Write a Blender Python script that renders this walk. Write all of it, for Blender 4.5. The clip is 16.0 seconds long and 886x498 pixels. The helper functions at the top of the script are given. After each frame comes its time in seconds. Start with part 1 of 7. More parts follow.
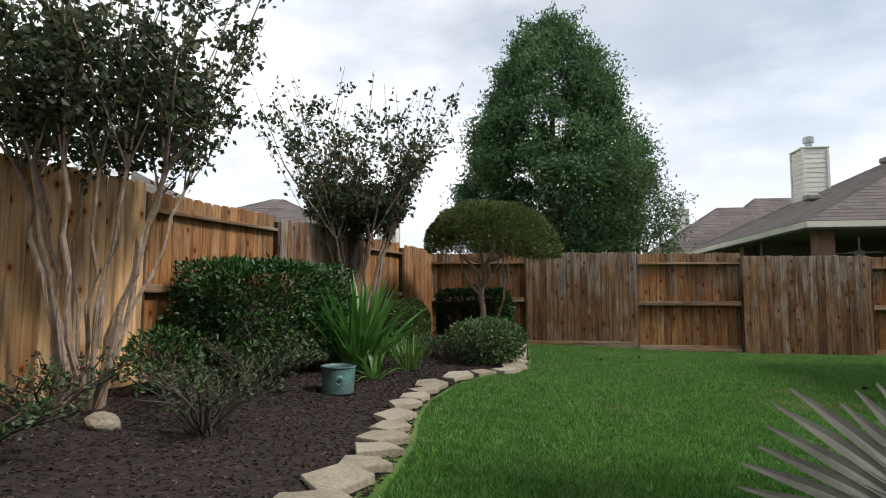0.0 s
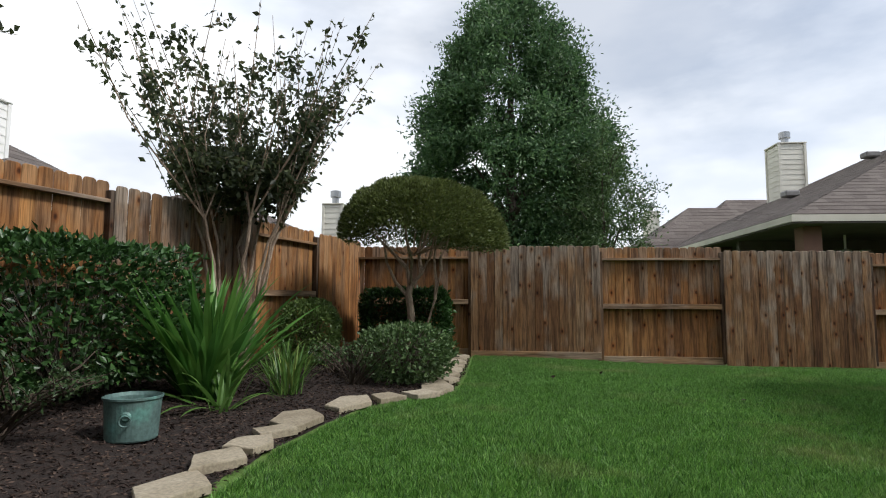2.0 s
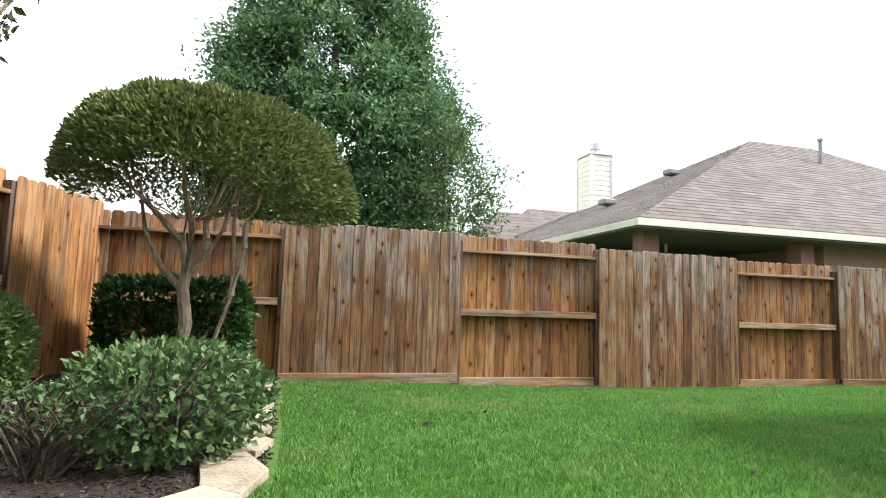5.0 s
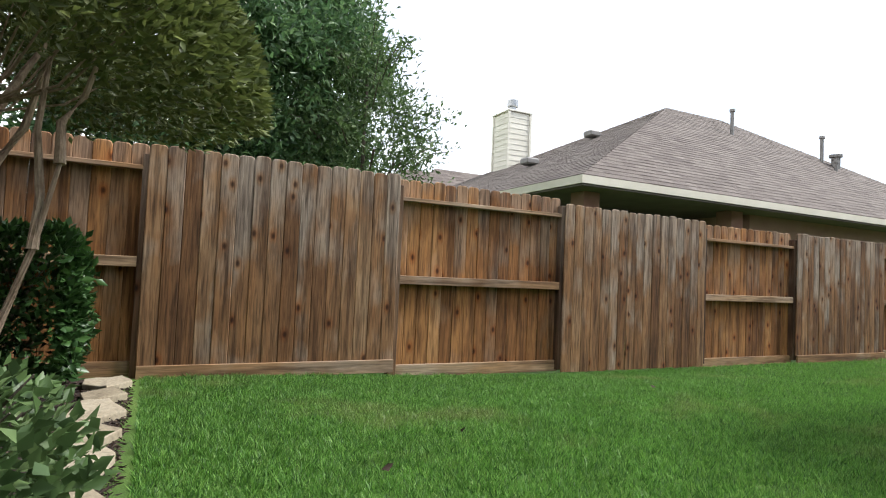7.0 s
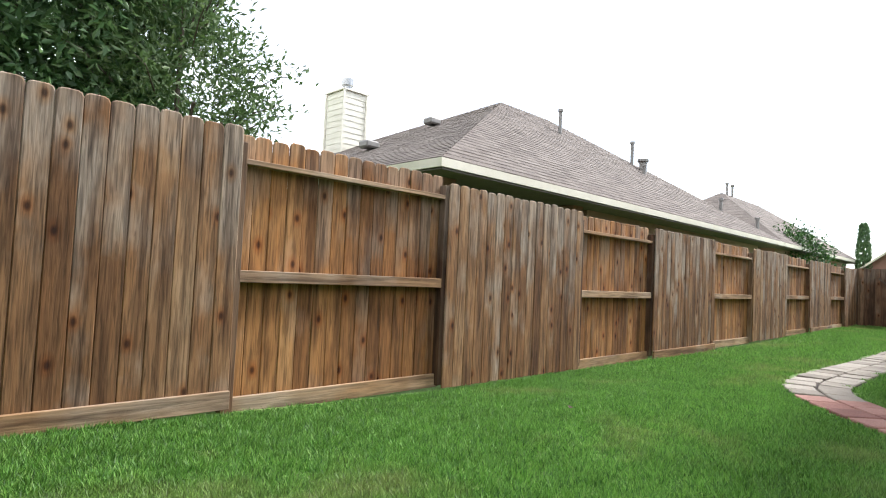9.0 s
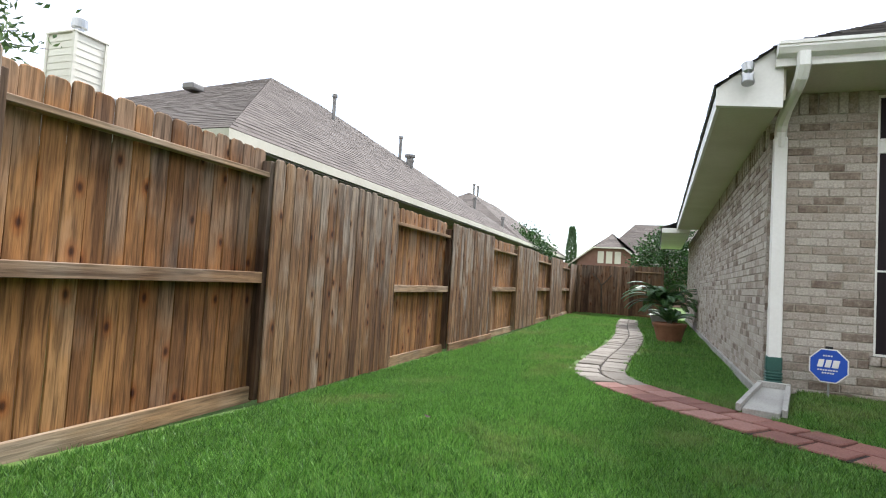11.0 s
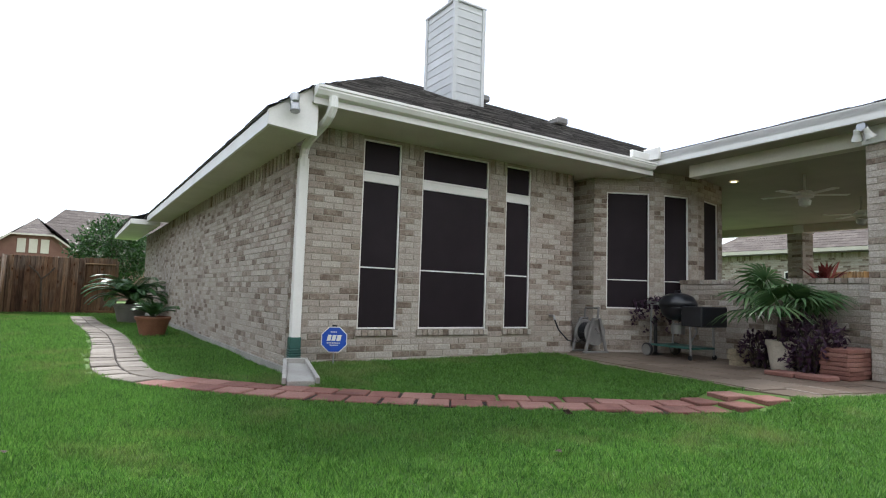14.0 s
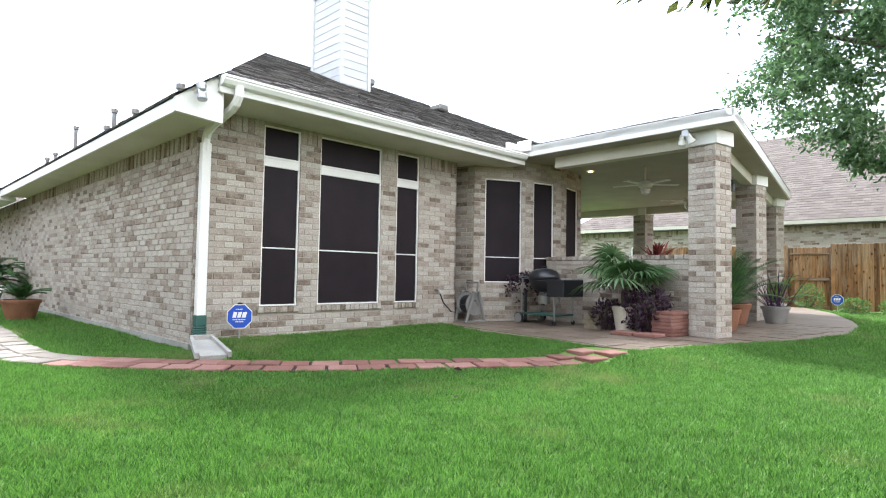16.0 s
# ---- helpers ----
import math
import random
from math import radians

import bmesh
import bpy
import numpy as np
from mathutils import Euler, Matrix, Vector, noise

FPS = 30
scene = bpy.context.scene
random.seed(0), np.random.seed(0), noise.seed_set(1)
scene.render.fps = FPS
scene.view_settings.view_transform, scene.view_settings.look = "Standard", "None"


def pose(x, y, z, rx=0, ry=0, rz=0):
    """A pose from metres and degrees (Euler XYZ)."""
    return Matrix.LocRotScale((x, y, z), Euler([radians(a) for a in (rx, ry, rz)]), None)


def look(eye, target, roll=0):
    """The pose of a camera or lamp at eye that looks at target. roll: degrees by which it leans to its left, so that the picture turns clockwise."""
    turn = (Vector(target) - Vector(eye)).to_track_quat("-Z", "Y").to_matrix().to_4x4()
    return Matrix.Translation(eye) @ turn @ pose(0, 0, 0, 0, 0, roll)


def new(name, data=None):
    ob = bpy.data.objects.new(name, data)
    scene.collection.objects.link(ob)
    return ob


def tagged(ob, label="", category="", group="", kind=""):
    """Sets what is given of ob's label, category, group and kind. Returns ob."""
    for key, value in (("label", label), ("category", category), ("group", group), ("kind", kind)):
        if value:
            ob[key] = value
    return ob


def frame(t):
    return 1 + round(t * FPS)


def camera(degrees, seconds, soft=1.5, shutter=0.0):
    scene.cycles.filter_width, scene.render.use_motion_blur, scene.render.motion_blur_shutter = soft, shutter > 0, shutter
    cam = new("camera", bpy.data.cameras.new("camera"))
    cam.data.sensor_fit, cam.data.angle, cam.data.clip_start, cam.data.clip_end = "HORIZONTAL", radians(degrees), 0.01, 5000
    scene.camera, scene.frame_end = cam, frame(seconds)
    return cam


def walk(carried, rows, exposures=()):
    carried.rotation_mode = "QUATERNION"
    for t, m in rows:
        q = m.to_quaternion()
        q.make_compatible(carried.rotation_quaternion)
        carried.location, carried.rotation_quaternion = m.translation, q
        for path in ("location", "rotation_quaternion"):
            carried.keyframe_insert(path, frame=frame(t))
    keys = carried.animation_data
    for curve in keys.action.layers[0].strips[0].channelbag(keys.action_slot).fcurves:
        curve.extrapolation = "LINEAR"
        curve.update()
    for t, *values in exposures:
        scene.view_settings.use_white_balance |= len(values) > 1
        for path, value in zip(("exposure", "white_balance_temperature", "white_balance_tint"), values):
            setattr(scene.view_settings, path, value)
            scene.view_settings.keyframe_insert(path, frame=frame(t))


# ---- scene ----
cam = camera(75.2, 16.0, soft=1.1)
PATH = [
    (0, (-0.273, -0.51, 1.09), (-0.553, 1.464, 1.248), 0.1),
    (0.5, (-0.139, 0.046, 1.079), (-0.415, 2.019, 1.253), -0.1),
    (1, (0.034, 0.581, 1.061), (-0.241, 2.554, 1.241), -0.0),
    (1.5, (0.167, 1.103, 1.046), (-0.075, 3.081, 1.225), 0.2),
    (2, (0.23, 1.629, 0.991), (0.043, 3.612, 1.172), 0.3),
    (2.5, (0.139, 2.112, 0.959), (0.01, 4.1, 1.141), 0.5),
    (3, (0.061, 2.535, 0.912), (0.167, 4.523, 1.105), 1.0),
    (3.5, (-0.047, 3.003, 0.929), (0.171, 4.982, 1.123), 1.2),
    (4, (-0.169, 3.504, 0.959), (0.124, 5.473, 1.151), 1.4),
    (4.5, (-0.216, 4.055, 0.97), (0.196, 6.003, 1.163), 1.6),
    (5, (-0.228, 4.613, 0.985), (0.3, 6.532, 1.184), 1.8),
    (5.2, (-0.215, 4.803, 1.004), (0.37, 6.705, 1.204), 1.9),
    (7.5, (-0.066, 6.99, 0.977), (0.928, 8.724, 1.04), 2.6),
    (8, (0.033, 7.377, 0.97), (1.177, 9.016, 1.044), 2.4),
    (10.3, (0.351, 8.722, 1.016), (2.071, 9.738, 1.112), 3.5),
    (10.5, (0.336, 8.815, 1.014), (2.108, 9.738, 1.112), 3.5),
    (11, (0.277, 9.008, 1.001), (2.147, 9.711, 1.103), 3.5),
    (11.5, (0.18, 9.219, 1.008), (2.148, 9.557, 1.121), 3.3),
    (12, (0.171, 9.395, 1.015), (2.158, 9.205, 1.148), 3.1),
    (12.5, (0.17, 9.576, 1.01), (2.072, 8.977, 1.164), 2.6),
    (13, (0.109, 9.794, 1.01), (1.95, 9.027, 1.164), 2.4),
    (13.5, (0.078, 9.99, 1.01), (1.831, 9.04, 1.167), 2.1),
    (14, (-0.026, 10.212, 0.984), (1.649, 9.132, 1.145), 1.8),
    (14.5, (-0.176, 10.433, 0.976), (1.444, 9.27, 1.132), 1.6),
    (15, (-0.294, 10.643, 0.971), (1.232, 9.359, 1.115), 1.4),
    (15.5, (-0.378, 10.831, 0.979), (1.05, 9.435, 1.097), 1.3),
    (16, (-0.478, 10.902, 0.996), (0.93, 9.484, 1.084), 1.0),
]
EXPOSURES = [(0, -0.34, 6400, 10), (0.7, -0.34, 6400, 10), (1.5, -0.48, 6400, 10), (2.0, -0.36, 6400, 10), (2.5, -0.08, 6400, 10), (3.0, 0.4, 6450, 10), (3.5, 0.75, 6450, 10), (4.5, 1.02, 6450, 10), (5.2, 1.1, 6450, 10), (7.3, 0.48, 6500, 10), (7.6, 0.52, 6500, 10), (8.0, 0.88, 6500, 10), (10.5, 0.88, 6450, 10), (11.0, 0.72, 6350, 10), (11.6, 0.32, 6300, 10), (12.0, -0.08, 6300, 10), (12.5, -0.22, 6300, 10), (13.0, 0.02, 6300, 10), (14.0, 0.58, 6250, 10), (15.0, 1.18, 6200, 10), (16.0, 1.5, 6200, 10)]
walk(cam, [(t, look(eye, target, roll)) for t, eye, target, roll in PATH], EXPOSURES)

# ---- light ----
SUN_EL, SUN_AZ = radians(47), radians(106)
SUN_DIR = (math.sin(SUN_AZ) * math.cos(SUN_EL), math.cos(SUN_AZ) * math.cos(SUN_EL), math.sin(SUN_EL))
world = bpy.data.worlds.new("sky")
scene.world = world
world.use_nodes = True
wn, wl = world.node_tree.nodes, world.node_tree.links
wn.clear()
w_out = wn.new("ShaderNodeOutputWorld")
w_bg = wn.new("ShaderNodeBackground")
w_sky = wn.new("ShaderNodeTexSky")
w_sky.sky_type = "NISHITA"
w_sky.sun_disc = False
w_sky.sun_elevation = SUN_EL
w_sky.sun_rotation = SUN_AZ
w_co = wn.new("ShaderNodeTexCoord")
w_map = wn.new("ShaderNodeMapping")
w_map.inputs["Scale"].default_value = (1.0, 1.0, 2.6)
w_map.inputs["Location"].default_value = (3.6, 2.2, 0.1)
w_noise = wn.new("ShaderNodeTexNoise")
w_noise.inputs["Scale"].default_value = 1.5
w_noise.inputs["Detail"].default_value = 7
w_noise.inputs["Roughness"].default_value = 0.52
w_ramp = wn.new("ShaderNodeValToRGB")
w_ramp.color_ramp.elements[0].position = 0.4
w_ramp.color_ramp.elements[0].color = (0.45, 0.45, 0.45, 1)
w_ramp.color_ramp.elements[1].position = 0.6
w_cn = wn.new("ShaderNodeTexNoise")
w_cn.inputs["Scale"].default_value = 2.3
w_cn.inputs["Detail"].default_value = 5
w_cramp = wn.new("ShaderNodeValToRGB")
w_cramp.color_ramp.elements[0].position = 0.35
w_cramp.color_ramp.elements[0].color = (8.4, 9.0, 10.0, 1)
w_cramp.color_ramp.elements[1].position = 0.6
w_cramp.color_ramp.elements[1].color = (12.8, 12.9, 13.0, 1)
w_mix = wn.new("ShaderNodeMixRGB")
wl.new(w_co.outputs["Generated"], w_map.inputs["Vector"])
wl.new(w_map.outputs["Vector"], w_noise.inputs["Vector"])
wl.new(w_map.outputs["Vector"], w_cn.inputs["Vector"])
# a thicker bank of cloud in the west
w_west = wn.new("ShaderNodeVectorMath")
w_west.operation = "DOT_PRODUCT"
w_west.inputs[1].default_value = (-0.13, 0.03, -0.06)
wl.new(w_co.outputs["Generated"], w_west.inputs[0])
for tex, ramp in ((w_noise, w_ramp), (w_cn, w_cramp)):
    bank = wn.new("ShaderNodeMath")
    bank.operation = "ADD"
    wl.new(tex.outputs["Fac"], bank.inputs[0])
    wl.new(w_west.outputs["Value"], bank.inputs[1])
    wl.new(bank.outputs[0], ramp.inputs["Fac"])
wl.new(w_ramp.outputs["Color"], w_mix.inputs["Fac"])
wl.new(w_sky.outputs["Color"], w_mix.inputs["Color1"])
wl.new(w_cramp.outputs["Color"], w_mix.inputs["Color2"])
# the cloud sheet is brighter towards the sun than away from it
w_dot = wn.new("ShaderNodeVectorMath")
w_dot.operation = "DOT_PRODUCT"
w_dot.inputs[1].default_value = SUN_DIR
w_glow = wn.new("ShaderNodeMapRange")
w_glow.inputs["From Min"].default_value = -0.5
w_glow.inputs["From Max"].default_value = 0.95
w_glow.inputs["To Min"].default_value = 0.92
w_glow.inputs["To Max"].default_value = 1.15
w_mul = wn.new("ShaderNodeVectorMath")
w_mul.operation = "SCALE"
wl.new(w_co.outputs["Generated"], w_dot.inputs[0])
wl.new(w_dot.outputs["Value"], w_glow.inputs["Value"])
wl.new(w_mix.outputs["Color"], w_mul.inputs[0])
wl.new(w_glow.outputs["Result"], w_mul.inputs["Scale"])
wl.new(w_mul.outputs["Vector"], w_bg.inputs["Color"])
w_bg.inputs["Strength"].default_value = 0.13
wl.new(w_bg.outputs["Background"], w_out.inputs["Surface"])

sun = new("sun", bpy.data.lights.new("sun", "SUN"))
sun.data.energy = 4.4
sun.data.angle = radians(11)
sun.data.color = (1.0, 0.975, 0.94)
sun.matrix_world = look(tuple(10 * v for v in SUN_DIR), (0, 0, 0))


# ---- materials ----
def base_mat(name, rough=0.7, metal=0.0):
    m = bpy.data.materials.new(name)
    m.use_nodes = True
    n = m.node_tree.nodes
    b = n["Principled BSDF"]
    b.inputs["Roughness"].default_value = rough
    b.inputs["Metallic"].default_value = metal
    return m, n, m.node_tree.links, b


def ramp_node(n, stops):
    r = n.new("ShaderNodeValToRGB")
    e = r.color_ramp.elements
    while len(e) < len(stops):
        e.new(0.5)
    for el, (p, c) in zip(e, stops):
        el.position = p
        el.color = (*c, 1)
    return r


def surface(name, stops, scale=6.0, rough=0.7, bump=0.2, fine=60.0, metal=0.0, spread=0.0, by="object", stretch=(1, 1, 1), stain=0.25, detail=6.0, spec=0.4, translucent=0.0):
    """Noise-driven paint: a ramp over coarse noise, fine grain on top, relief, and a shift of tone from piece to piece."""
    m, n, l, b = base_mat(name, rough, metal)
    b.inputs["Specular IOR Level"].default_value = spec
    co = n.new("ShaderNodeTexCoord")
    mp = n.new("ShaderNodeMapping")
    mp.inputs["Scale"].default_value = stretch
    l.new(co.outputs["Object"], mp.inputs["Vector"])
    big = n.new("ShaderNodeTexNoise")
    big.noise_dimensions = "4D"
    big.inputs["Scale"].default_value = scale
    big.inputs["Detail"].default_value = detail
    l.new(mp.outputs["Vector"], big.inputs["Vector"])
    small = n.new("ShaderNodeTexNoise")
    small.inputs["Scale"].default_value = fine
    small.inputs["Detail"].default_value = 4
    l.new(mp.outputs["Vector"], small.inputs["Vector"])
    r = ramp_node(n, stops)
    fac = big.outputs["Fac"]
    if spread:
        if by == "object":
            rnd = n.new("ShaderNodeObjectInfo").outputs["Random"]
        else:
            rnd = n.new("ShaderNodeNewGeometry").outputs["Random Per Island"]
        w = n.new("ShaderNodeMath")
        w.operation = "MULTIPLY"
        w.inputs[1].default_value = 40.0
        l.new(rnd, w.inputs[0])
        l.new(w.outputs[0], big.inputs["W"])
        mx = n.new("ShaderNodeMix")
        mx.inputs["Factor"].default_value = spread
        l.new(big.outputs["Fac"], mx.inputs["A"])
        l.new(rnd, mx.inputs["B"])
        fac = mx.outputs["Result"]
    l.new(fac, r.inputs["Fac"])
    gr = ramp_node(n, [(0.3, (1 - stain,) * 3), (0.75, (1, 1, 1))])
    l.new(small.outputs["Fac"], gr.inputs["Fac"])
    mul = n.new("ShaderNodeMixRGB")
    mul.blend_type = "MULTIPLY"
    mul.inputs["Fac"].default_value = 1.0
    l.new(r.outputs["Color"], mul.inputs["Color1"])
    l.new(gr.outputs["Color"], mul.inputs["Color2"])
    l.new(mul.outputs["Color"], b.inputs["Base Color"])
    if bump:
        bp = n.new("ShaderNodeBump")
        bp.inputs["Strength"].default_value = bump
        bp.inputs["Distance"].default_value = 0.01
        l.new(small.outputs["Fac"], bp.inputs["Height"])
        l.new(bp.outputs["Normal"], b.inputs["Normal"])
    if translucent:
        tr = n.new("ShaderNodeBsdfTranslucent")
        l.new(mul.outputs["Color"], tr.inputs["Color"])
        ms = n.new("ShaderNodeMixShader")
        ms.inputs["Fac"].default_value = translucent
        l.new(b.outputs["BSDF"], ms.inputs[1])
        l.new(tr.outputs["BSDF"], ms.inputs[2])
        l.new(ms.outputs["Shader"], n["Material Output"].inputs["Surface"])
    return m


def wood(name, stops, grey, grey_amount=0.45, knots=True, along="z", spread=0.5, dark=0.55):
    """Rough cedar: grain streaks along the board, knots, silver weathering, and a tone of its own for each board."""
    m, n, l, b = base_mat(name, 0.85)
    b.inputs["Specular IOR Level"].default_value = 0.25
    co = n.new("ShaderNodeTexCoord")
    inf = n.new("ShaderNodeObjectInfo")
    off = n.new("ShaderNodeVectorMath")
    off.operation = "MULTIPLY_ADD"
    off.inputs[1].default_value = (1, 1, 1)
    rv = n.new("ShaderNodeMath")
    rv.operation = "MULTIPLY"
    rv.inputs[1].default_value = 37.0
    l.new(inf.outputs["Random"], rv.inputs[0])
    l.new(co.outputs["Object"], off.inputs[0])
    l.new(rv.outputs[0], off.inputs[2])
    st = {"z": (1, 1, 0.06), "x": (0.06, 1, 1)}[along]
    mp = n.new("ShaderNodeMapping")
    mp.inputs["Scale"].default_value = st
    l.new(off.outputs[0], mp.inputs["Vector"])
    grain = n.new("ShaderNodeTexNoise")
    grain.inputs["Scale"].default_value = 70
    grain.inputs["Detail"].default_value = 6
    grain.inputs["Distortion"].default_value = 0.6
    l.new(mp.outputs["Vector"], grain.inputs["Vector"])
    wide = n.new("ShaderNodeTexNoise")
    wide.inputs["Scale"].default_value = 7
    wide.inputs["Detail"].default_value = 4
    mp2 = n.new("ShaderNodeMapping")
    mp2.inputs["Scale"].default_value = {"z": (0.45, 0.45, 0.3), "x": (0.3, 0.45, 0.45)}[along]
    l.new(off.outputs[0], mp2.inputs["Vector"])
    l.new(mp2.outputs["Vector"], wide.inputs["Vector"])
    mx = n.new("ShaderNodeMix")
    mx.inputs["Factor"].default_value = spread
    l.new(wide.outputs["Fac"], mx.inputs["A"])
    l.new(inf.outputs["Random"], mx.inputs["B"])
    r = ramp_node(n, stops)
    l.new(mx.outputs["Result"], r.inputs["Fac"])
    # silver weathering in long patches
    gn = n.new("ShaderNodeTexNoise")
    gn.inputs["Scale"].default_value = 4.0
    gn.inputs["Detail"].default_value = 5
    l.new(mp2.outputs["Vector"], gn.inputs["Vector"])
    gr = ramp_node(n, [(0.5, (0, 0, 0)), (0.66, (grey_amount,) * 3)])
    if along == "z":
        # the upper ends of the boards have weathered most
        sep = n.new("ShaderNodeSeparateXYZ")
        l.new(co.outputs["Object"], sep.inputs[0])
        up = n.new("ShaderNodeMapRange")
        up.inputs["From Min"].default_value = 0.5
        up.inputs["From Max"].default_value = 1.9
        up.inputs["To Min"].default_value = -0.06
        up.inputs["To Max"].default_value = 0.13
        l.new(sep.outputs["Z"], up.inputs["Value"])
        ad = n.new("ShaderNodeMath")
        ad.operation = "ADD"
        l.new(gn.outputs["Fac"], ad.inputs[0])
        l.new(up.outputs["Result"], ad.inputs[1])
        l.new(ad.outputs[0], gr.inputs["Fac"])
    else:
        l.new(gn.outputs["Fac"], gr.inputs["Fac"])
    m1 = n.new("ShaderNodeMixRGB")
    l.new(gr.outputs["Color"], m1.inputs["Fac"])
    l.new(r.outputs["Color"], m1.inputs["Color1"])
    m1.inputs["Color2"].default_value = (*grey, 1)
    gc = ramp_node(n, [(0.3, (dark,) * 3), (0.6, (1, 1, 1))])
    l.new(grain.outputs["Fac"], gc.inputs["Fac"])
    m2 = n.new("ShaderNodeMixRGB")
    m2.blend_type = "MULTIPLY"
    m2.inputs["Fac"].default_value = 1
    l.new(m1.outputs["Color"], m2.inputs["Color1"])
    l.new(gc.outputs["Color"], m2.inputs["Color2"])
    # dark rain runs down the board
    run = n.new("ShaderNodeTexNoise")
    run.inputs["Scale"].default_value = 16
    run.inputs["Detail"].default_value = 3
    l.new(mp.outputs["Vector"], run.inputs["Vector"])
    rr_ = ramp_node(n, [(0.34, (0.42, 0.38, 0.36)), (0.5, (1, 1, 1)), (0.7, (1.18, 1.1, 1.0))])
    l.new(run.outputs["Fac"], rr_.inputs["Fac"])
    m2b = n.new("ShaderNodeMixRGB")
    m2b.blend_type = "MULTIPLY"
    m2b.inputs["Fac"].default_value = 0.85
    l.new(m2.outputs["Color"], m2b.inputs["Color1"])
    l.new(rr_.outputs["Color"], m2b.inputs["Color2"])
    m2 = m2b
    last = m2
    if knots:
        mp3 = n.new("ShaderNodeMapping")
        mp3.inputs["Scale"].default_value = {"z": (4.6, 0.2, 2.7), "x": (2.7, 0.2, 4.6)}[along]
        l.new(off.outputs[0], mp3.inputs["Vector"])
        vo = n.new("ShaderNodeTexVoronoi")
        vo.voronoi_dimensions = "2D"
        mp3.inputs["Rotation"].default_value = (math.pi / 2, 0, 0)
        vo.inputs["Scale"].default_value = 1.0
        l.new(mp3.outputs["Vector"], vo.inputs["Vector"])
        kr = ramp_node(n, [(0.035, (0.2, 0.13, 0.09)), (0.065, (0.45, 0.29, 0.18)), (0.11, (0.92, 0.72, 0.54)), (0.24, (1, 1, 1))])
        l.new(vo.outputs["Distance"], kr.inputs["Fac"])
        m3 = n.new("ShaderNodeMixRGB")
        m3.blend_type = "MULTIPLY"
        kc = n.new("ShaderNodeSeparateColor")
        l.new(vo.outputs["Color"], kc.inputs[0])
        kg = n.new("ShaderNodeMath")
        kg.operation = "GREATER_THAN"
        kg.inputs[1].default_value = 0.6
        l.new(kc.outputs[0], kg.inputs[0])
        l.new(kg.outputs[0], m3.inputs["Fac"])
        l.new(m2.outputs["Color"], m3.inputs["Color1"])
        l.new(kr.outputs["Color"], m3.inputs["Color2"])
        last = m3
    l.new(last.outputs["Color"], b.inputs["Base Color"])
    bp = n.new("ShaderNodeBump")
    bp.inputs["Strength"].default_value = 0.45
    bp.inputs["Distance"].default_value = 0.006
    l.new(grain.outputs["Fac"], bp.inputs["Height"])
    l.new(bp.outputs["Normal"], b.inputs["Normal"])
    return m


M = {}
M["grass_soil"] = surface("grass_soil", [(0.3, (0.06, 0.12, 0.02)), (0.55, (0.11, 0.21, 0.032)), (0.75, (0.17, 0.24, 0.06))], 1.1, 0.9, 0.8, 140, stain=0.5)
M["grass"] = surface("grass", [(0.12, (0.024, 0.075, 0.014)), (0.4, (0.085, 0.225, 0.034)), (0.7, (0.16, 0.355, 0.06)), (0.88, (0.26, 0.45, 0.10)), (0.97, (0.45, 0.43, 0.2))], 0.9, 0.5, 0, 3.0, spread=0.74, by="island", stain=0.25, translucent=0.35)
def dry_patches(m, dry, scale=0.55, lo=0.54, hi=0.74, amount=0.6):
    """Straw-coloured worn patches over a lawn material."""
    n, l = m.node_tree.nodes, m.node_tree.links
    b = n["Principled BSDF"]
    src = b.inputs["Base Color"].links[0].from_socket
    co = n.new("ShaderNodeTexCoord")
    no = n.new("ShaderNodeTexNoise")
    no.inputs["Scale"].default_value = scale
    no.inputs["Detail"].default_value = 5
    no.inputs["Roughness"].default_value = 0.65
    l.new(co.outputs["Object"], no.inputs["Vector"])
    r = ramp_node(n, [(lo, (0, 0, 0)), (hi, (amount,) * 3)])
    l.new(no.outputs["Fac"], r.inputs["Fac"])
    mx = n.new("ShaderNodeMixRGB")
    l.new(r.outputs["Color"], mx.inputs["Fac"])
    l.new(src, mx.inputs["Color1"])
    mx.inputs["Color2"].default_value = (*dry, 1)
    l.new(mx.outputs["Color"], b.inputs["Base Color"])
    for k in n:
        if k.bl_idname == "ShaderNodeBsdfTranslucent":
            l.new(mx.outputs["Color"], k.inputs["Color"])


dry_patches(M["grass"], (0.30, 0.27, 0.12))
M["mulch"] = surface("mulch", [(0.3, (0.015, 0.009, 0.007)), (0.6, (0.037, 0.023, 0.017)), (0.8, (0.075, 0.052, 0.04))], 14, 0.95, 1.0, 90, stain=0.6)
M["bark_chip"] = surface("bark_chip", [(0.1, (0.017, 0.01, 0.008)), (0.6, (0.045, 0.027, 0.02)), (0.95, (0.15, 0.105, 0.08))], 20, 0.95, 0.3, 90, spread=0.7, by="island")
M["flagstone"] = surface("flagstone", [(0.25, (0.24, 0.195, 0.13)), (0.5, (0.37, 0.315, 0.225)), (0.75, (0.46, 0.40, 0.30))], 5, 0.9, 0.5, 45, spread=0.3, stain=0.4)
M["cedar"] = wood("cedar", [(0.15, (0.09, 0.038, 0.014)), (0.38, (0.20, 0.09, 0.032)), (0.6, (0.32, 0.155, 0.056)), (0.85, (0.42, 0.24, 0.105))], (0.33, 0.285, 0.23), 0.4, spread=0.4, dark=0.42)
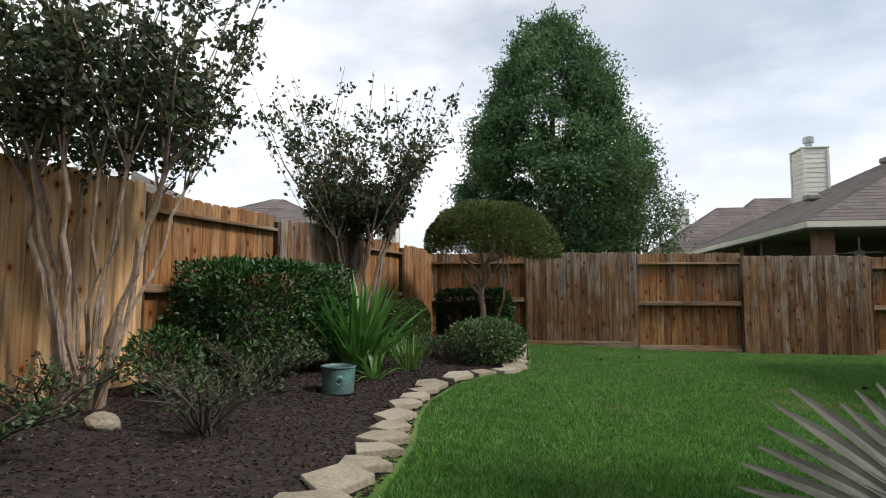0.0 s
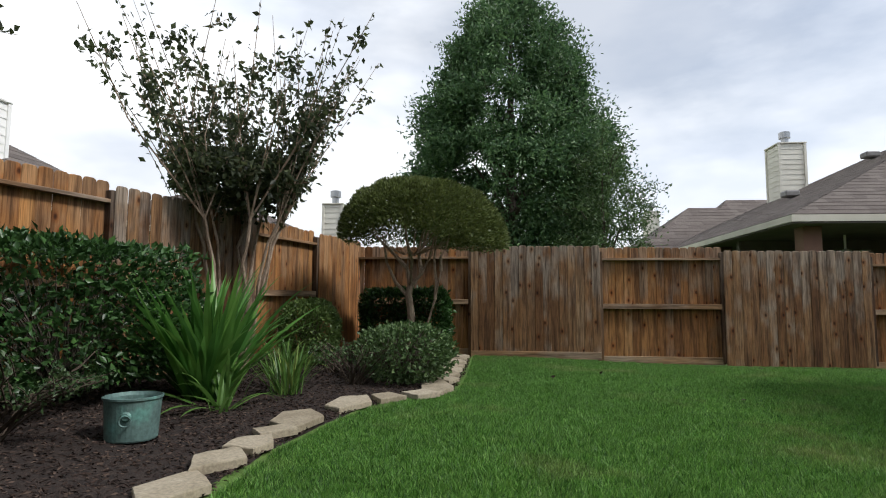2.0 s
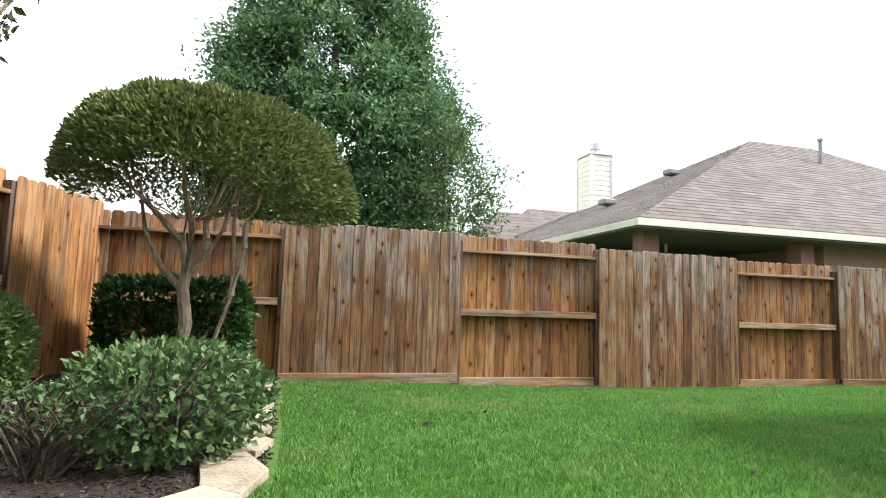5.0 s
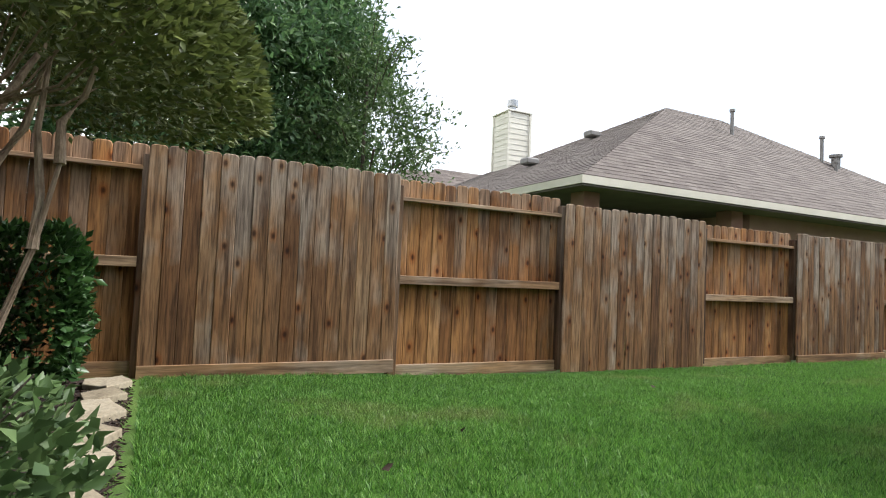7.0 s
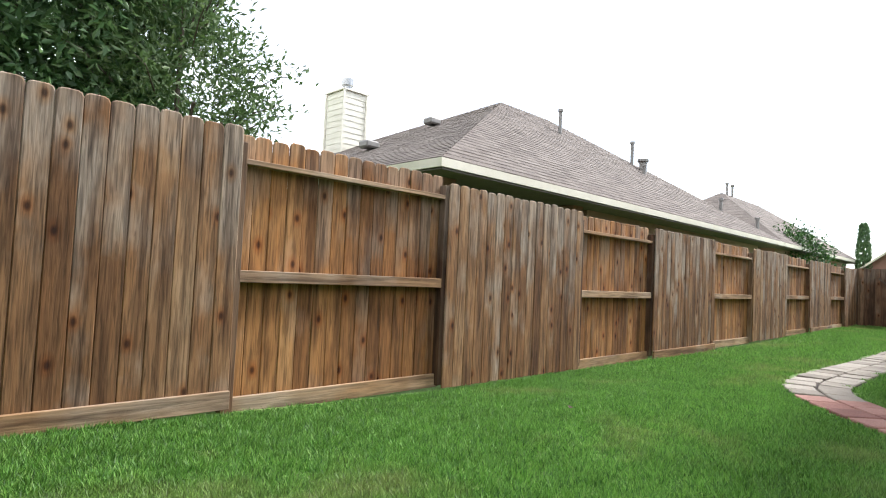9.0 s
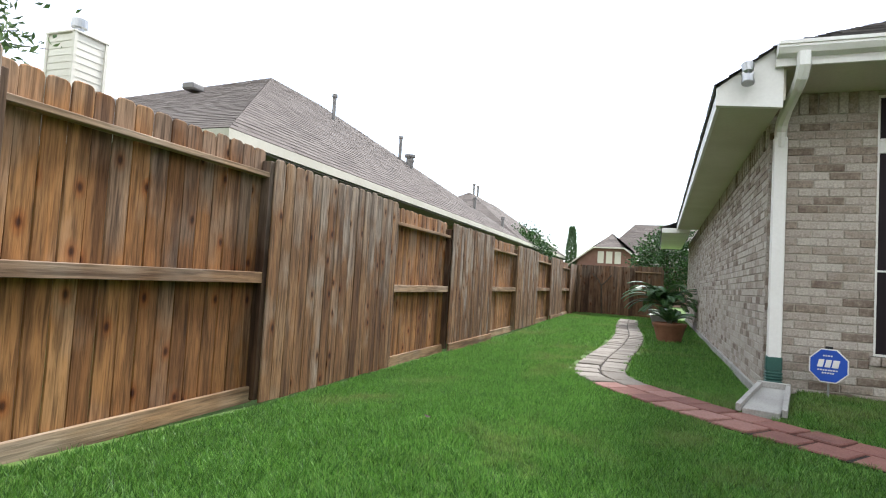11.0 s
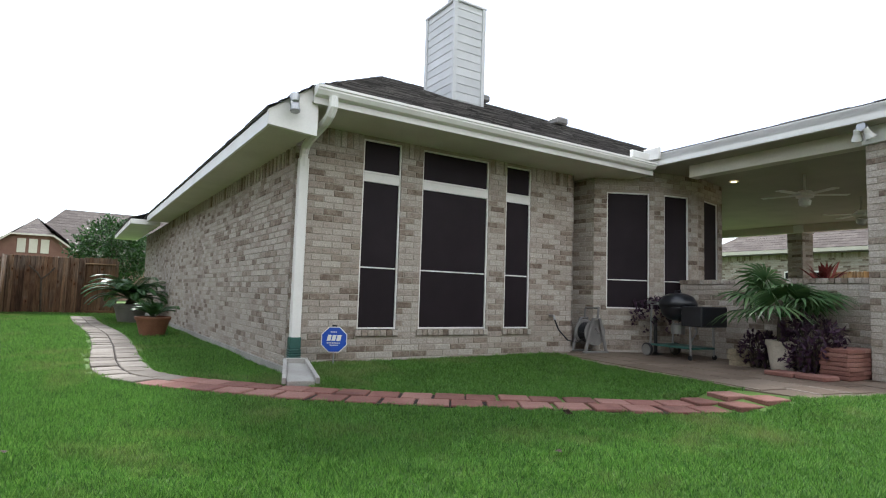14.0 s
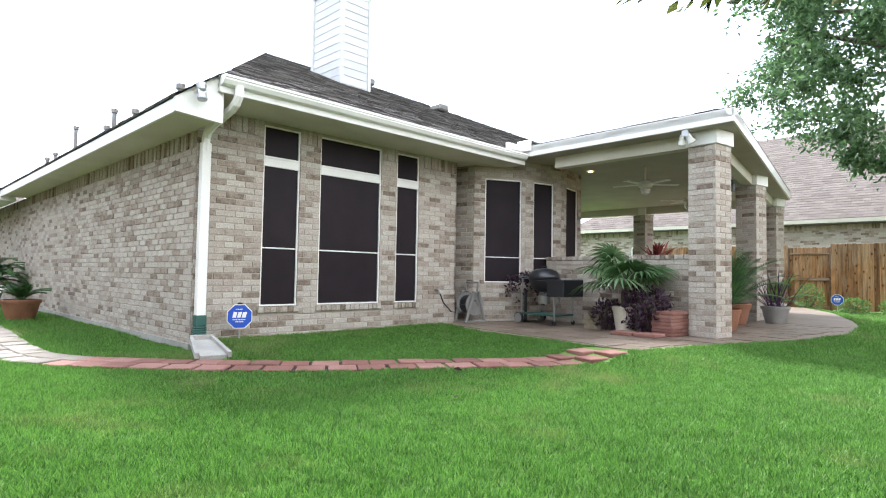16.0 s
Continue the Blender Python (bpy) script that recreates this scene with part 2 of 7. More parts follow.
M["cedar_orange"] = wood("cedar_orange", [(0.15, (0.11, 0.045, 0.016)), (0.45, (0.28, 0.125, 0.042)), (0.85, (0.46, 0.235, 0.085))], (0.35, 0.26, 0.17), 0.35, spread=0.4, dark=0.5)
M["cedar_grey"] = wood("cedar_grey", [(0.15, (0.072, 0.034, 0.016)), (0.4, (0.155, 0.078, 0.034)), (0.62, (0.245, 0.137, 0.066)), (0.85, (0.34, 0.23, 0.135))], (0.34, 0.30, 0.25), 0.66, spread=0.38, dark=0.36)
M["cedar_gold"] = wood("cedar_gold", [(0.2, (0.17, 0.085, 0.035)), (0.5, (0.33, 0.175, 0.07)), (0.8, (0.46, 0.28, 0.135))], (0.36, 0.29, 0.21), 0.4, dark=0.6)
M["cedar_new"] = wood("cedar_new", [(0.2, (0.47, 0.235, 0.09)), (0.5, (0.62, 0.36, 0.16)), (0.8, (0.72, 0.48, 0.26))], (0.58, 0.44, 0.29), 0.3, dark=0.78)
M["cedar_rail"] = wood("cedar_rail", [(0.2, (0.17, 0.095, 0.05)), (0.5, (0.28, 0.165, 0.085)), (0.8, (0.38, 0.27, 0.17))], (0.38, 0.33, 0.27), 0.5, False, "x")
M["cedar_post"] = wood("cedar_post", [(0.2, (0.06, 0.033, 0.02)), (0.5, (0.13, 0.07, 0.038)), (0.8, (0.20, 0.125, 0.075))], (0.22, 0.185, 0.15), 0.4)
M["brick"] = surface("brick", [(0.18, (0.19, 0.142, 0.112)), (0.29, (0.345, 0.285, 0.232)), (0.46, (0.48, 0.42, 0.365)), (0.8, (0.575, 0.525, 0.47))], 14, 0.9, 0.6, 48, spread=0.6, by="island", stain=0.42)
M["brick_one"] = surface("brick_one", [(0.18, (0.19, 0.142, 0.112)), (0.29, (0.345, 0.285, 0.232)), (0.46, (0.48, 0.42, 0.365)), (0.8, (0.575, 0.525, 0.47))], 14, 0.9, 0.6, 48, spread=0.6, by="object", stain=0.42)
M["mortar"] = surface("mortar", [(0.3, (0.36, 0.32, 0.27)), (0.7, (0.46, 0.42, 0.36))], 8, 0.95, 0.4, 90)
M["red_brick"] = surface("red_brick", [(0.1, (0.16, 0.06, 0.04)), (0.5, (0.30, 0.13, 0.09)), (0.9, (0.42, 0.24, 0.17))], 7, 0.9, 0.4, 50, spread=0.5, by="island", stain=0.3)
M["concrete"] = surface("concrete", [(0.3, (0.34, 0.33, 0.31)), (0.7, (0.48, 0.47, 0.44))], 3, 0.9, 0.3, 70, stain=0.3)
M["patio_stone"] = surface("patio_stone", [(0.25, (0.105, 0.074, 0.055)), (0.5, (0.175, 0.132, 0.10)), (0.8, (0.245, 0.195, 0.155))], 1.6, 0.5, 0.25, 40, spread=0.35, by="object", stain=0.25)
M["paver_red"] = surface("paver_red", [(0.15, (0.12, 0.055, 0.044)), (0.45, (0.25, 0.11, 0.088)), (0.8, (0.36, 0.20, 0.165))], 5, 0.9, 0.4, 60, spread=0.45, stain=0.35)
M["paver_grey"] = surface("paver_grey", [(0.15, (0.13, 0.11, 0.09)), (0.5, (0.24, 0.21, 0.175)), (0.85, (0.33, 0.30, 0.26))], 5, 0.9, 0.4, 60, spread=0.4, stain=0.35)
M["white_trim"] = surface("white_trim", [(0.3, (0.72, 0.71, 0.68)), (0.7, (0.82, 0.82, 0.80))], 2, 0.5, 0.05, 40, stain=0.06)
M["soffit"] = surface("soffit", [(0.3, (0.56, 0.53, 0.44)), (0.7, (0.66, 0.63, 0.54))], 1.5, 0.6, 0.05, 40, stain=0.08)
# soffit cream darkened, so the shade under the porch roof is in the colour
M["soffit_shaded"] = surface("soffit_shaded", [(0.3, (0.34, 0.315, 0.265)), (0.7, (0.42, 0.39, 0.33))], 1.5, 0.65, 0.05, 40, stain=0.1)
M["shingle"] = surface("shingle", [(0.2, (0.05, 0.046, 0.045)), (0.5, (0.12, 0.112, 0.108)), (0.8, (0.24, 0.225, 0.215))], 2.0, 0.95, 0.6, 90, spread=0.6, by="island", stain=0.5)
M["shingle_brown"] = surface("shingle_brown", [(0.15, (0.10, 0.082, 0.073)), (0.5, (0.15, 0.125, 0.112)), (0.85, (0.20, 0.172, 0.155))], 2.0, 0.95, 0.6, 120, spread=0.4, by="island", stain=0.4)
M["screen"] = surface("screen", [(0.3, (0.013, 0.009, 0.012)), (0.7, (0.02, 0.014, 0.018))], 1.5, 0.55, 0.05, 300, stain=0.1, spec=0.15)
M["leaf_big"] = surface("leaf_big", [(0.1, (0.042, 0.095, 0.042)), (0.5, (0.09, 0.18, 0.07)), (0.9, (0.19, 0.31, 0.12))], 0.8, 0.42, 0, 5, spread=0.6, by="island", translucent=0.4)
M["leaf_hedge"] = surface("leaf_hedge", [(0.1, (0.018, 0.05, 0.014)), (0.55, (0.04, 0.10, 0.026)), (0.9, (0.085, 0.19, 0.045))], 2.0, 0.4, 0, 5, spread=0.6, by="island", translucent=0.2)
M["leaf_mush"] = surface("leaf_mush", [(0.1, (0.055, 0.075, 0.02)), (0.5, (0.115, 0.15, 0.04)), (0.9, (0.20, 0.235, 0.07))], 2.0, 0.5, 0, 5, spread=0.6, by="island", translucent=0.3)
M["leaf_crape"] = surface("leaf_crape", [(0.1, (0.03, 0.04, 0.022)), (0.45, (0.06, 0.08, 0.036)), (0.8, (0.105, 0.13, 0.055)), (0.97, (0.2, 0.09, 0.055))], 2.0, 0.5, 0, 5, spread=0.7, by="island", translucent=0.5)
M["leaf_iris"] = surface("leaf_iris", [(0.1, (0.06, 0.14, 0.03)), (0.6, (0.13, 0.26, 0.055)), (0.93, (0.34, 0.38, 0.10))], 2.0, 0.45, 0, 5, spread=0.6, by="island", translucent=0.35)
M["leaf_sword"] = surface("leaf_sword", [(0.1, (0.05, 0.15, 0.03)), (0.5, (0.10, 0.26, 0.05)), (0.85, (0.17, 0.35, 0.07)), (0.97, (0.40, 0.40, 0.12))], 2.0, 0.4, 0, 5, spread=0.7, by="object", translucent=0.35)
M["leaf_ball"] = surface("leaf_ball", [(0.1, (0.06, 0.10, 0.028)), (0.55, (0.12, 0.19, 0.05)), (0.95, (0.21, 0.29, 0.085))], 2.0, 0.45, 0, 5, spread=0.6, by="island", translucent=0.3)
M["leaf_rose"] = surface("leaf_rose", [(0.1, (0.045, 0.085, 0.03)), (0.55, (0.09, 0.16, 0.05)), (0.95, (0.18, 0.26, 0.10))], 2.0, 0.5, 0, 5, spread=0.6, by="island", translucent=0.3)
M["leaf_bush"] = surface("leaf_bush", [(0.1, (0.028, 0.055, 0.02)), (0.55, (0.058, 0.105, 0.035)), (0.95, (0.12, 0.18, 0.07))], 2.0, 0.5, 0, 5, spread=0.6, by="island", translucent=0.3)
M["leaf_palm"] = surface("leaf_palm", [(0.1, (0.02, 0.06, 0.02)), (0.55, (0.05, 0.13, 0.035)), (0.95, (0.11, 0.2, 0.06))], 2.0, 0.4, 0, 5, spread=0.5, by="island", translucent=0.2)
M["leaf_sago"] = surface("leaf_sago", [(0.1, (0.10, 0.11, 0.085)), (0.5, (0.21, 0.205, 0.165)), (0.95, (0.42, 0.39, 0.33))], 9.0, 0.5, 0, 30, spread=0.5, by="island", stain=0.5, translucent=0.15)
M["leaf_purple"] = surface("leaf_purple", [(0.1, (0.02, 0.008, 0.022)), (0.55, (0.05, 0.018, 0.05)), (0.95, (0.09, 0.04, 0.08))], 2.0, 0.5, 0, 5, spread=0.6, by="island", translucent=0.2)
M["leaf_red"] = surface("leaf_red", [(0.1, (0.12, 0.015, 0.02)), (0.9, (0.32, 0.06, 0.05))], 2.0, 0.5, 0, 5, spread=0.6, by="island", translucent=0.2)
M["bark"] = surface("bark", [(0.25, (0.17, 0.115, 0.075)), (0.45, (0.30, 0.215, 0.15)), (0.7, (0.45, 0.355, 0.265))], 12, 0.85, 0.4, 40, stretch=(3, 3, 0.9), stain=0.35)
M["bark_dark"] = surface("bark_dark", [(0.25, (0.05, 0.04, 0.03)), (0.7, (0.13, 0.105, 0.08))], 8, 0.9, 0.6, 40, stretch=(3, 3, 0.7), stain=0.4)
M["stem_dry"] = surface("stem_dry", [(0.25, (0.04, 0.028, 0.02)), (0.8, (0.115, 0.085, 0.06))], 8, 0.9, 0.3, 40, stain=0.3)
M["terracotta"] = surface("terracotta", [(0.25, (0.19, 0.08, 0.045)), (0.75, (0.31, 0.145, 0.085))], 4, 0.85, 0.2, 50, stain=0.3)
M["patina"] = surface("patina", [(0.3, (0.09, 0.15, 0.14)), (0.55, (0.14, 0.23, 0.21)), (0.75, (0.16, 0.38, 0.32))], 5, 0.6, 0.25, 40, metal=0.25, stain=0.4)
M["black_metal"] = surface("black_metal", [(0.3, (0.012, 0.013, 0.016)), (0.7, (0.022, 0.024, 0.03))], 3, 0.3, 0.05, 60, stain=0.15, spec=0.5)
M["grey_metal"] = surface("grey_metal", [(0.3, (0.33, 0.34, 0.35)), (0.7, (0.45, 0.46, 0.47))], 3, 0.35, 0.05, 60, metal=0.8, stain=0.15)
M["plastic_grey"] = surface("plastic_grey", [(0.3, (0.16, 0.155, 0.15)), (0.7, (0.25, 0.24, 0.23))], 3, 0.5, 0.05, 60, stain=0.15)
M["green_plastic"] = surface("green_plastic", [(0.3, (0.025, 0.085, 0.075)), (0.7, (0.045, 0.14, 0.115))], 3, 0.45, 0.05, 60, stain=0.2)
M["sign_blue"] = surface("sign_blue", [(0.3, (0.02, 0.075, 0.42)), (0.7, (0.03, 0.10, 0.5))], 3, 0.35, 0.0, 60, stain=0.05)
M["plaster_pot"] = surface("plaster_pot", [(0.3, (0.52, 0.47, 0.38)), (0.7, (0.66, 0.61, 0.52))], 4, 0.8, 0.15, 50, stain=0.2)
M["white_siding"] = surface("white_siding", [(0.3, (0.50, 0.51, 0.52)), (0.7, (0.60, 0.61, 0.62))], 2, 0.7, 0.05, 40, spread=0.3, by="island", stain=0.1)
M["pale_siding"] = surface("pale_siding", [(0.3, (0.60, 0.58, 0.50)), (0.7, (0.70, 0.68, 0.60))], 2, 0.7, 0.05, 40, spread=0.2, by="island", stain=0.08)
# dark tone that paints in the shade under the neighbours' eaves and porch
M["porch_shade"] = surface("porch_shade", [(0.3, (0.09, 0.08, 0.068)), (0.7, (0.14, 0.125, 0.105))], 2, 0.8, 0.1, 40, stain=0.15)
M["house_red"] = surface("house_red", [(0.2, (0.17, 0.085, 0.065)), (0.5, (0.27, 0.15, 0.115)), (0.85, (0.40, 0.28, 0.22))], 3, 0.9, 0.3, 50, spread=0.6, by="island", stain=0.25)
M["glass_lamp"] = surface("glass_lamp", [(0.3, (0.55, 0.55, 0.52)), (0.7, (0.66, 0.66, 0.63))], 3, 0.25, 0.0, 60, stain=0.05)
M["bulb"], bn_, bl_, bb_ = base_mat("bulb", 0.4)
bb_.inputs["Emission Color"].default_value = (1.0, 0.78, 0.45, 1)
bb_.inputs["Emission Strength"].default_value = 6.0
M["glass"], gn_, gl_, gb_ = base_mat("glass", 0.08)
gb_.inputs["Base Color"].default_value = (0.02, 0.022, 0.025, 1)


# ---- building blocks ----
def mesh_of(name, verts, faces):
    me = bpy.data.meshes.new(name)
    me.from_pydata([tuple(v) for v in verts], [], faces)
    me.update()
    return me


def obj(name, me, material=None, parent=None, label="", m=None):
    ob = new(name, me)
    if material is not None and me is not None and len(me.materials) == 0:
        me.materials.append(M[material] if isinstance(material, str) else material)
    if parent is not None:
        ob.parent = parent
    if m is not None:
        ob.matrix_basis = m
    if label:
        ob["label"] = label
    return ob


def part(name, bm, material, parent, label="", smooth=False):
    me = bpy.data.meshes.new(name)
    if smooth:
        for f in bm.faces:
            f.smooth = True
    bm.to_mesh(me)
    bm.free()
    return obj(name, me, material, parent, label)


def thing(name, x=0, y=0, z=0, rz=0, label="", category="", group="", kind="", rx=0, ry=0):
    e = new(name)
    e.empty_display_size = 0.1
    e.matrix_basis = pose(x, y, z, rx, ry, rz)
    return tagged(e, label, category, group, kind)


def add_box(bm, x0, y0, z0, x1, y1, z1, bevel=0.0, m=None):
    """One box with bevelled edges, into bm."""
    t = bmesh.new()
    bmesh.ops.create_cube(t, size=1.0)
    bmesh.ops.scale(t, vec=(x1 - x0, y1 - y0, z1 - z0), verts=t.verts)
    bmesh.ops.translate(t, vec=((x0 + x1) / 2, (y0 + y1) / 2, (z0 + z1) / 2), verts=t.verts)
    if bevel:
        bmesh.ops.bevel(t, geom=t.edges[:], offset=bevel, segments=1, affect="EDGES")
    if m is not None:
        bmesh.ops.transform(t, matrix=m, verts=t.verts)
    me = bpy.data.meshes.new("tmp")
    t.to_mesh(me)
    t.free()
    bm.from_mesh(me)
    bpy.data.meshes.remove(me)
    return bm


def box(*a, **k):
    return add_box(bmesh.new(), *a, **k)


def add_lathe(bm, profile, sides=24, m=None, cap=True):
    """A turned shape from (radius, height) pairs."""
    rings = []
    for r, z in profile:
        ring = []
        for i in range(sides):
            a = 2 * math.pi * i / sides
            v = Vector((r * math.cos(a), r * math.sin(a), z))
            ring.append(bm.verts.new(m @ v if m is not None else v))
        rings.append(ring)
    for a, b in zip(rings, rings[1:]):
        for i in range(sides):
            j = (i + 1) % sides
            bm.faces.new((a[i], a[j], b[j], b[i]))
    if cap:
        bm.faces.new(list(reversed(rings[0])))
        bm.faces.new(rings[-1])
    return bm


def lathe(profile, sides=24, m=None, cap=True):
    return add_lathe(bmesh.new(), profile, sides, m, cap)


def add_tube(bm, pts, radii, sides=6):
    """A tapered tube along points."""
    pts = [Vector(p) for p in pts]
    rings = []
    for i, p in enumerate(pts):
        d = (pts[min(i + 1, len(pts) - 1)] - pts[max(i - 1, 0)]).normalized()
        u = d.orthogonal().normalized()
        w = d.cross(u)
        r = radii[i] if isinstance(radii, (list, tuple)) else radii
        rings.append([bm.verts.new(p + r * (math.cos(2 * math.pi * k / sides) * u + math.sin(2 * math.pi * k / sides) * w)) for k in range(sides)])
    for a, b in zip(rings, rings[1:]):
        # match the ring that lies nearest, so that the tube does not twist
        s = min(range(sides), key=lambda q: (b[q].co - a[0].co).length)
        for i in range(sides):
            j = (i + 1) % sides
            bm.faces.new((a[i], a[j], b[(j + s) % sides], b[(i + s) % sides]))
    bm.faces.new(list(reversed(rings[0])))
    bm.faces.new(rings[-1])
    return bm


def tube(pts, radii, sides=6):
    return add_tube(bmesh.new(), pts, radii, sides)


def prism(poly, z0, z1):
    """A flat slab with the outline poly."""
    bm = bmesh.new()
    lo = [bm.verts.new((x, y, z0)) for x, y in poly]
    hi = [bm.verts.new((x, y, z1)) for x, y in poly]
    area = sum(poly[i][0] * poly[(i + 1) % len(poly)][1] - poly[(i + 1) % len(poly)][0] * poly[i][1] for i in range(len(poly)))
    if area < 0:
        lo.reverse()
        hi.reverse()
    bm.faces.new(list(reversed(lo)))
    bm.faces.new(hi)
    for i in range(len(poly)):
        j = (i + 1) % len(poly)
        bm.faces.new((lo[i], lo[j], hi[j], hi[i]))
    return bm


def cards(name, pos, direc, length, width, material, parent, bend=0.25, label="", seed=1, smooth=False):
    """Many small leaves in one mesh: each a bent four-cornered blade at pos, growing along direc."""
    rng = np.random.default_rng(seed)
    n = len(pos)
    d = direc / np.maximum(np.linalg.norm(direc, axis=1, keepdims=True), 1e-6)
    r = rng.normal(size=(n, 3))
    s = np.cross(d, r)
    s /= np.maximum(np.linalg.norm(s, axis=1, keepdims=True), 1e-6)
    nn = np.cross(s, d)
    L = (length * rng.uniform(0.7, 1.3, n))[:, None]
    W = (width * rng.uniform(0.75, 1.25, n))[:, None]
    v = np.empty((n, 4, 3))
    v[:, 0] = pos
    v[:, 1] = pos + d * L * 0.45 + s * W * 0.5 + nn * L * bend * 0.4
    v[:, 2] = pos + d * L + nn * L * -bend * 0.3
    v[:, 3] = pos + d * L * 0.45 - s * W * 0.5 + nn * L * bend * 0.4
    me = bpy.data.meshes.new(name)
    me.vertices.add(4 * n)
    me.vertices.foreach_set("co", v.reshape(-1).astype(np.float32))
    me.loops.add(6 * n)
    base = (4 * np.arange(n))[:, None]
    idx = (base + np.array([[0, 1, 2, 0, 2, 3]])).reshape(-1)
    me.loops.foreach_set("vertex_index", idx.astype(np.int32))
    me.polygons.add(2 * n)
    me.polygons.foreach_set("loop_start", (3 * np.arange(2 * n)).astype(np.int32))
    me.polygons.foreach_set("loop_total", np.full(2 * n, 3, np.int32))
    me.update(calc_edges=True)
    return obj(name, me, material, parent, label)


# ---- ground ----
def smooth01(t):
    t = min(1.0, max(0.0, t))
    return t * t * (3 - 2 * t)


PZ = 0.14
PATIO = [(7.6, 3.22), (6.8, 3.7), (5.4, 4.12), (3.9, 4.2), (3.4, 4.34), (2.68, 4.3), (2.46, 3.5), (2.22, 2.4), (1.72, 1.1), (1.48, -0.6), (1.65, -2.6), (2.0, -4.2), (3.0, -7.6), (4.3, -10.4), (9.0, -10.4), (9.0, 3.22)]


def patio_gap(x, y):
    """Distance of points from the patio's edge (arrays)."""
    best = np.full(np.shape(x), 1e9)
    for (xa, ya), (xb, yb) in zip(PATIO, PATIO[1:] + PATIO[:1]):
        dx, dy = xb - xa, yb - ya
        t = np.clip(((x - xa) * dx + (y - ya) * dy) / (dx * dx + dy * dy), 0, 1)
        best = np.minimum(best, np.hypot(x - xa - t * dx, y - ya - t * dy))
    return best


def lawn_height(x, y):
    """The lawn is level, and rises a little to the house and the patio (arrays)."""
    def s01(t):
        t = np.clip(t, 0, 1)
        return t * t * (3 - 2 * t)
    up = 0.11 * s01((x - 5.0) / 1.5) * s01((8.1 - y) / 0.5) * (x < 30)
    up = np.maximum(up, 0.115 * s01(1 - patio_gap(x, y) / 0.9))
    fall = s01((y - 10.25) / 1.5) * (y < 15) * (0.02 - 0.125 * s01((x + 0.4) / 5.0) + 0.105 * s01((x - 12.0) / 7.0))
    return up + fall + 0.012 * np.sin(1.7 * x + 0.6) * np.sin(1.3 * y)


def lawn_z(x, y):
    return float(lawn_height(np.array([x]), np.array([y]))[0])


def build_ground():
    xs = [-400, -60, -20, -8] + [-6 + 0.3 * i for i in range(101)] + [30, 60, 400]
    ys = [-400, -60, -22] + [-16 + 0.3 * i for i in range(101)] + [20, 60, 400]
    gx, gy = np.meshgrid(np.array(xs, float), np.array(ys, float))
    gz = np.where((gx >= -6) & (gx <= 24.1) & (gy >= -16) & (gy <= 14.1), lawn_height(gx, gy), 0.0)
    verts = list(zip(gx.ravel(), gy.ravel(), gz.ravel()))
    w = len(xs)
    faces = [(j * w + i, j * w + i + 1, (j + 1) * w + i + 1, (j + 1) * w + i) for j in range(len(ys) - 1) for i in range(w - 1)]
    g = obj("ground", mesh_of("ground", verts, faces), "grass_soil")
    tagged(g, "green lawn of short coarse grass over dark soil", "lawn", kind="structure")


build_ground()

# edge between the bed and the lawn, from near to far, then the strip beside the stones
BED_EDGE = [(-1.02, -3.0), (-1.06, 1.5), (-1.08, 2.6), (-1.08, 3.6), (-1.22, 4.6), (-1.25, 5.4), (-1.15, 6.3), (-0.98, 7.0), (-0.6, 7.5), (-0.24, 8.0), (-0.2, 9.3), (-0.22, 11.9)]
LEFT_DIR = Vector((-0.2726, -1.0, 0)).normalized()
CORNER = Vector((-2.34, 12.05, 0))


def left_x(y):
    return CORNER.x + 0.2726 * (y - CORNER.y)


def bed_z(x, y):
    e = edge_x(y)
    return 0.015 + 0.15 * smooth01((e - x) / 2.4) + 0.012 * noise.noise(Vector((x * 3, y * 3, 0)))


def edge_x(y):
    for (xa, ya), (xb, yb) in zip(BED_EDGE, BED_EDGE[1:]):
        if ya <= y <= yb:
            return xa + (xb - xa) * (y - ya) / (yb - ya)
    return BED_EDGE[0][0] if y < BED_EDGE[0][1] else BED_EDGE[-1][0]


def build_bed():
    rows, cols = 120, 26
    verts, faces = [], []
    for j in range(rows + 1):
        y = -3.0 + 14.95 * j / rows
        x1 = edge_x(y) + 0.03 * noise.noise(Vector((0, y * 4, 7)))
        x0 = left_x(y) - 0.25
        for i in range(cols + 1):
            x = x0 + (x1 - x0) * i / cols
            verts.append((x, y, bed_z(x, y) if i < cols else -0.02))
    w = cols + 1
    for j in range(rows):
        for i in range(cols):
            faces.append((j * w + i, j * w + i + 1, (j + 1) * w + i + 1, (j + 1) * w + i))
    b = obj("garden_bed", mesh_of("garden_bed", verts, faces), "mulch")
    for p in b.data.polygons:
        p.use_smooth = True
    tagged(b, "dark brown mulch bed along the fence", "garden bed", kind="structure")
    # loose chips on the mulch
    rng = np.random.default_rng(5)
    n = 42000
    y = rng.uniform(1.0, 11.8, n)
    e = np.array([edge_x(v) for v in y])
    x = e - 0.03 - rng.uniform(0, 1, n) ** 1.2 * (e - (-2.34 + 0.2726 * (y - 12.05)) - 0.1)
    z = np.array([bed_z(a, c) for a, c in zip(x, y)]) + 0.004
    d = rng.normal(size=(n, 3)) * np.array([1, 1, 0.25])
    c = cards("bark_chips", np.stack([x, y, z], 1), d, 0.038, 0.012, "bark_chip", None, 0.2, seed=6)
    tagged(c, "loose shredded bark chips over the mulch bed", "mulch", kind="stuff")


build_bed()


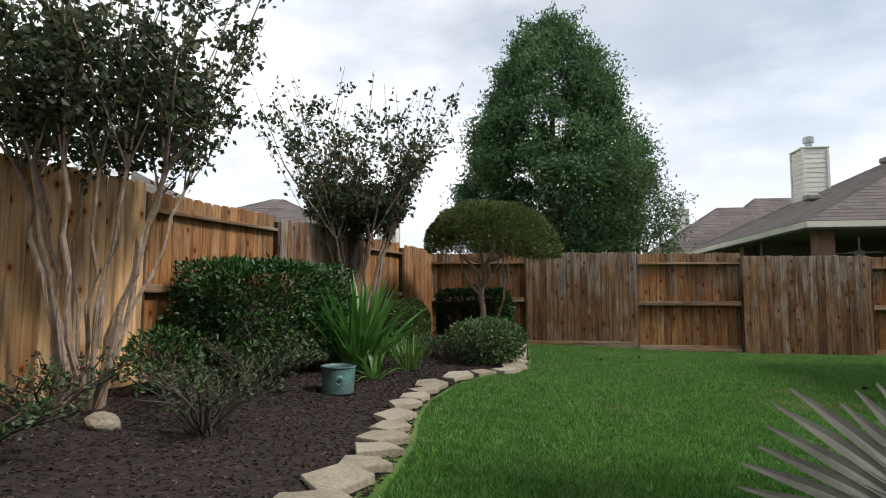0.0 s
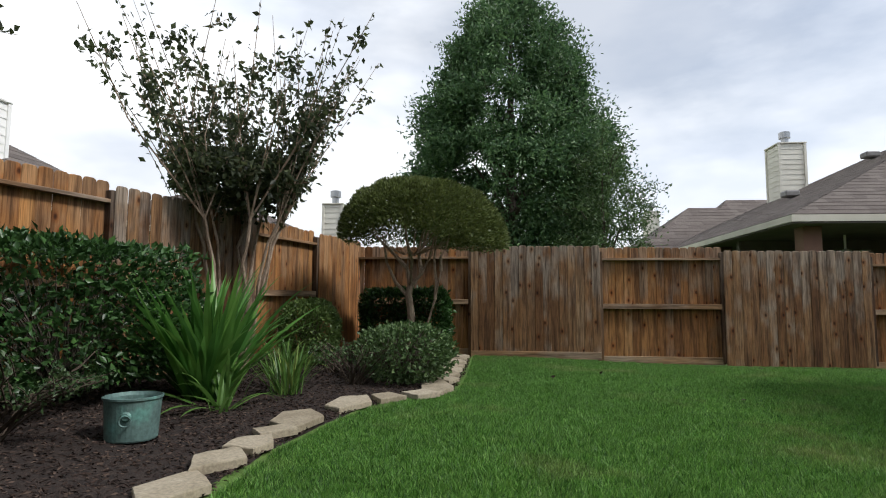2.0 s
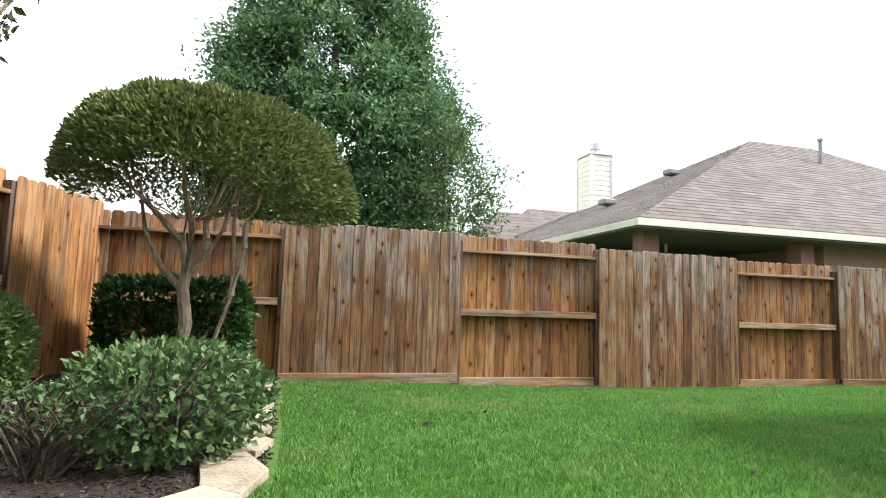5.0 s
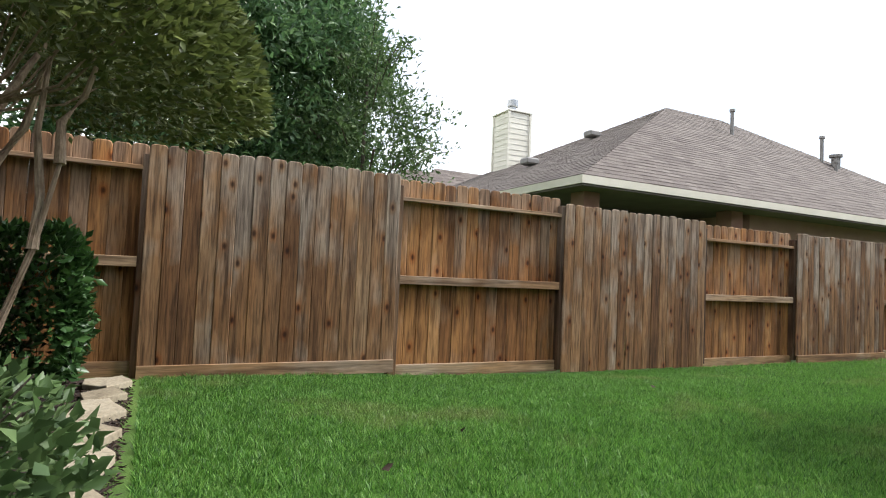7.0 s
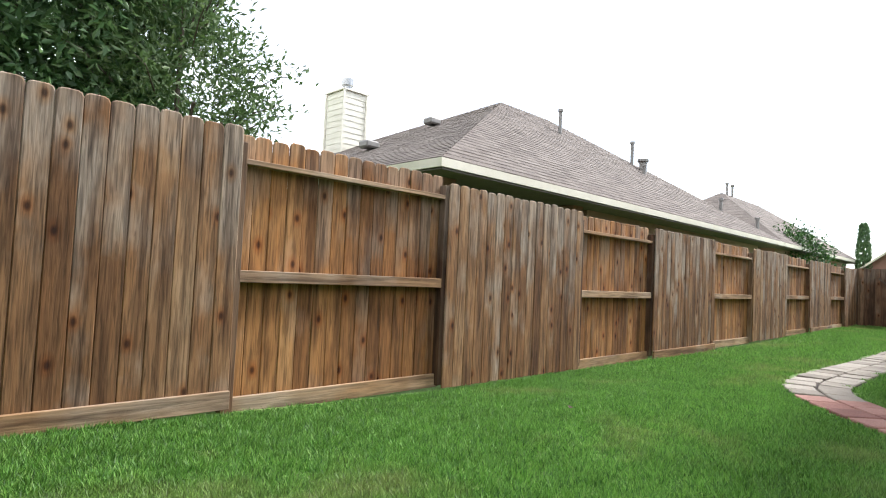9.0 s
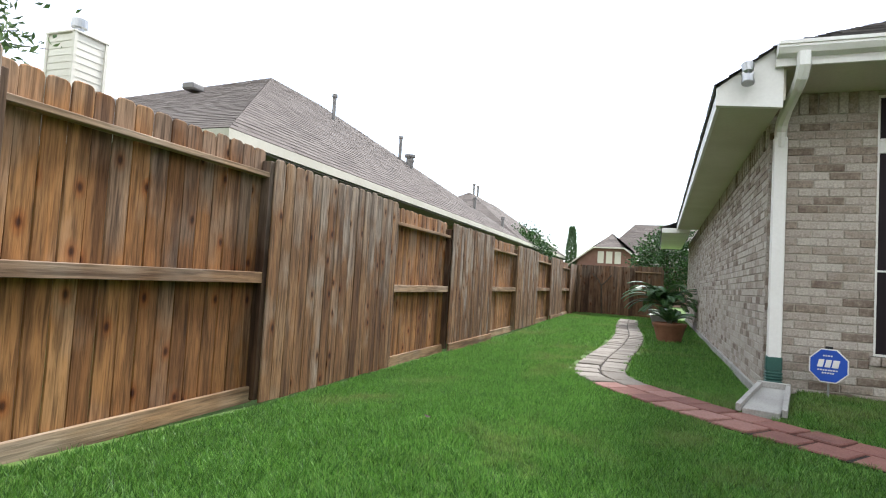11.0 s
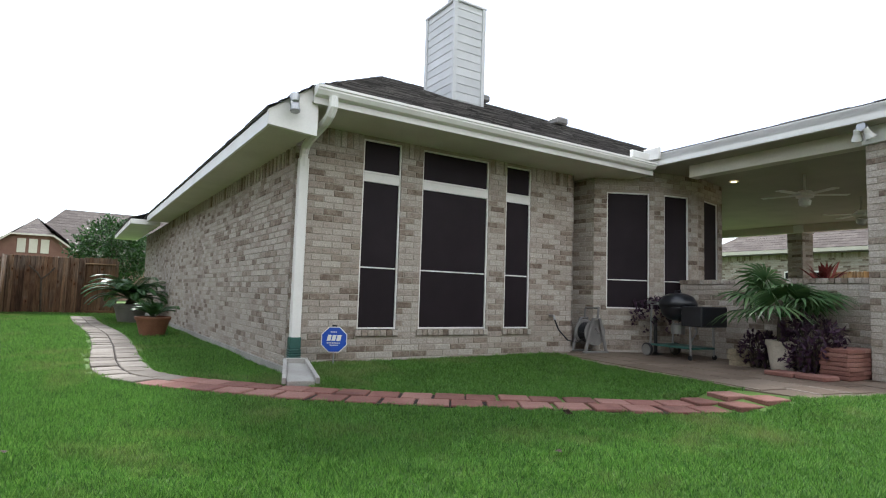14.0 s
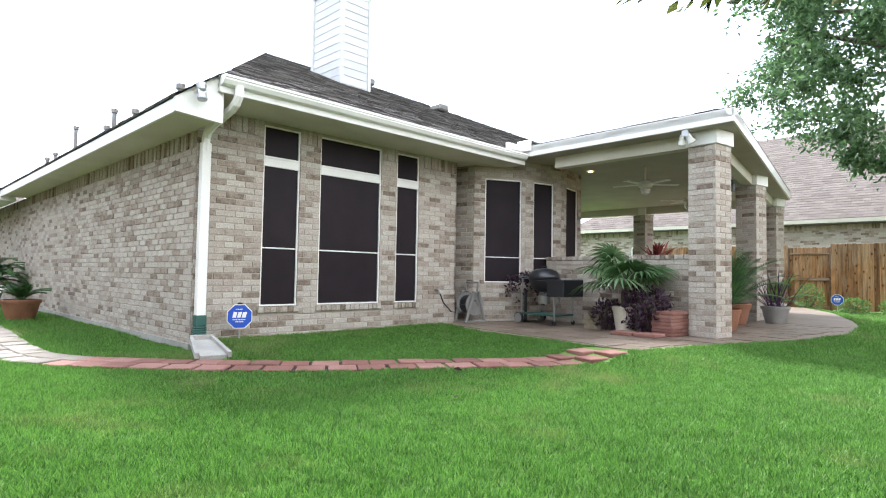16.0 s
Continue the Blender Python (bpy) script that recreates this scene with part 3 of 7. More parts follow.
# ---- fences ----
def picket_mesh(h, seed, w=0.14, t=0.017):
    rng = random.Random(seed)
    c = 0.032
    dz = rng.uniform(-0.006, 0.006)
    hw = w / 2 + 0.0006
    out = [(-hw, 0), (hw, 0), (hw, h - c + dz), (hw - c * 0.35, h - c * 0.3 + dz), (hw - c, h + dz), (-hw + c, h + dz), (-hw + c * 0.35, h - c * 0.3 + dz), (-hw, h - c + dz)]
    n = len(out)
    c2 = 0.007
    ins = [(x * (1 - c2 / hw), z - (c2 if z > h * 0.5 else 0)) for x, z in out]
    verts = [(x, 0, z) for x, z in ins] + [(x, 0.008, z) for x, z in out] + [(x, t - 0.008, z) for x, z in out] + [(x, t, z) for x, z in ins]
    faces = [tuple(range(n)), tuple(range(4 * n - 1, 3 * n - 1, -1))]
    for k in range(3):
        faces += [(k * n + i, k * n + i + n, k * n + (i + 1) % n + n, k * n + (i + 1) % n) for i in range(n)]
    me = mesh_of("picket", verts, faces)
    return me


PICKETS = {}


def picket(h, k, w, wood):
    key = (round(h, 2), k, round(w, 3), wood)
    if key not in PICKETS:
        PICKETS[key] = picket_mesh(h, k, w)
        PICKETS[key].materials.append(M[wood])
    return PICKETS[key]


def fence(name, origin, direction, panels, label, wood="cedar", kind="structure", depth=0.0, posts=True):
    """Panels run from origin along direction; each is (from, to, facing, height of the top, base). The yard is on the right of the direction."""
    ang = math.degrees(math.atan2(direction.y, direction.x))
    f = thing(name, origin.x, origin.y, 0, ang, label, "fence", kind=kind)
    rng = random.Random(len(panels) * 7 + int(origin.x * 10))
    for pi, (s0, s1, facing, top, base) in enumerate(panels):
        plank = wood if isinstance(wood, str) else wood[pi]
        if plank == "cedar" and facing:
            plank = "cedar_grey"
        length = s1 - s0
        kick = 0.11 if not facing or pi % 4 == 1 else 0.012
        yp = -0.062 if facing else 0.042
        n = max(1, round(length / 0.142))
        pitch = length / n
        ph = top - base - kick + 0.01
        for i in range(n):
            ob = new("picket", picket(ph, rng.randrange(5), pitch, plank))
            ob.parent = f
            flip = 180 if rng.random() < 0.5 else 0
            ob.matrix_basis = pose(s0 + pitch * (i + 0.5), yp + rng.uniform(-0.003, 0.003) + (0.017 if flip else 0), base + kick - 0.01 + rng.uniform(-0.006, 0.004), rng.uniform(-0.15, 0.15), rng.uniform(-0.06, 0.06), flip)
        for z, hh in ((top - 0.235, 0.04), (base + 0.5 * (top - base) - 0.08, 0.088)):
            part("rail", box(s0 + 0.03, -0.04, z, s1 - 0.03, 0.038, z + hh, 0.004), "cedar_rail", f)
        ky = -0.075 if facing else 0.02
        if kick > 0.05:
            part("kickboard", box(s0 + 0.004, ky - 0.02, base - 0.02, s1 - 0.004, ky + 0.012, base + kick - 0.004, 0.003), "cedar_rail", f)
    ends = sorted({s for p in panels for s in p[:2]})
    tops = {s: max(p[3] for p in panels if s in p[:2]) for s in ends}
    for s in ends:
        part("post", box(s - 0.045, -0.043, -0.05, s + 0.045, 0.04, tops[s] - 0.1, 0.004), "cedar_post", f)
    return f


BACK = [(-2.34, -0.24, 0, 1.99, 0.05), (-0.24, 2.03, 1, 1.98, 0.02), (2.03, 4.12, 0, 1.96, -0.05), (4.12, 6.5, 1, 1.88, -0.08), (6.5, 8.48, 0, 1.85, -0.09), (8.48, 10.84, 1, 1.85, -0.08), (10.84, 12.9, 0, 1.84, -0.06), (12.9, 15.2, 1, 1.84, -0.04), (15.2, 17.2, 0, 1.83, -0.02), (17.2, 19.4, 1, 1.83, 0.0), (19.4, 21.2, 0, 1.82, 0.0), (21.2, 22.9, 1, 1.82, 0.0)]
X0 = -2.34
fence("fence_back", Vector((X0, 12.0, 0)), Vector((1, 0, 0)), [(a - X0, b - X0, f, t, z) for a, b, f, t, z in BACK], "weathered brown cedar picket fence with panels on alternating sides")
LF = 1 / math.cos(math.atan(0.2726))
LEFT = [(0.0, 1.32, 1, 2.08, 0.14), (1.32, 2.85, 0, 2.12, 0.15), (2.85, 4.95, 1, 2.16, 0.16), (4.95, 7.05, 0, 2.2, 0.17), (7.05, 9.3, 1, 2.26, 0.17), (9.3, 11.5, 0, 2.26, 0.17), (11.5, 13.7, 1, 2.26, 0.17), (13.7, 15.9, 0, 2.26, 0.17)]
LEFT_TOTAL = 15.9
LEFT_FAR = CORNER + LEFT_DIR * (LEFT_TOTAL * LF)
fence("fence_left", LEFT_FAR, -LEFT_DIR, [((LEFT_TOTAL - b) * LF, (LEFT_TOTAL - a) * LF, f, t, z) for a, b, f, t, z in reversed(LEFT)], "orange-brown cedar picket fence behind the planting bed", wood=["cedar_new"] * 4 + ["cedar_orange", "cedar", "cedar_orange", "cedar_orange"])
fence("fence_end", Vector((22.95, 12.05, 0)), Vector((0, -1, 0)), [(0, 2.2, 1, 1.86, 0.0), (2.2, 3.2, 0, 1.9, 0.0)], "dark weathered picket fence with a gate closing the side yard", wood="cedar_post")


# ---- brickwork ----
def brick_verts(x0, z0, x1, z1, y0, y1, c=0.004):
    """A brick with its front arris taken off: eight corners behind, four in front."""
    v = [(x0, y1, z0), (x1, y1, z0), (x1, y1, z1), (x0, y1, z1), (x0, y0 + c, z0), (x1, y0 + c, z0), (x1, y0 + c, z1), (x0, y0 + c, z1), (x0 + c, y0, z0 + c), (x1 - c, y0, z0 + c), (x1 - c, y0, z1 - c), (x0 + c, y0, z1 - c)]
    f = [(8, 9, 10, 11)]
    for a in range(4):
        b = (a + 1) % 4
        f += [(a, b, b + 4, a + 4), (a + 4, b + 4, b + 8, a + 8)]
    return v, f


COURSE, BRICK, JOINT = 0.0807, 0.252, 0.011
BRICK_CACHE = {}


def brickwork(parent, a, b, z0, z1, holes=(), singles=None, soldier=True, thick=0.14, seed=1, mats=("brick", "brick_one"), cap0=False):
    """A brick wall from a to b, its face on the right of that line. holes: (from, to, low, high). singles: a stretch (from, to, low, high) whose bricks are objects of their own."""
    rng = random.Random(seed)
    a, b = Vector((*a, 0)), Vector((*b, 0))
    d = (b - a).normalized()
    length = (b - a).length
    ang = math.degrees(math.atan2(d.y, d.x))
    M4 = pose(a.x, a.y, 0, 0, 0, ang)
    pieces = []
    top = z1 - (0.215 if soldier else 0.0)
    rows = max(1, round((top - z0) / COURSE))
    ch = (top - z0) / rows

    def clear(u0, u1, w0, w1):
        spans = [(u0, u1)]
        for h0, h1, g0, g1 in holes:
            if w0 < g1 - 0.02 and w1 > g0 + 0.02:
                nxt = []
                for p, q in spans:
                    if q <= h0 or p >= h1:
                        nxt.append((p, q))
                    else:
                        if p < h0:
                            nxt.append((p, h0))
                        if q > h1:
                            nxt.append((h1, q))
                spans = nxt
        return [(p, q) for p, q in spans if q - p > 0.035]

    for r in range(rows):
        w0 = z0 + r * ch
        w1 = w0 + ch - JOINT
        u = -(0.5 if r % 2 else 0.0) * (BRICK + JOINT)
        while u < length:
            u1 = u + BRICK
            for p, q in clear(max(0.0, u), min(length, u1), w0, w1):
                pieces.append((p, w0, q, w1, rng.uniform(-0.0025, 0.0025)))
            u = u1 + JOINT
    if soldier:
        n = max(1, round(length / 0.083))
        sp = length / n
        for i in range(n):
            for p, q in clear(i * sp, i * sp + sp - JOINT, top, z1 - 0.01):
                pieces.append((p, top, q, z1 - 0.005, -0.012 if i % 2 else 0.003))
    V, F = [], []
    for p, w0, q, w1, off in pieces:
        if singles and singles[0] <= p and q <= singles[1] and singles[2] <= w0 and w1 <= singles[3]:
            key = (round(q - p, 3), round(w1 - w0, 4), mats[1])
            if key not in BRICK_CACHE:
                v, f = brick_verts(0, 0, q - p, w1 - w0, 0, 0.05)
                BRICK_CACHE[key] = mesh_of("brick", v, f)
            obj("brick", BRICK_CACHE[key], mats[1], parent, m=M4 @ pose(p, off - 0.004, w0))
        else:
            v, f = brick_verts(p, w0, q, w1, off - 0.004, 0.05)
            k = len(V)
            V += v
            F += [tuple(i + k for i in g) for g in f]
    if V:
        o = obj("brickwork", mesh_of("brickwork", V, F), mats[0], parent, m=M4)
        o["kind"] = "stuff"
    # the mortar and the wall behind it
    bm = bmesh.new()
    us = sorted({0.0, length, *[min(length, max(0.0, h[i])) for h in holes for i in (0, 1)]})
    for p, q in zip(us, us[1:]):
        cuts = sorted([(h[2], h[3]) for h in holes if h[0] <= p + 1e-4 and h[1] >= q - 1e-4])
        z = z0 - 0.12
        for g0, g1 in cuts:
            add_box(bm, p, 0.004, z, q, thick, g0)
            z = g1
        if z < z1:
            add_box(bm, p, 0.004, z, q, thick, z1)
    o = part("mortar_wall", bm, "mortar", parent)
    o.matrix_basis = M4
    return M4


def window_unit(name, parent_label, M4, u0, u1, z0, z1, transom=None, meeting=None, sill=True):
    """A window with black sun screens in white frames. transom: (low, high) of the white band over the sash."""
    w = thing(name, label=parent_label, category="window", kind="structure")
    w.matrix_basis = M4
    fr = 0.022
    bm = bmesh.new()
    add_box(bm, u0, 0.012, z0, u0 + fr, 0.12, z1, 0.003)
    add_box(bm, u1 - fr, 0.012, z0, u1, 0.12, z1, 0.003)
    add_box(bm, u0 + fr, 0.014, z0, u1 - fr, 0.12, z0 + fr, 0.003)
    add_box(bm, u0 + fr, 0.014, z1 - fr, u1 - fr, 0.12, z1, 0.003)
    part("window_frame", bm, "white_trim", w)
    zs = [z0 + fr]
    if meeting:
        part("meeting_rail", box(u0 + fr, 0.024, meeting - 0.009, u1 - fr, 0.06, meeting + 0.009, 0.002), "white_trim", w)
        zs += [meeting - 0.009, meeting + 0.009]
    if transom:
        bm = box(u0 + fr, 0.012, transom[0], u1 - fr, 0.12, transom[1], 0.004)
        add_box(bm, u0 + fr, 0.004, transom[1] - 0.03, u1 - fr, 0.012, transom[1], 0.002)
        part("transom_bar", bm, "white_trim", w)
        zs += [transom[0], transom[1]]
    zs.append(z1 - fr)
    for lo, hi in zip(zs[::2], zs[1::2]):
        part("sun_screen", box(u0 + fr, 0.034, lo, u1 - fr, 0.046, hi), "screen", w)
        part("pane", box(u0 + fr, 0.07, lo, u1 - fr, 0.078, hi), "glass", w)
    if sill:
        n = max(2, round((u1 - u0 + 0.06) / 0.085))
        sp = (u1 - u0 + 0.06) / n
        bm = bmesh.new()
        for i in range(n):
            add_box(bm, u0 - 0.03 + i * sp, -0.035, z0 - 0.085, u0 - 0.03 + (i + 1) * sp - 0.01, 0.06, z0 - 0.006 , 0.004)
        part("window_sill", bm, "brick", w, "rowlock brick sill")
    return w


# ---- the house ----
HX, HY = 6.8, 8.0
house = thing("house", HX, HY, 0, 0, "single-storey house of pale buff brick with dark shingle roof", "house", kind="structure")
house.matrix_basis = Matrix.Identity(4)
WINS = [(HY - 7.09, HY - 6.52), (HY - 6.18, HY - 5.02), (HY - 4.685, HY - 4.185)]
WZ0, WZ1 = 0.517, 3.015
back4 = brickwork(house, (HX, HY), (HX, 3.24), 0.07, 3.06, [(a, b, WZ0, WZ1) for a, b in WINS] + [(a - 0.03, b + 0.03, WZ0 - 0.09, WZ0) for a, b in WINS], singles=(0.0, 1.1, 0.0, 2.9), seed=3)
for i, (a, b) in enumerate(WINS):
    window_unit("window_%d" % (i + 1), "tall window with black sun screens and white transom bar", back4, a, b, WZ0, WZ1, (2.45, 2.59), 1.32)
brickwork(house, (23.0, HY), (HX, HY), 0.05, 2.77, seed=4)
brickwork(house, (HX, 3.24), (7.25, 3.24), 0.1, 3.06, seed=5)
BAY = [(7.25, 3.24), (7.25, 2.92), (6.7, 2.86), (6.2, 1.93), (5.98, 1.02), (6.17, 0.0), (6.62, -0.75), (8.4, -2.2), (10.5, -2.4)]
BAYWIN = [None, None, (0.22, 0.97, 2.83), (0.2, 0.72, 2.83), (0.24, 0.86, 2.83), (0.25, 0.8, 2.83), None, None]
k = 4
for (p, q), bw in zip(zip(BAY, BAY[1:]), BAYWIN):
    hl = [(bw[0], bw[1], 0.86, bw[2])] if bw else []
    m4 = brickwork(house, p, q, 0.1, 3.2, hl, seed=k + 5, soldier=False)
    if bw:
        window_unit("window_%d" % k, "tall bay window with a black sun screen", m4, bw[0], bw[1], 0.86, bw[2], None, 1.34, False)
    k += 1
slab = part("foundation", prism([(6.76, 8.04), (6.76, 3.3), (7.3, 3.3), (7.3, 0), (23, 0), (23, 8.04)], -0.1, 0.085), "concrete", house)


def shingles(name, poly, material, parent, exposure=0.14, tab=0.3, seed=1, lift=0.0):
    """Overlapping shingle tabs over a roof plane. poly: corners, the first two along the eave."""
    rng = random.Random(seed)
    P = [Vector(p) for p in poly]
    e = (P[1] - P[0]).normalized()
    nrm = e.cross(P[2] - P[0]).normalized()
    if nrm.z < 0:
        nrm = -nrm
    up = nrm.cross(e)
    if up.z < 0:
        up = -up
    pts = [((p - P[0]).dot(e), (p - P[0]).dot(up)) for p in P]
    vmax = max(v for _, v in pts)
    V, F = [], []
    rows = max(1, int(vmax / exposure))
    for r in range(rows + 1):
        v0 = r * exposure
        v1 = min(v0 + exposure, vmax)
        if v1 - v0 < 0.01:
            continue
        xs0, xs1 = cross_span(pts, v0 + 0.002), cross_span(pts, v1 - 0.002)
        if not xs0 or not xs1:
            continue
        lo, hi = min(xs0[0], xs1[0]), max(xs0[1], xs1[1])
        u = lo - rng.uniform(0, tab)
        while u < hi:
            w = tab * rng.uniform(0.6, 1.3)
            a, b = max(u, lo), min(u + w, hi)
            if b - a > 0.02:
                t = (0.012 if exposure < 0.18 else 0.007) * rng.uniform(0.6, 1.5)
                q = []
                for uu, vv, h in ((a, v0, t), (b - 0.004, v0, t), (b - 0.004, v1, 0.0), (a, v1, 0.0), (a, v0, -0.01), (b - 0.004, v0, -0.01)):
                    s = cross_span(pts, min(max(vv, 0.002), vmax - 0.002)) or (lo, hi)
                    uu = min(max(uu, s[0]), s[1])
                    q.append(P[0] + e * uu + up * vv + nrm * (h + 0.006 + lift))
                n = len(V)
                V += q
                F += [(n, n + 1, n + 2, n + 3), (n + 4, n + 5, n + 1, n)]
            u += w
    o = obj(name, mesh_of(name, V, F), material, parent)
    bm = bmesh.new()
    f = bm.faces.new([bm.verts.new(p - nrm * 0.004) for p in P])
    bmesh.ops.recalc_face_normals(bm, faces=[f])
    part("roof_deck", bm, material, parent)
    return o


def cross_span(pts, v):
    xs = []
    for i in range(len(pts)):
        (u0, v0), (u1, v1) = pts[i], pts[(i + 1) % len(pts)]
        if (v0 - v) * (v1 - v) < 0:
            xs.append(u0 + (u1 - u0) * (v - v0) / (v1 - v0))
    return (min(xs), max(xs)) if len(xs) > 1 else None


GX = 5.95
PK = (14.25, 3.26, 7.0)
shingles("roof", [(GX, 8.1, 3.24), (GX, 2.3, 3.24), (8.5, -6.5, 4.42), (13.3, -1.4, 6.55), PK], "shingle", house, seed=2)
shingles("roof", [(23.5, 8.58, 2.91), (GX + 0.03, 8.58, 2.91), (GX, 8.1, 3.24), PK, (23.5, 3.26, 7.0)], "shingle", house, seed=3)
shingles("roof", [(13.3, -1.4, 6.55), (8.5, -6.5, 4.42), (20, -6.5, 4.4), (22, -1.4, 6.5)], "shingle", house, 0.3, 0.6, seed=4)
shingles("roof", [(13.3, -1.4, 6.55), (22, -1.4, 6.5), (23.5, 3.26, 7.0), PK], "shingle", house, 0.3, 0.6, seed=5)
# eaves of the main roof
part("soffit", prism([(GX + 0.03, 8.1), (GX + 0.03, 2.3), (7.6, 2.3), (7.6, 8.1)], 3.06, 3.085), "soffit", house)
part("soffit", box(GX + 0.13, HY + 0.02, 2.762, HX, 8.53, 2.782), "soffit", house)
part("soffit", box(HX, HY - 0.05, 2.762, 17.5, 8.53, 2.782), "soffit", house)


def gutter(parent, a, b, z, depth=0.12, name="gutter"):
    """A K-profile gutter along a to b; it hangs on the right of the line."""
    a, b = Vector((*a, 0)), Vector((*b, 0))
    d = (b - a).normalized()
    r = Vector((d.y, -d.x, 0))
    prof = [(0.0, 0.0), (depth, 0.0), (depth, -0.03), (depth - 0.012, -0.035), (depth - 0.012, -0.055), (depth - 0.045, -0.10), (0.0, -0.115)]
    bm = bmesh.new()
    rings = [[bm.verts.new(p + r * u + Vector((0, 0, z + w))) for u, w in prof] for p in (a, b)]
    n = len(prof)
    for i in range(n):
        j = (i + 1) % n
        bm.faces.new((rings[0][i], rings[0][j], rings[1][j], rings[1][i]))
    bm.faces.new(list(reversed(rings[0])))
    bm.faces.new(rings[1])
    bmesh.ops.recalc_face_normals(bm, faces=bm.faces[:])
    return part(name, bm, "white_trim", parent)


part("fascia", box(GX + 0.0, 2.3, 3.05, GX + 0.03, 8.1, 3.22), "white_trim", house)
gutter(house, (GX, 8.1), (GX, 2.35), 3.235)
part("fascia", box(GX + 0.12, 8.53, 2.74, 17.5, 8.56, 2.895), "white_trim", house)
# boxed eave return at the corner
bm = bmesh.new()
for x in (GX + 0.06, GX + 0.12):
    for y, z in ((8.03, 2.70), (8.03, 3.26), (8.10, 3.25), (8.57, 2.90), (8.57, 2.74), (8.3, 2.72)):
        bm.verts.new((x, y, z))
bm.verts.ensure_lookup_table()
bm.faces.new([bm.verts[i] for i in range(6)])
bm.faces.new([bm.verts[i] for i in range(11, 5, -1)])
for i in range(6):
    j = (i + 1) % 6
    bm.faces.new((bm.verts[j], bm.verts[i], bm.verts[i + 6], bm.verts[j + 6]))
bmesh.ops.recalc_face_normals(bm, faces=bm.faces[:])
part("eave_return", bm, "white_trim", house)
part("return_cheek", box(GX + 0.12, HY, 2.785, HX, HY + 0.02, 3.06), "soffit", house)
# lower wing eave further along the side
part("wing_eave", box(17.55, 8.22, 2.66, 24.0, 8.95, 2.80, 0.01), "white_trim", house)
shingles("roof", [(24.0, 8.97, 2.81), (17.55, 8.97, 2.81), (17.55, 8.5, 2.99), (24, 8.5, 2.99)], "shingle", house, seed=8)

# downspout
ds = [(GX - 0.06, 7.9, 3.14), (GX - 0.06, 7.9, 3.03), (GX + 0.0, 7.905, 2.95), (GX + 0.1, 7.91, 2.9), (6.5, 7.92, 2.8), (6.67, 7.92, 2.74), (6.73, 7.92, 2.66), (6.735, 7.92, 2.5)]
bm = bmesh.new()
add_tube(bm, ds, 0.055, 8)
part("downspout_elbow", bm, "white_trim", house)
part("downspout", box(6.69, 7.86, 0.42, 6.775, 7.98, 2.6, 0.008), "white_trim", house)
bm = box(6.685, 7.85, 0.30, 6.78, 7.99, 0.44, 0.01)
for i in range(5):
    add_box(bm, 6.68, 7.845, 0.16 + i * 0.028, 6.785, 7.995, 0.18 + i * 0.028, 0.006)
add_box(bm, 6.69, 7.855, 0.15, 6.775, 7.985, 0.31, 0.005)
part("drain_adapter", bm, "green_plastic", house, "green plastic downspout adapter")


# ---- patio and porch ----
bm = prism(PATIO, -0.1, PZ - 0.012)
patio = thing("patio", 0, 0, 0, 0, "tan stamped stone patio slab beside the house", "patio", kind="structure")
part("slab", bm, "patio_stone", patio)


def inside(x, y, poly):
    c = False
    for i in range(len(poly)):
        (x0, y0), (x1, y1) = poly[i], poly[i - 1]
        if (y0 > y) != (y1 > y) and x < (x1 - x0) * (y - y0) / (y1 - y0) + x0:
            c = not c
    return c


POFF = pose(2.76, 1.95, 0, 0, 0, -9.6)
porch = thing("porch", 0, 0, 0, 0, "covered brick porch with white trimmed roof and square columns", "porch", kind="structure")
G1, G2, G3, G4 = (6.1, 2.28), (2.25, 2.44), (3.84, -6.95), (10.8, -6.9)
shingles("porch_roof", [(*G1, 3.4), (*G2, 3.4), (4.6, 0.0, 3.78), (7.6, 0.0, 3.78)], "shingle", porch, seed=6)
shingles("porch_roof", [(*G2, 3.4), (*G3, 3.4), (5.2, -5.0, 3.78), (4.6, 0.0, 3.78)], "shingle", porch, seed=7)
shingles("porch_roof", [(*G3, 3.4), (*G4, 3.4), (10.8, -5.0, 3.78), (5.2, -5.0, 3.78)], "shingle", porch, 0.3, 0.6, seed=8)
# ceiling colour carries the porch's shade
part("porch_ceiling", prism([(10.8, G1[1] - 0.02), (G1[0], G1[1] - 0.02), (G2[0] + 0.03, G2[1] - 0.02), (G3[0] + 0.03, G3[1] + 0.03), G4], 3.2, 3.23), "soffit_shaded", porch)
for a, b in ((G1, G2), (G2, G3), (G3, G4)):
    av, bv = Vector((*a, 0)), Vector((*b, 0))
    d = (bv - av).normalized()
    r = Vector((-d.y, d.x, 0))
    m4 = pose(av.x, av.y, 0, 0, 0, math.degrees(math.atan2(d.y, d.x)))
    ln = (bv - av).length
    o = part("fascia", box(0, 0.0, 3.21, ln, 0.03, 3.385), "white_trim", porch)
    o.matrix_basis = m4
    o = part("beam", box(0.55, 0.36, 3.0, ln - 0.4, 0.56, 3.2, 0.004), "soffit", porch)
    o.matrix_basis = m4
gutter(porch, G2, G1, 3.4)
gutter(porch, G3, G2, 3.4)


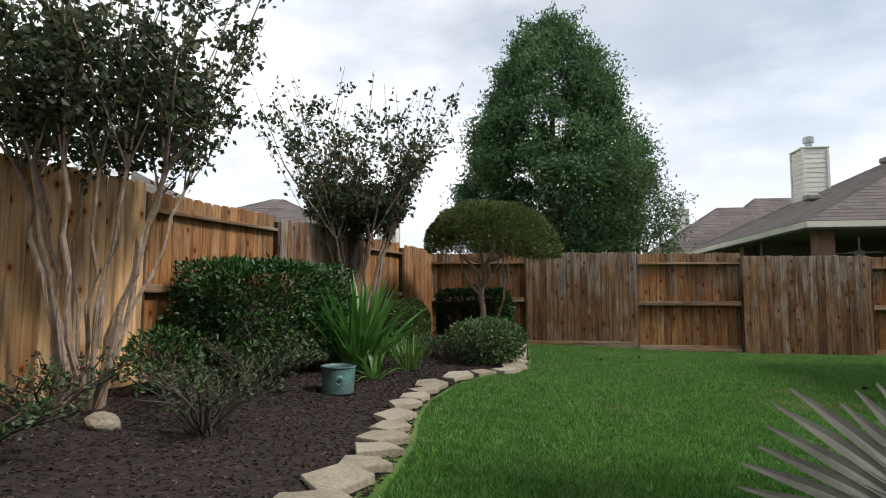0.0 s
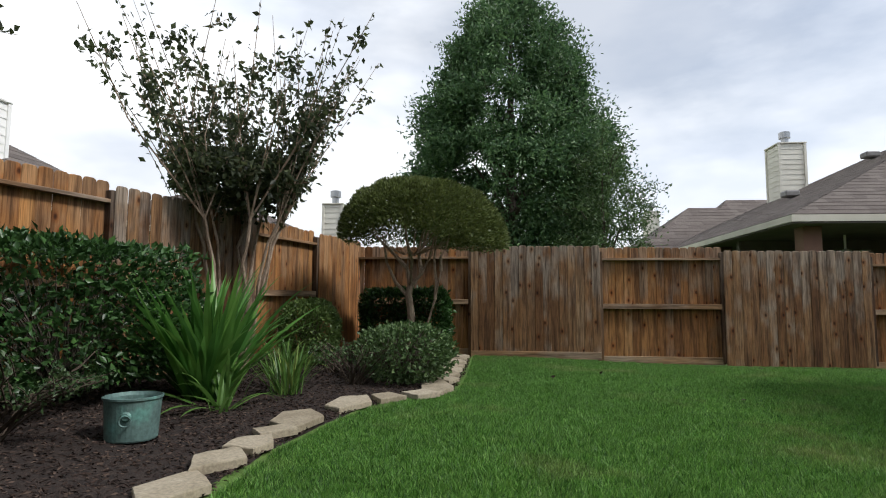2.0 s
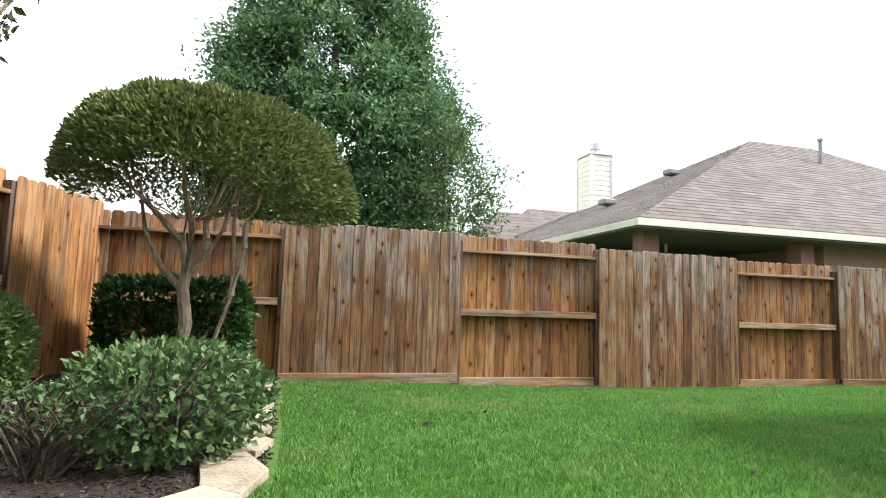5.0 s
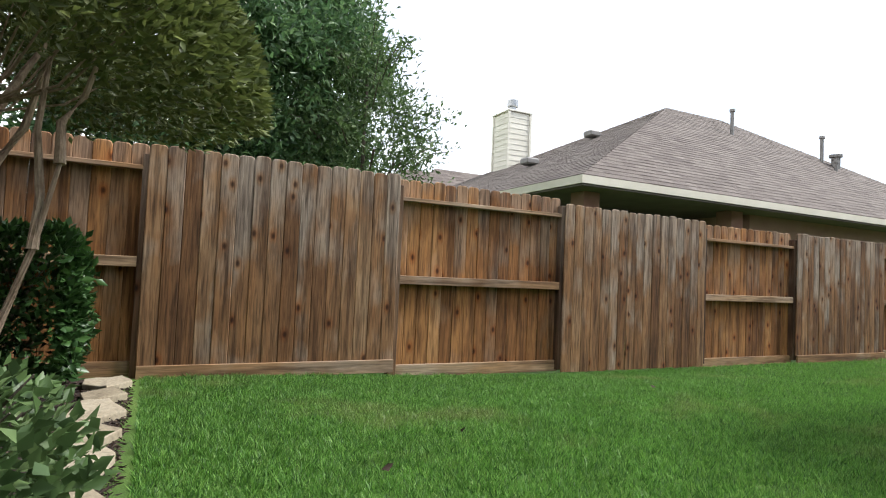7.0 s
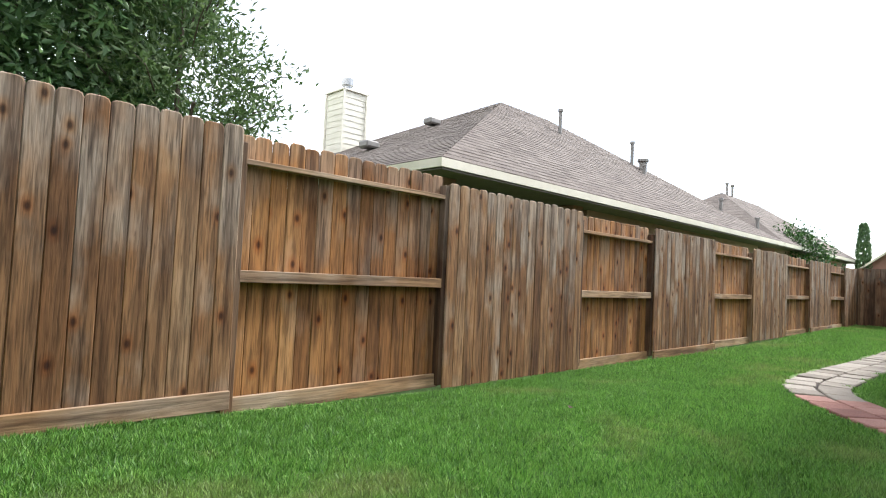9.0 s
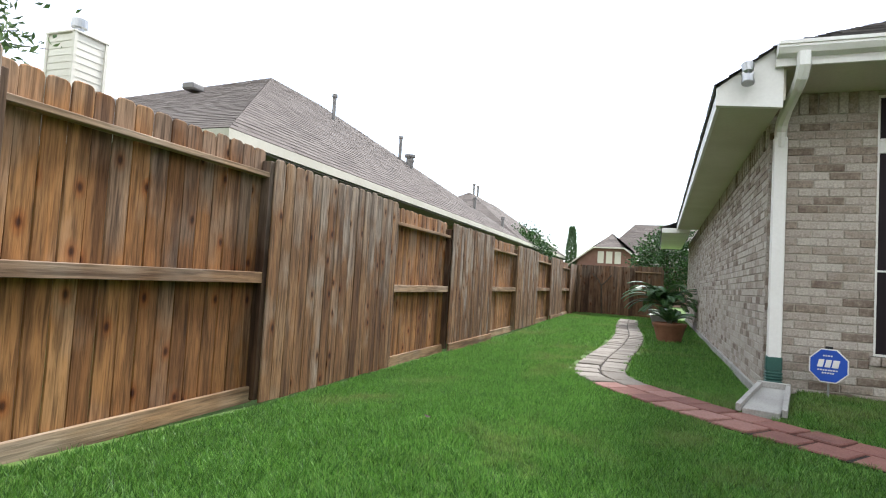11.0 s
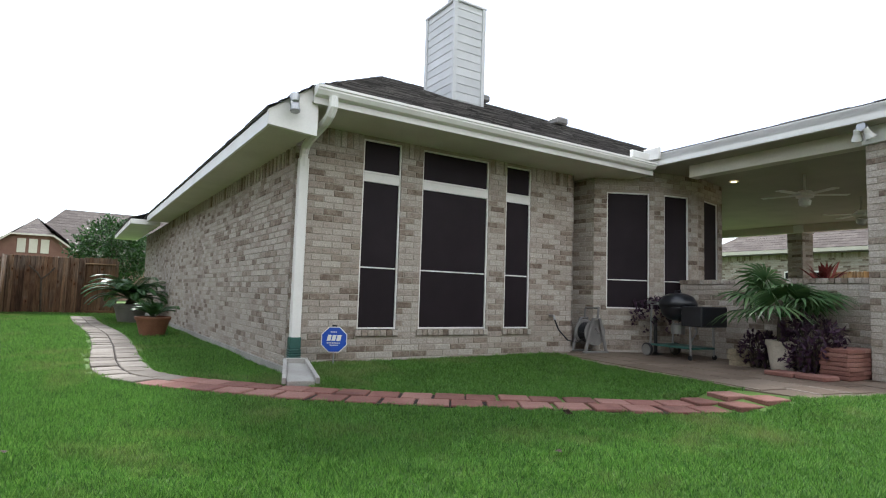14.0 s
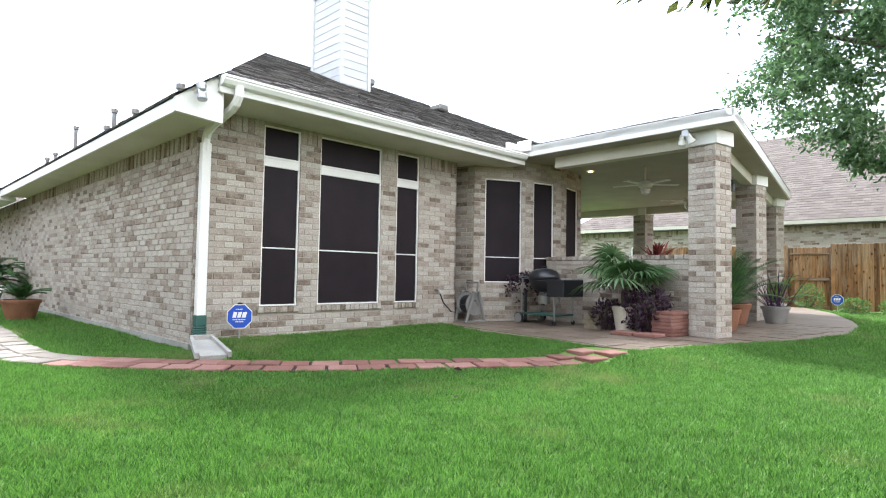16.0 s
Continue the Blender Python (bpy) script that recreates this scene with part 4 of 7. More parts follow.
def column(x, y, name="porch_column"):
    c = thing(name, x, y, 0, -9.6, "square porch column of pale buff brick with white cap", "column", "porch columns", "structure")
    h = 0.215
    # faces look outward when the corners run so that outside is on the right
    order = [(-h, h), (-h, -h), (h, -h), (h, h), (-h, h)]
    order.reverse()
    for i, (p, q) in enumerate(zip(order, order[1:])):
        brickwork(c, q, p, PZ, 2.98, seed=20 + i, soldier=False, thick=0.05)
    bm = box(-h - 0.03, -h - 0.03, 2.985, h + 0.03, h + 0.03, 3.2, 0.006)
    part("capital", bm, "white_trim", c, "white painted cap")
    return c


column(2.76, 1.95)
column(3.5, -2.45)
column(4.2, -6.55)
column(7.9, -6.6)
# half-height wall from the bay to the column
hwall = thing("half_wall", 0, 0, 0, 0, "half-height wall of pale buff brick between bay and column", "low wall", kind="structure")
HW0, HW1 = (6.06, 1.42), (2.98, 1.93)
brickwork(hwall, HW0, HW1, PZ, 1.3, seed=31, soldier=False, thick=0.2)
hd = Vector((HW1[0] - HW0[0], HW1[1] - HW0[1], 0))
hm = pose(HW0[0], HW0[1], 0, 0, 0, math.degrees(math.atan2(hd.y, hd.x)))
for i in range(int(hd.length / 0.084)):
    o = part("coping_brick", box(i * 0.084, -0.02, 1.302, i * 0.084 + 0.074, 0.215, 1.37, 0.004), "brick_one", hwall)
    o.matrix_basis = hm

# own chimney
chim = thing("chimney", 0, 0, 0, 0, "white lap-sided chimney with a metal cap", "chimney", kind="structure")


def lap_box(x0, y0, x1, y1, z0, z1, step=0.2):
    bm = bmesh.new()
    z = z0
    while z < z1:
        t = min(z + step, z1)
        for s, e_ in ((0.0, 0.014),):
            lo = [(x0 - e_, y0 - e_), (x1 + e_, y0 - e_), (x1 + e_, y1 + e_), (x0 - e_, y1 + e_)]
            hi = [(x0, y0), (x1, y0), (x1, y1), (x0, y1)]
            a = [bm.verts.new((*p, z)) for p in lo]
            b = [bm.verts.new((*p, t)) for p in hi]
            bm.faces.new(list(reversed(a)))
            bm.faces.new(b)
            for i in range(4):
                j = (i + 1) % 4
                bm.faces.new((a[i], a[j], b[j], b[i]))
        z = t
    return bm


def chimney_parts(c, x0, y0, x1, y1, z0, z1, siding="white_trim", step=0.2):
    part("siding", lap_box(x0, y0, x1, y1, z0, z1, step), siding, c)
    for x in (x0, x1):
        for y in (y0, y1):
            part("corner_board", box(x - 0.045, y - 0.045, z0, x + 0.045, y + 0.045, z1, 0.004), siding, c)
    part("cap", box(x0 - 0.06, y0 - 0.06, z1, x1 + 0.06, y1 + 0.06, z1 + 0.05, 0.01), siding, c)
    cx, cy = (x0 + x1) / 2, (y0 + y1) / 2
    part("flue", lathe([(0.13, z1 + 0.05), (0.13, z1 + 0.3), (0.16, z1 + 0.31), (0.2, z1 + 0.33), (0.2, z1 + 0.55), (0.16, z1 + 0.57)], 16, Matrix.Translation((cx, cy, 0))), "grey_metal", c, "round metal flue", smooth=False)


chimney_parts(chim, 10.77, 2.3, 12.0, 3.11, 4.9, 7.85, "white_siding")


# ---- plants ----
def rand_dirs(rng, n, up=0.3):
    d = rng.normal(size=(n, 3))
    d[:, 2] += up
    return d


def clipped_shrub(name, x, y, z, size, n, leaf, material, label, category="shrub", seed=1, power=3.5, rot=0, leafw=None, twigs=40, shell=0.75, group=""):
    """A clipped bush: leaves over a rounded box, twigs inside. size: half widths and height."""
    t = thing(name, x, y, z, rot, label, category, group)
    rng = np.random.default_rng(seed)
    hx, hy, h = size
    d = rng.normal(size=(n, 3))
    d /= np.linalg.norm(d, axis=1, keepdims=True)
    k = (np.abs(d) ** power).sum(1) ** (-1 / power)
    r = k * rng.uniform(shell, 1.0, n) ** 0.6
    lump = np.array([noise.noise(Vector((*(v * 2.6),)) + Vector((seed, 0, 0))) for v in d])
    r *= 1 + 0.10 * lump + rng.normal(0, 0.02, n)
    p = d * r[:, None] * np.array([hx, hy, h / 2])
    p[:, 2] += h / 2
    keep = p[:, 2] > 0.03
    p, d = p[keep], d[keep]
    cards("foliage", p, d * 0.9 + rng.normal(size=p.shape) * 0.7 + np.array([0, 0, 0.25]), leaf, leafw or leaf * 0.55, material, t, 0.3, seed=seed)
    bm = bmesh.new()
    rr = random.Random(seed)
    for i in range(twigs):
        a = rr.uniform(0, 6.28)
        e = Vector((hx * rr.uniform(0.2, 0.95) * math.cos(a), hy * rr.uniform(0.2, 0.95) * math.sin(a), h * rr.uniform(0.4, 0.95)))
        s = Vector((rr.uniform(-0.1, 0.1), rr.uniform(-0.1, 0.1), -0.03))
        mid = s.lerp(e, 0.5) + Vector((rr.uniform(-0.05, 0.05), rr.uniform(-0.05, 0.05), 0.06))
        add_tube(bm, [s, mid, e], [0.012, 0.008, 0.003], 4)
    part("twig_mass", bm, "bark_dark", t)["kind"] = "stuff"
    return t


def loose_shrub(name, x, y, z, radius, h, stems, leaves, material, label, seed=1, leaf=0.04, bare=0.3, category="shrub", flowers=0, group=""):
    """A straggling bush of thin branched canes with sparse leaves."""
    t = thing(name, x, y, z, 0, label, category, group)
    rr = random.Random(seed)
    tips = []
    for i in range(stems):
        bm = bmesh.new()
        a = rr.uniform(0, 6.28)
        ln = rr.uniform(0.6, 1.0)
        e = Vector((radius * ln * math.cos(a), radius * ln * math.sin(a), h * rr.uniform(0.55, 1.0)))
        s = Vector((rr.uniform(-0.06, 0.06), rr.uniform(-0.06, 0.06), -0.02))
        m1 = s.lerp(e, 0.35) + Vector((rr.uniform(-0.05, 0.05), rr.uniform(-0.05, 0.05), 0.07))
        m2 = s.lerp(e, 0.7) + Vector((rr.uniform(-0.06, 0.06), rr.uniform(-0.06, 0.06), 0.05))
        add_tube(bm, [s, m1, m2, e], [0.011, 0.008, 0.006, 0.003], 5)
        tips += [(m1, m2), (m2, e), (m2, e)]
        for q in range(3):
            b0 = m1.lerp(e, rr.uniform(0.1, 0.9))
            b1 = b0 + Vector((rr.uniform(-1, 1), rr.uniform(-1, 1), rr.uniform(-0.1, 1))) * 0.22 * h
            add_tube(bm, [b0, b0.lerp(b1, 0.5) + Vector((0, 0, 0.02)), b1], [0.005, 0.004, 0.002], 4)
            tips += [(b0, b1), (b0, b1)]
        part("cane", bm, "stem_dry", t)
    rng = np.random.default_rng(seed)
    seg = rng.integers(0, len(tips), leaves)
    f = rng.uniform(bare, 1.0, leaves)
    p = np.array([tuple(tips[s][0].lerp(tips[s][1], float(q))) for s, q in zip(seg, f)]) + rng.normal(0, 0.025, (leaves, 3))
    cards("foliage", p, rand_dirs(rng, leaves, 0.4), leaf, leaf * 0.55, material, t, 0.3, seed=seed)
    for q in range(flowers):
        a, b = tips[rr.randrange(len(tips))]
        fl = bmesh.new()
        for w in range(9):
            dv = Vector((rr.uniform(-1, 1), rr.uniform(-1, 1), rr.uniform(0, 1))).normalized() * 0.028
            u = dv.orthogonal().normalized() * 0.018
            fl.faces.new([fl.verts.new(b + c) for c in (Vector((0, 0, 0)), dv * 0.6 + u, dv, dv * 0.6 - u)])
        part("flower", fl, "leaf_red", t, "red flower")
    return t


def blade_clump(name, x, y, z, n, length, width, spread, material, label, seed=1, droop=0.5, category="plant", stiff=0.3, single=False):
    """Strap leaves that rise from one crown and bend over. single: each leaf is a part of its own."""
    t = thing(name, x, y, z, 0, label, category)
    rng = random.Random(seed)
    V, F = [], []
    for i in range(n):
        a = rng.uniform(0, 6.28)
        lean = spread * rng.uniform(0.05, 1.0) ** 0.8
        ln = length * rng.uniform(0.6, 1.0)
        w = width * rng.uniform(0.7, 1.2)
        out = Vector((math.cos(a), math.sin(a), 0))
        side = Vector((-math.sin(a), math.cos(a), 0))
        if rng.random() < 0.5:
            side = (side + out * rng.uniform(-0.8, 0.8)).normalized()
        root = out * rng.uniform(0.0, 0.16) + side * rng.uniform(-0.08, 0.08)
        ang = math.radians(90) - lean
        p = root.copy()
        if single:
            V, F = [], []
        k = len(V)
        steps = 7
        dr = droop * rng.uniform(0.2, 1.2)
        for s in range(steps + 1):
            q = s / steps
            ww = w * (0.8 + 0.4 * q) if q < 0.6 else w * max(0.02, (1 - q) * 2.6)
            fold = out * -0.12 * ww + Vector((0, 0, -0.1 * ww))
            V += [p - side * ww * 0.5, p + fold, p + side * ww * 0.5]
            th = ang - dr * q ** 2 * 1.6
            p = p + (out * math.cos(th) + Vector((0, 0, 1)) * math.sin(th)) * ln / steps
            p.z = max(p.z, 0.01)
        for s in range(steps):
            for c in (0, 1):
                F.append((k + 3 * s + c, k + 3 * s + c + 1, k + 3 * s + c + 4, k + 3 * s + c + 3))
        if single:
            obj("leaf", mesh_of("leaf", V, F), material, t)
    if not single:
        obj("foliage", mesh_of("foliage", V, F), material, t)["kind"] = "stuff"
    return t


def grow(bm, p, d, length, r, depth, rr, tips, split=3, spread=0.5, gravity=0.05):
    """Branches that fork and taper; the twigs' ends go into tips."""
    pts = [p.copy()]
    n = 4
    q = p.copy()
    dv = d.copy()
    for i in range(n):
        dv = (dv + Vector((rr.uniform(-1, 1), rr.uniform(-1, 1), rr.uniform(-0.6, 1))) * 0.13 + Vector((0, 0, gravity))).normalized()
        q = q + dv * length / n
        pts.append(q.copy())
    add_tube(bm, pts, [r * (1 - 0.4 * i / n) for i in range(n + 1)], 7 if r > 0.03 else 5)
    if depth == 0:
        tips.append((pts[1], pts[-1]))
        return
    for i in range(split):
        ax = Vector((rr.uniform(-1, 1), rr.uniform(-1, 1), rr.uniform(-0.3, 0.6)))
        nd = (dv + ax * spread).normalized()
        grow(bm, pts[-1 if i < 2 else 2], nd, length * rr.uniform(0.6, 0.85), r * 0.58, depth - 1, rr, tips, split, spread, gravity)


def crape(name, x, y, z, stems, fork, top, radius, leaves, label, seed, leaf=0.075, dense=(2.0, 2.8), lean=0.34, shoots=0, head=0.5):
    """A crape myrtle: bare mottled stems that fan out, a dark head of leaves, long shoots above it."""
    t = thing(name, x, y, z, 0, label, "tree")
    rr = random.Random(seed)
    rng = np.random.default_rng(seed)
    tips = []
    loose = []
    for i in range(stems):
        bm = bmesh.new()
        a = 6.28 * i / stems + rr.uniform(-0.3, 0.3)
        l0 = lean * rr.uniform(0.35, 1.0)
        p = Vector((0.13 * math.cos(a), 0.13 * math.sin(a), -0.05))
        pts = [p]
        k = 7
        for s in range(1, k + 1):
            f = s / k
            pts.append(Vector((math.cos(a) * (0.13 + l0 * fork * f ** 1.15), math.sin(a) * (0.13 + l0 * fork * f ** 1.15), fork * f)) + Vector((rr.uniform(-1, 1), rr.uniform(-1, 1), 0)) * 0.035)
        r = rr.uniform(0.016, 0.028)
        add_tube(bm, pts, [r * (1.25 - 0.5 * s / k) for s in range(k + 1)], 7)
        e = pts[-1]
        for b in range(4):
            d = (pts[-1] - pts[-3]).normalized() + Vector((rr.uniform(-1, 1), rr.uniform(-1, 1), 0.3)) * 0.55
            ln = rr.uniform(0.5, 1.0) * (top - fork)
            m = e + d.normalized() * ln * 0.5 + Vector((rr.uniform(-0.1, 0.1), rr.uniform(-0.1, 0.1), 0.05))
            q = m + (d.normalized() + Vector((rr.uniform(-0.3, 0.3), rr.uniform(-0.3, 0.3), 0.5))).normalized() * ln * 0.5
            add_tube(bm, [e, m, q], [r * 0.5, r * 0.3, 0.003], 5)
            tips += [(e, m), (m, q)]
            for g in range(4):
                s0 = e.lerp(m, rr.uniform(0.4, 1)) if g < 2 else m.lerp(q, rr.uniform(0, 0.7))
                s1 = s0 + Vector((rr.uniform(-1, 1), rr.uniform(-1, 1), rr.uniform(0, 1.1))) * 0.3
                add_tube(bm, [s0, s0.lerp(s1, 0.5), s1], [0.006, 0.004, 0.002], 4)
                tips += [(s0, s1), (s0, s1)]
        for b in range(shoots):
            d = Vector((math.cos(a + rr.uniform(-0.7, 0.7)), math.sin(a + rr.uniform(-0.7, 0.7)), rr.uniform(1.7, 3.2))).normalized()
            ln = (top - fork) * rr.uniform(0.7, 0.98)
            m = e + d * ln * 0.55
            q = m + (d + Vector((d.x, d.y, 0)) * 0.25).normalized() * ln * 0.45
            add_tube(bm, [e, e.lerp(m, 0.5) + Vector((0, 0, 0.05)), m, q], [r * 0.4, r * 0.3, 0.006, 0.002], 5)
            for g in range(26):
                u = rr.uniform(0.25, 1.0) ** 0.7
                c = e.lerp(m, u / 0.55) if u < 0.55 else m.lerp(q, (u - 0.55) / 0.45)
                loose.append(c + Vector((rr.gauss(0, 0.035), rr.gauss(0, 0.035), rr.gauss(0, 0.03))))
        part("stem", bm, "bark", t)
    seg = rng.integers(0, len(tips), leaves)
    f = rng.uniform(0.05, 1.0, leaves)
    p = np.array([tuple(tips[s][0].lerp(tips[s][1], float(q))) for s, q in zip(seg, f)]) + rng.normal(0, 0.045, (leaves, 3))
    # the head: a dense dark band low in the crown
    m = int(leaves * head)
    hd = rng.normal(size=(m, 3))
    hd /= np.linalg.norm(hd, axis=1, keepdims=True)
    hp = hd * (rng.uniform(0.3, 1, m) ** 0.5)[:, None] * np.array([radius, radius, (dense[1] - dense[0]) / 2])
    hp *= (1 + 0.22 * np.array([noise.noise(Vector((*(v * 3),)) + Vector((seed, 3, 0))) for v in hd]))[:, None]
    hp[:, 2] += (dense[0] + dense[1]) / 2
    p = np.concatenate([p, hp] + ([np.array([tuple(v) for v in loose])] if loose else []))
    cards("foliage", p, rand_dirs(rng, len(p), -0.15), leaf, leaf * 0.6, "leaf_crape", t, 0.25, seed=seed)
    return t


bz = bed_z
crape("crape_myrtle", -3.85, 3.8, bz(-3.85, 3.8), 13, 1.9, 4.3, 0.95, 6800, "crape myrtle with bare mottled stems and dark leaves by the fence", 11, dense=(1.95, 3.2), lean=0.4)
crape("crape_myrtle", -2.95, 8.35, bz(-2.95, 8.35), 12, 1.75, 4.5, 0.8, 5200, "crape myrtle with pale stems and sparse dark upright shoots", 12, leaf=0.085, dense=(1.9, 2.7), lean=0.3, shoots=2, head=0.75)


def mushroom_tree(x, y, z):
    t = thing("topiary_tree", x, y, z, 0, "small tree clipped to an olive-green mushroom dome on a bent trunk", "tree")
    rr = random.Random(4)
    bm = tube([(-0.05, 0, -0.03), (-0.03, 0.0, 0.35), (0.02, 0.02, 0.7), (-0.02, 0.0, 1.0), (0.0, 0, 1.15)], [0.075, 0.06, 0.054, 0.05, 0.046], 10)
    part("trunk", bm, "bark", t)
    limbs = [((0.0, 0, 1.12), (0.16, 0.0, 1.32), (0.28, 0.02, 1.55), (0.36, 0, 1.9)), ((0.0, 0, 1.12), (-0.05, 0, 1.4), (-0.03, 0.03, 1.65), (-0.1, 0, 2.1)), ((-0.02, 0, 0.98), (-0.22, 0.0, 1.2), (-0.36, 0.02, 1.5), (-0.42, 0, 1.9)), ((-0.05, 0, 1.4), (-0.25, 0, 1.62), (-0.38, 0, 1.75), (-0.6, 0, 1.95)), ((0.16, 0, 1.32), (0.1, 0.2, 1.6), (0.2, 0.4, 1.95), (0.3, 0.5, 2.2)), ((0.0, 0, 1.12), (0.05, -0.2, 1.5), (0.0, -0.4, 1.8), (0, -0.6, 2.1)), ((0.1, -0.12, 0.0), (0.24, -0.2, 0.45), (0.4, -0.28, 0.95), (0.48, -0.28, 1.35)), ((0.4, -0.28, 0.95), (0.41, -0.26, 1.2), (0.38, -0.25, 1.5), (0.4, -0.2, 1.85)), ((0.48, -0.28, 1.35), (0.47, -0.25, 1.55), (0.55, -0.2, 1.7), (0.6, -0.2, 1.9))]
    for l in limbs:
        k = 0.75 if l[0][1] < -0.05 else 1.0
        part("limb", tube(l, [0.034 * k, 0.027 * k, 0.02 * k, 0.01], 8), "bark", t)
    for i in range(20):
        a = rr.uniform(0, 6.28)
        b = rr.uniform(0.3, 1.1)
        part("twig", tube([(0.1 * math.cos(a), 0.1 * math.sin(a), 1.6), (b * 0.55 * math.cos(a), b * 0.55 * math.sin(a), 1.72), (b * math.cos(a), b * math.sin(a), 1.95 + rr.uniform(0, 0.3))], [0.009, 0.007, 0.003], 5), "bark", t)
    rng = np.random.default_rng(9)
    n = 36000
    a = rng.uniform(0, 2 * np.pi, n)
    u = np.sqrt(rng.uniform(0, 1, n))
    R = 1.22
    cx0 = 0.2
    rad = u * R
    lump = np.array([noise.noise(Vector((3.2 * p * math.cos(q), 3.2 * p * math.sin(q), 1.0))) for p, q in zip(rad, a)])
    fine = np.array([noise.noise(Vector((9.0 * p * math.cos(q), 9.0 * p * math.sin(q), 4.0))) for p, q in zip(rad, a)])
    lx = rad * np.cos(a)
    topz = 1.82 - 0.06 * lx + 0.86 * np.sqrt(np.clip(1 - (rad / R) ** 2.2, 0, 1)) + 0.1 * lump + 0.05 * fine
    under = 1.80 + 0.5 * np.exp(-((lx + 0.34) / 0.42) ** 2) * np.clip(1.2 - u, 0, 1) - 0.10 * np.clip(lx, 0, 1) + 0.05 * lump
    under = np.minimum(under, topz - 0.04)
    shell = rng.uniform(0, 1, n)
    zz = np.where(shell < 0.62, topz - rng.exponential(0.05, n), under + (topz - under) * rng.uniform(0, 1, n) ** 1.3)
    zz = np.maximum(zz, under)
    p = np.stack([cx0 + rad * np.cos(a) * (1 + 0.03 * lump), rad * np.sin(a), zz], 1)
    out = p - np.array([0, 0, 1.6])
    cards("crown", p, out + rng.normal(size=(n, 3)) * 0.6, 0.06, 0.026, "leaf_mush", t, 0.2, seed=3)
    return t


mushroom_tree(-1.04, 10.0, 0.07)
bed_yaw = -15
clipped_shrub("hedge", -3.32, 6.05, 0.3, (0.62, 0.98, 1.15), 10500, 0.07, "leaf_hedge", "square-clipped dark green glossy hedge in front of the fence", "hedge", 21, 9.0, bed_yaw, 0.04, 60)
blade_clump("iris_clump", -2.42, 6.75, bz(-2.4, 6.75), 175, 1.42, 0.06, 0.82, "leaf_sword", "clump of tall green sword-shaped leaves with yellowing ends", 31, 0.4, single=True)
blade_clump("lily_clump", -2.1, 6.45, bz(-2.1, 6.45), 22, 0.75, 0.045, 1.25, "leaf_iris", "drooping yellow-green strap leaves beside the sword-leaf clump", 32, 1.1, single=True)
blade_clump("grass_clump", -1.85, 7.25, bz(-1.85, 7.25), 90, 0.62, 0.016, 0.75, "leaf_iris", "fine upright green ornamental grass in the mulch", 33, 0.5)
blade_clump("grass_clump", -2.25, 8.3, bz(-2.25, 8.3), 120, 0.6, 0.014, 1.1, "leaf_iris", "yellow-green arching ornamental grass in front of the bush", 34, 0.9)
clipped_shrub("ball_shrub", -2.27, 9.2, 0.16, (0.38, 0.38, 0.84), 6500, 0.05, "leaf_ball", "round clipped green bush before the corner hedge", "shrub", 22, 2.6, 0, 0.03, 50)
clipped_shrub("hedge", -1.32, 11.4, 0.1, (0.74, 0.28, 1.08), 9000, 0.075, "leaf_hedge", "low square dark hedge in front of the back fence", "hedge", 23, 8.0, -6, 0.045, 60)
clipped_shrub("mound_shrub", -0.86, 8.5, 0.04, (0.58, 0.62, 0.68), 3600, 0.06, "leaf_rose", "rounded green bush leaning over the stone edging", "shrub", 24, 2.5, 20, 0.036, 90, 0.55)
loose_shrub("straggly_shrub", -1.35, 8.0, 0.06, 0.55, 0.55, 22, 420, "leaf_rose", "straggly half-bare bush of thin twigs beside the rounded bush", 41)
loose_shrub("straggly_shrub", -1.75, 8.6, 0.08, 0.5, 0.4, 14, 360, "leaf_hedge", "low leafy ground plant under the bushes", 42)
loose_shrub("rose_bush", -2.85, 4.95, bz(-2.85, 4.95), 0.72, 0.6, 30, 900, "leaf_bush", "straggling rose bush with small green leaves", 43)
loose_shrub("rose_bush", -2.5, 3.35, bz(-2.5, 3.35), 0.62, 0.55, 26, 520, "leaf_bush", "nearly bare rose bush of dark crooked canes", 44)
loose_shrub("rose_bush", -3.1, 4.15, bz(-3.1, 4.15), 0.55, 0.4, 18, 420, "leaf_bush", "rose bush with thin green leaves over the mulch", 45)
loose_shrub("flowering_bush", -3.75, 3.3, bz(-3.75, 3.3), 0.65, 0.5, 22, 750, "leaf_bush", "low green bush with a few red flowers", 46, flowers=4)
clipped_shrub("round_bush", -3.65, 4.55, bz(-3.6, 4.5), (0.34, 0.34, 0.62), 900, 0.06, "leaf_hedge", "small blue-green leafy bush beside the stems", "shrub", 26, 2.2, 0, 0.03, 25, 0.5)
loose_shrub("flowering_bush", -3.3, 2.3, bz(-3.3, 2.3), 0.6, 0.35, 18, 500, "leaf_bush", "low sparse green bush near the lawn edge", 47, flowers=1)


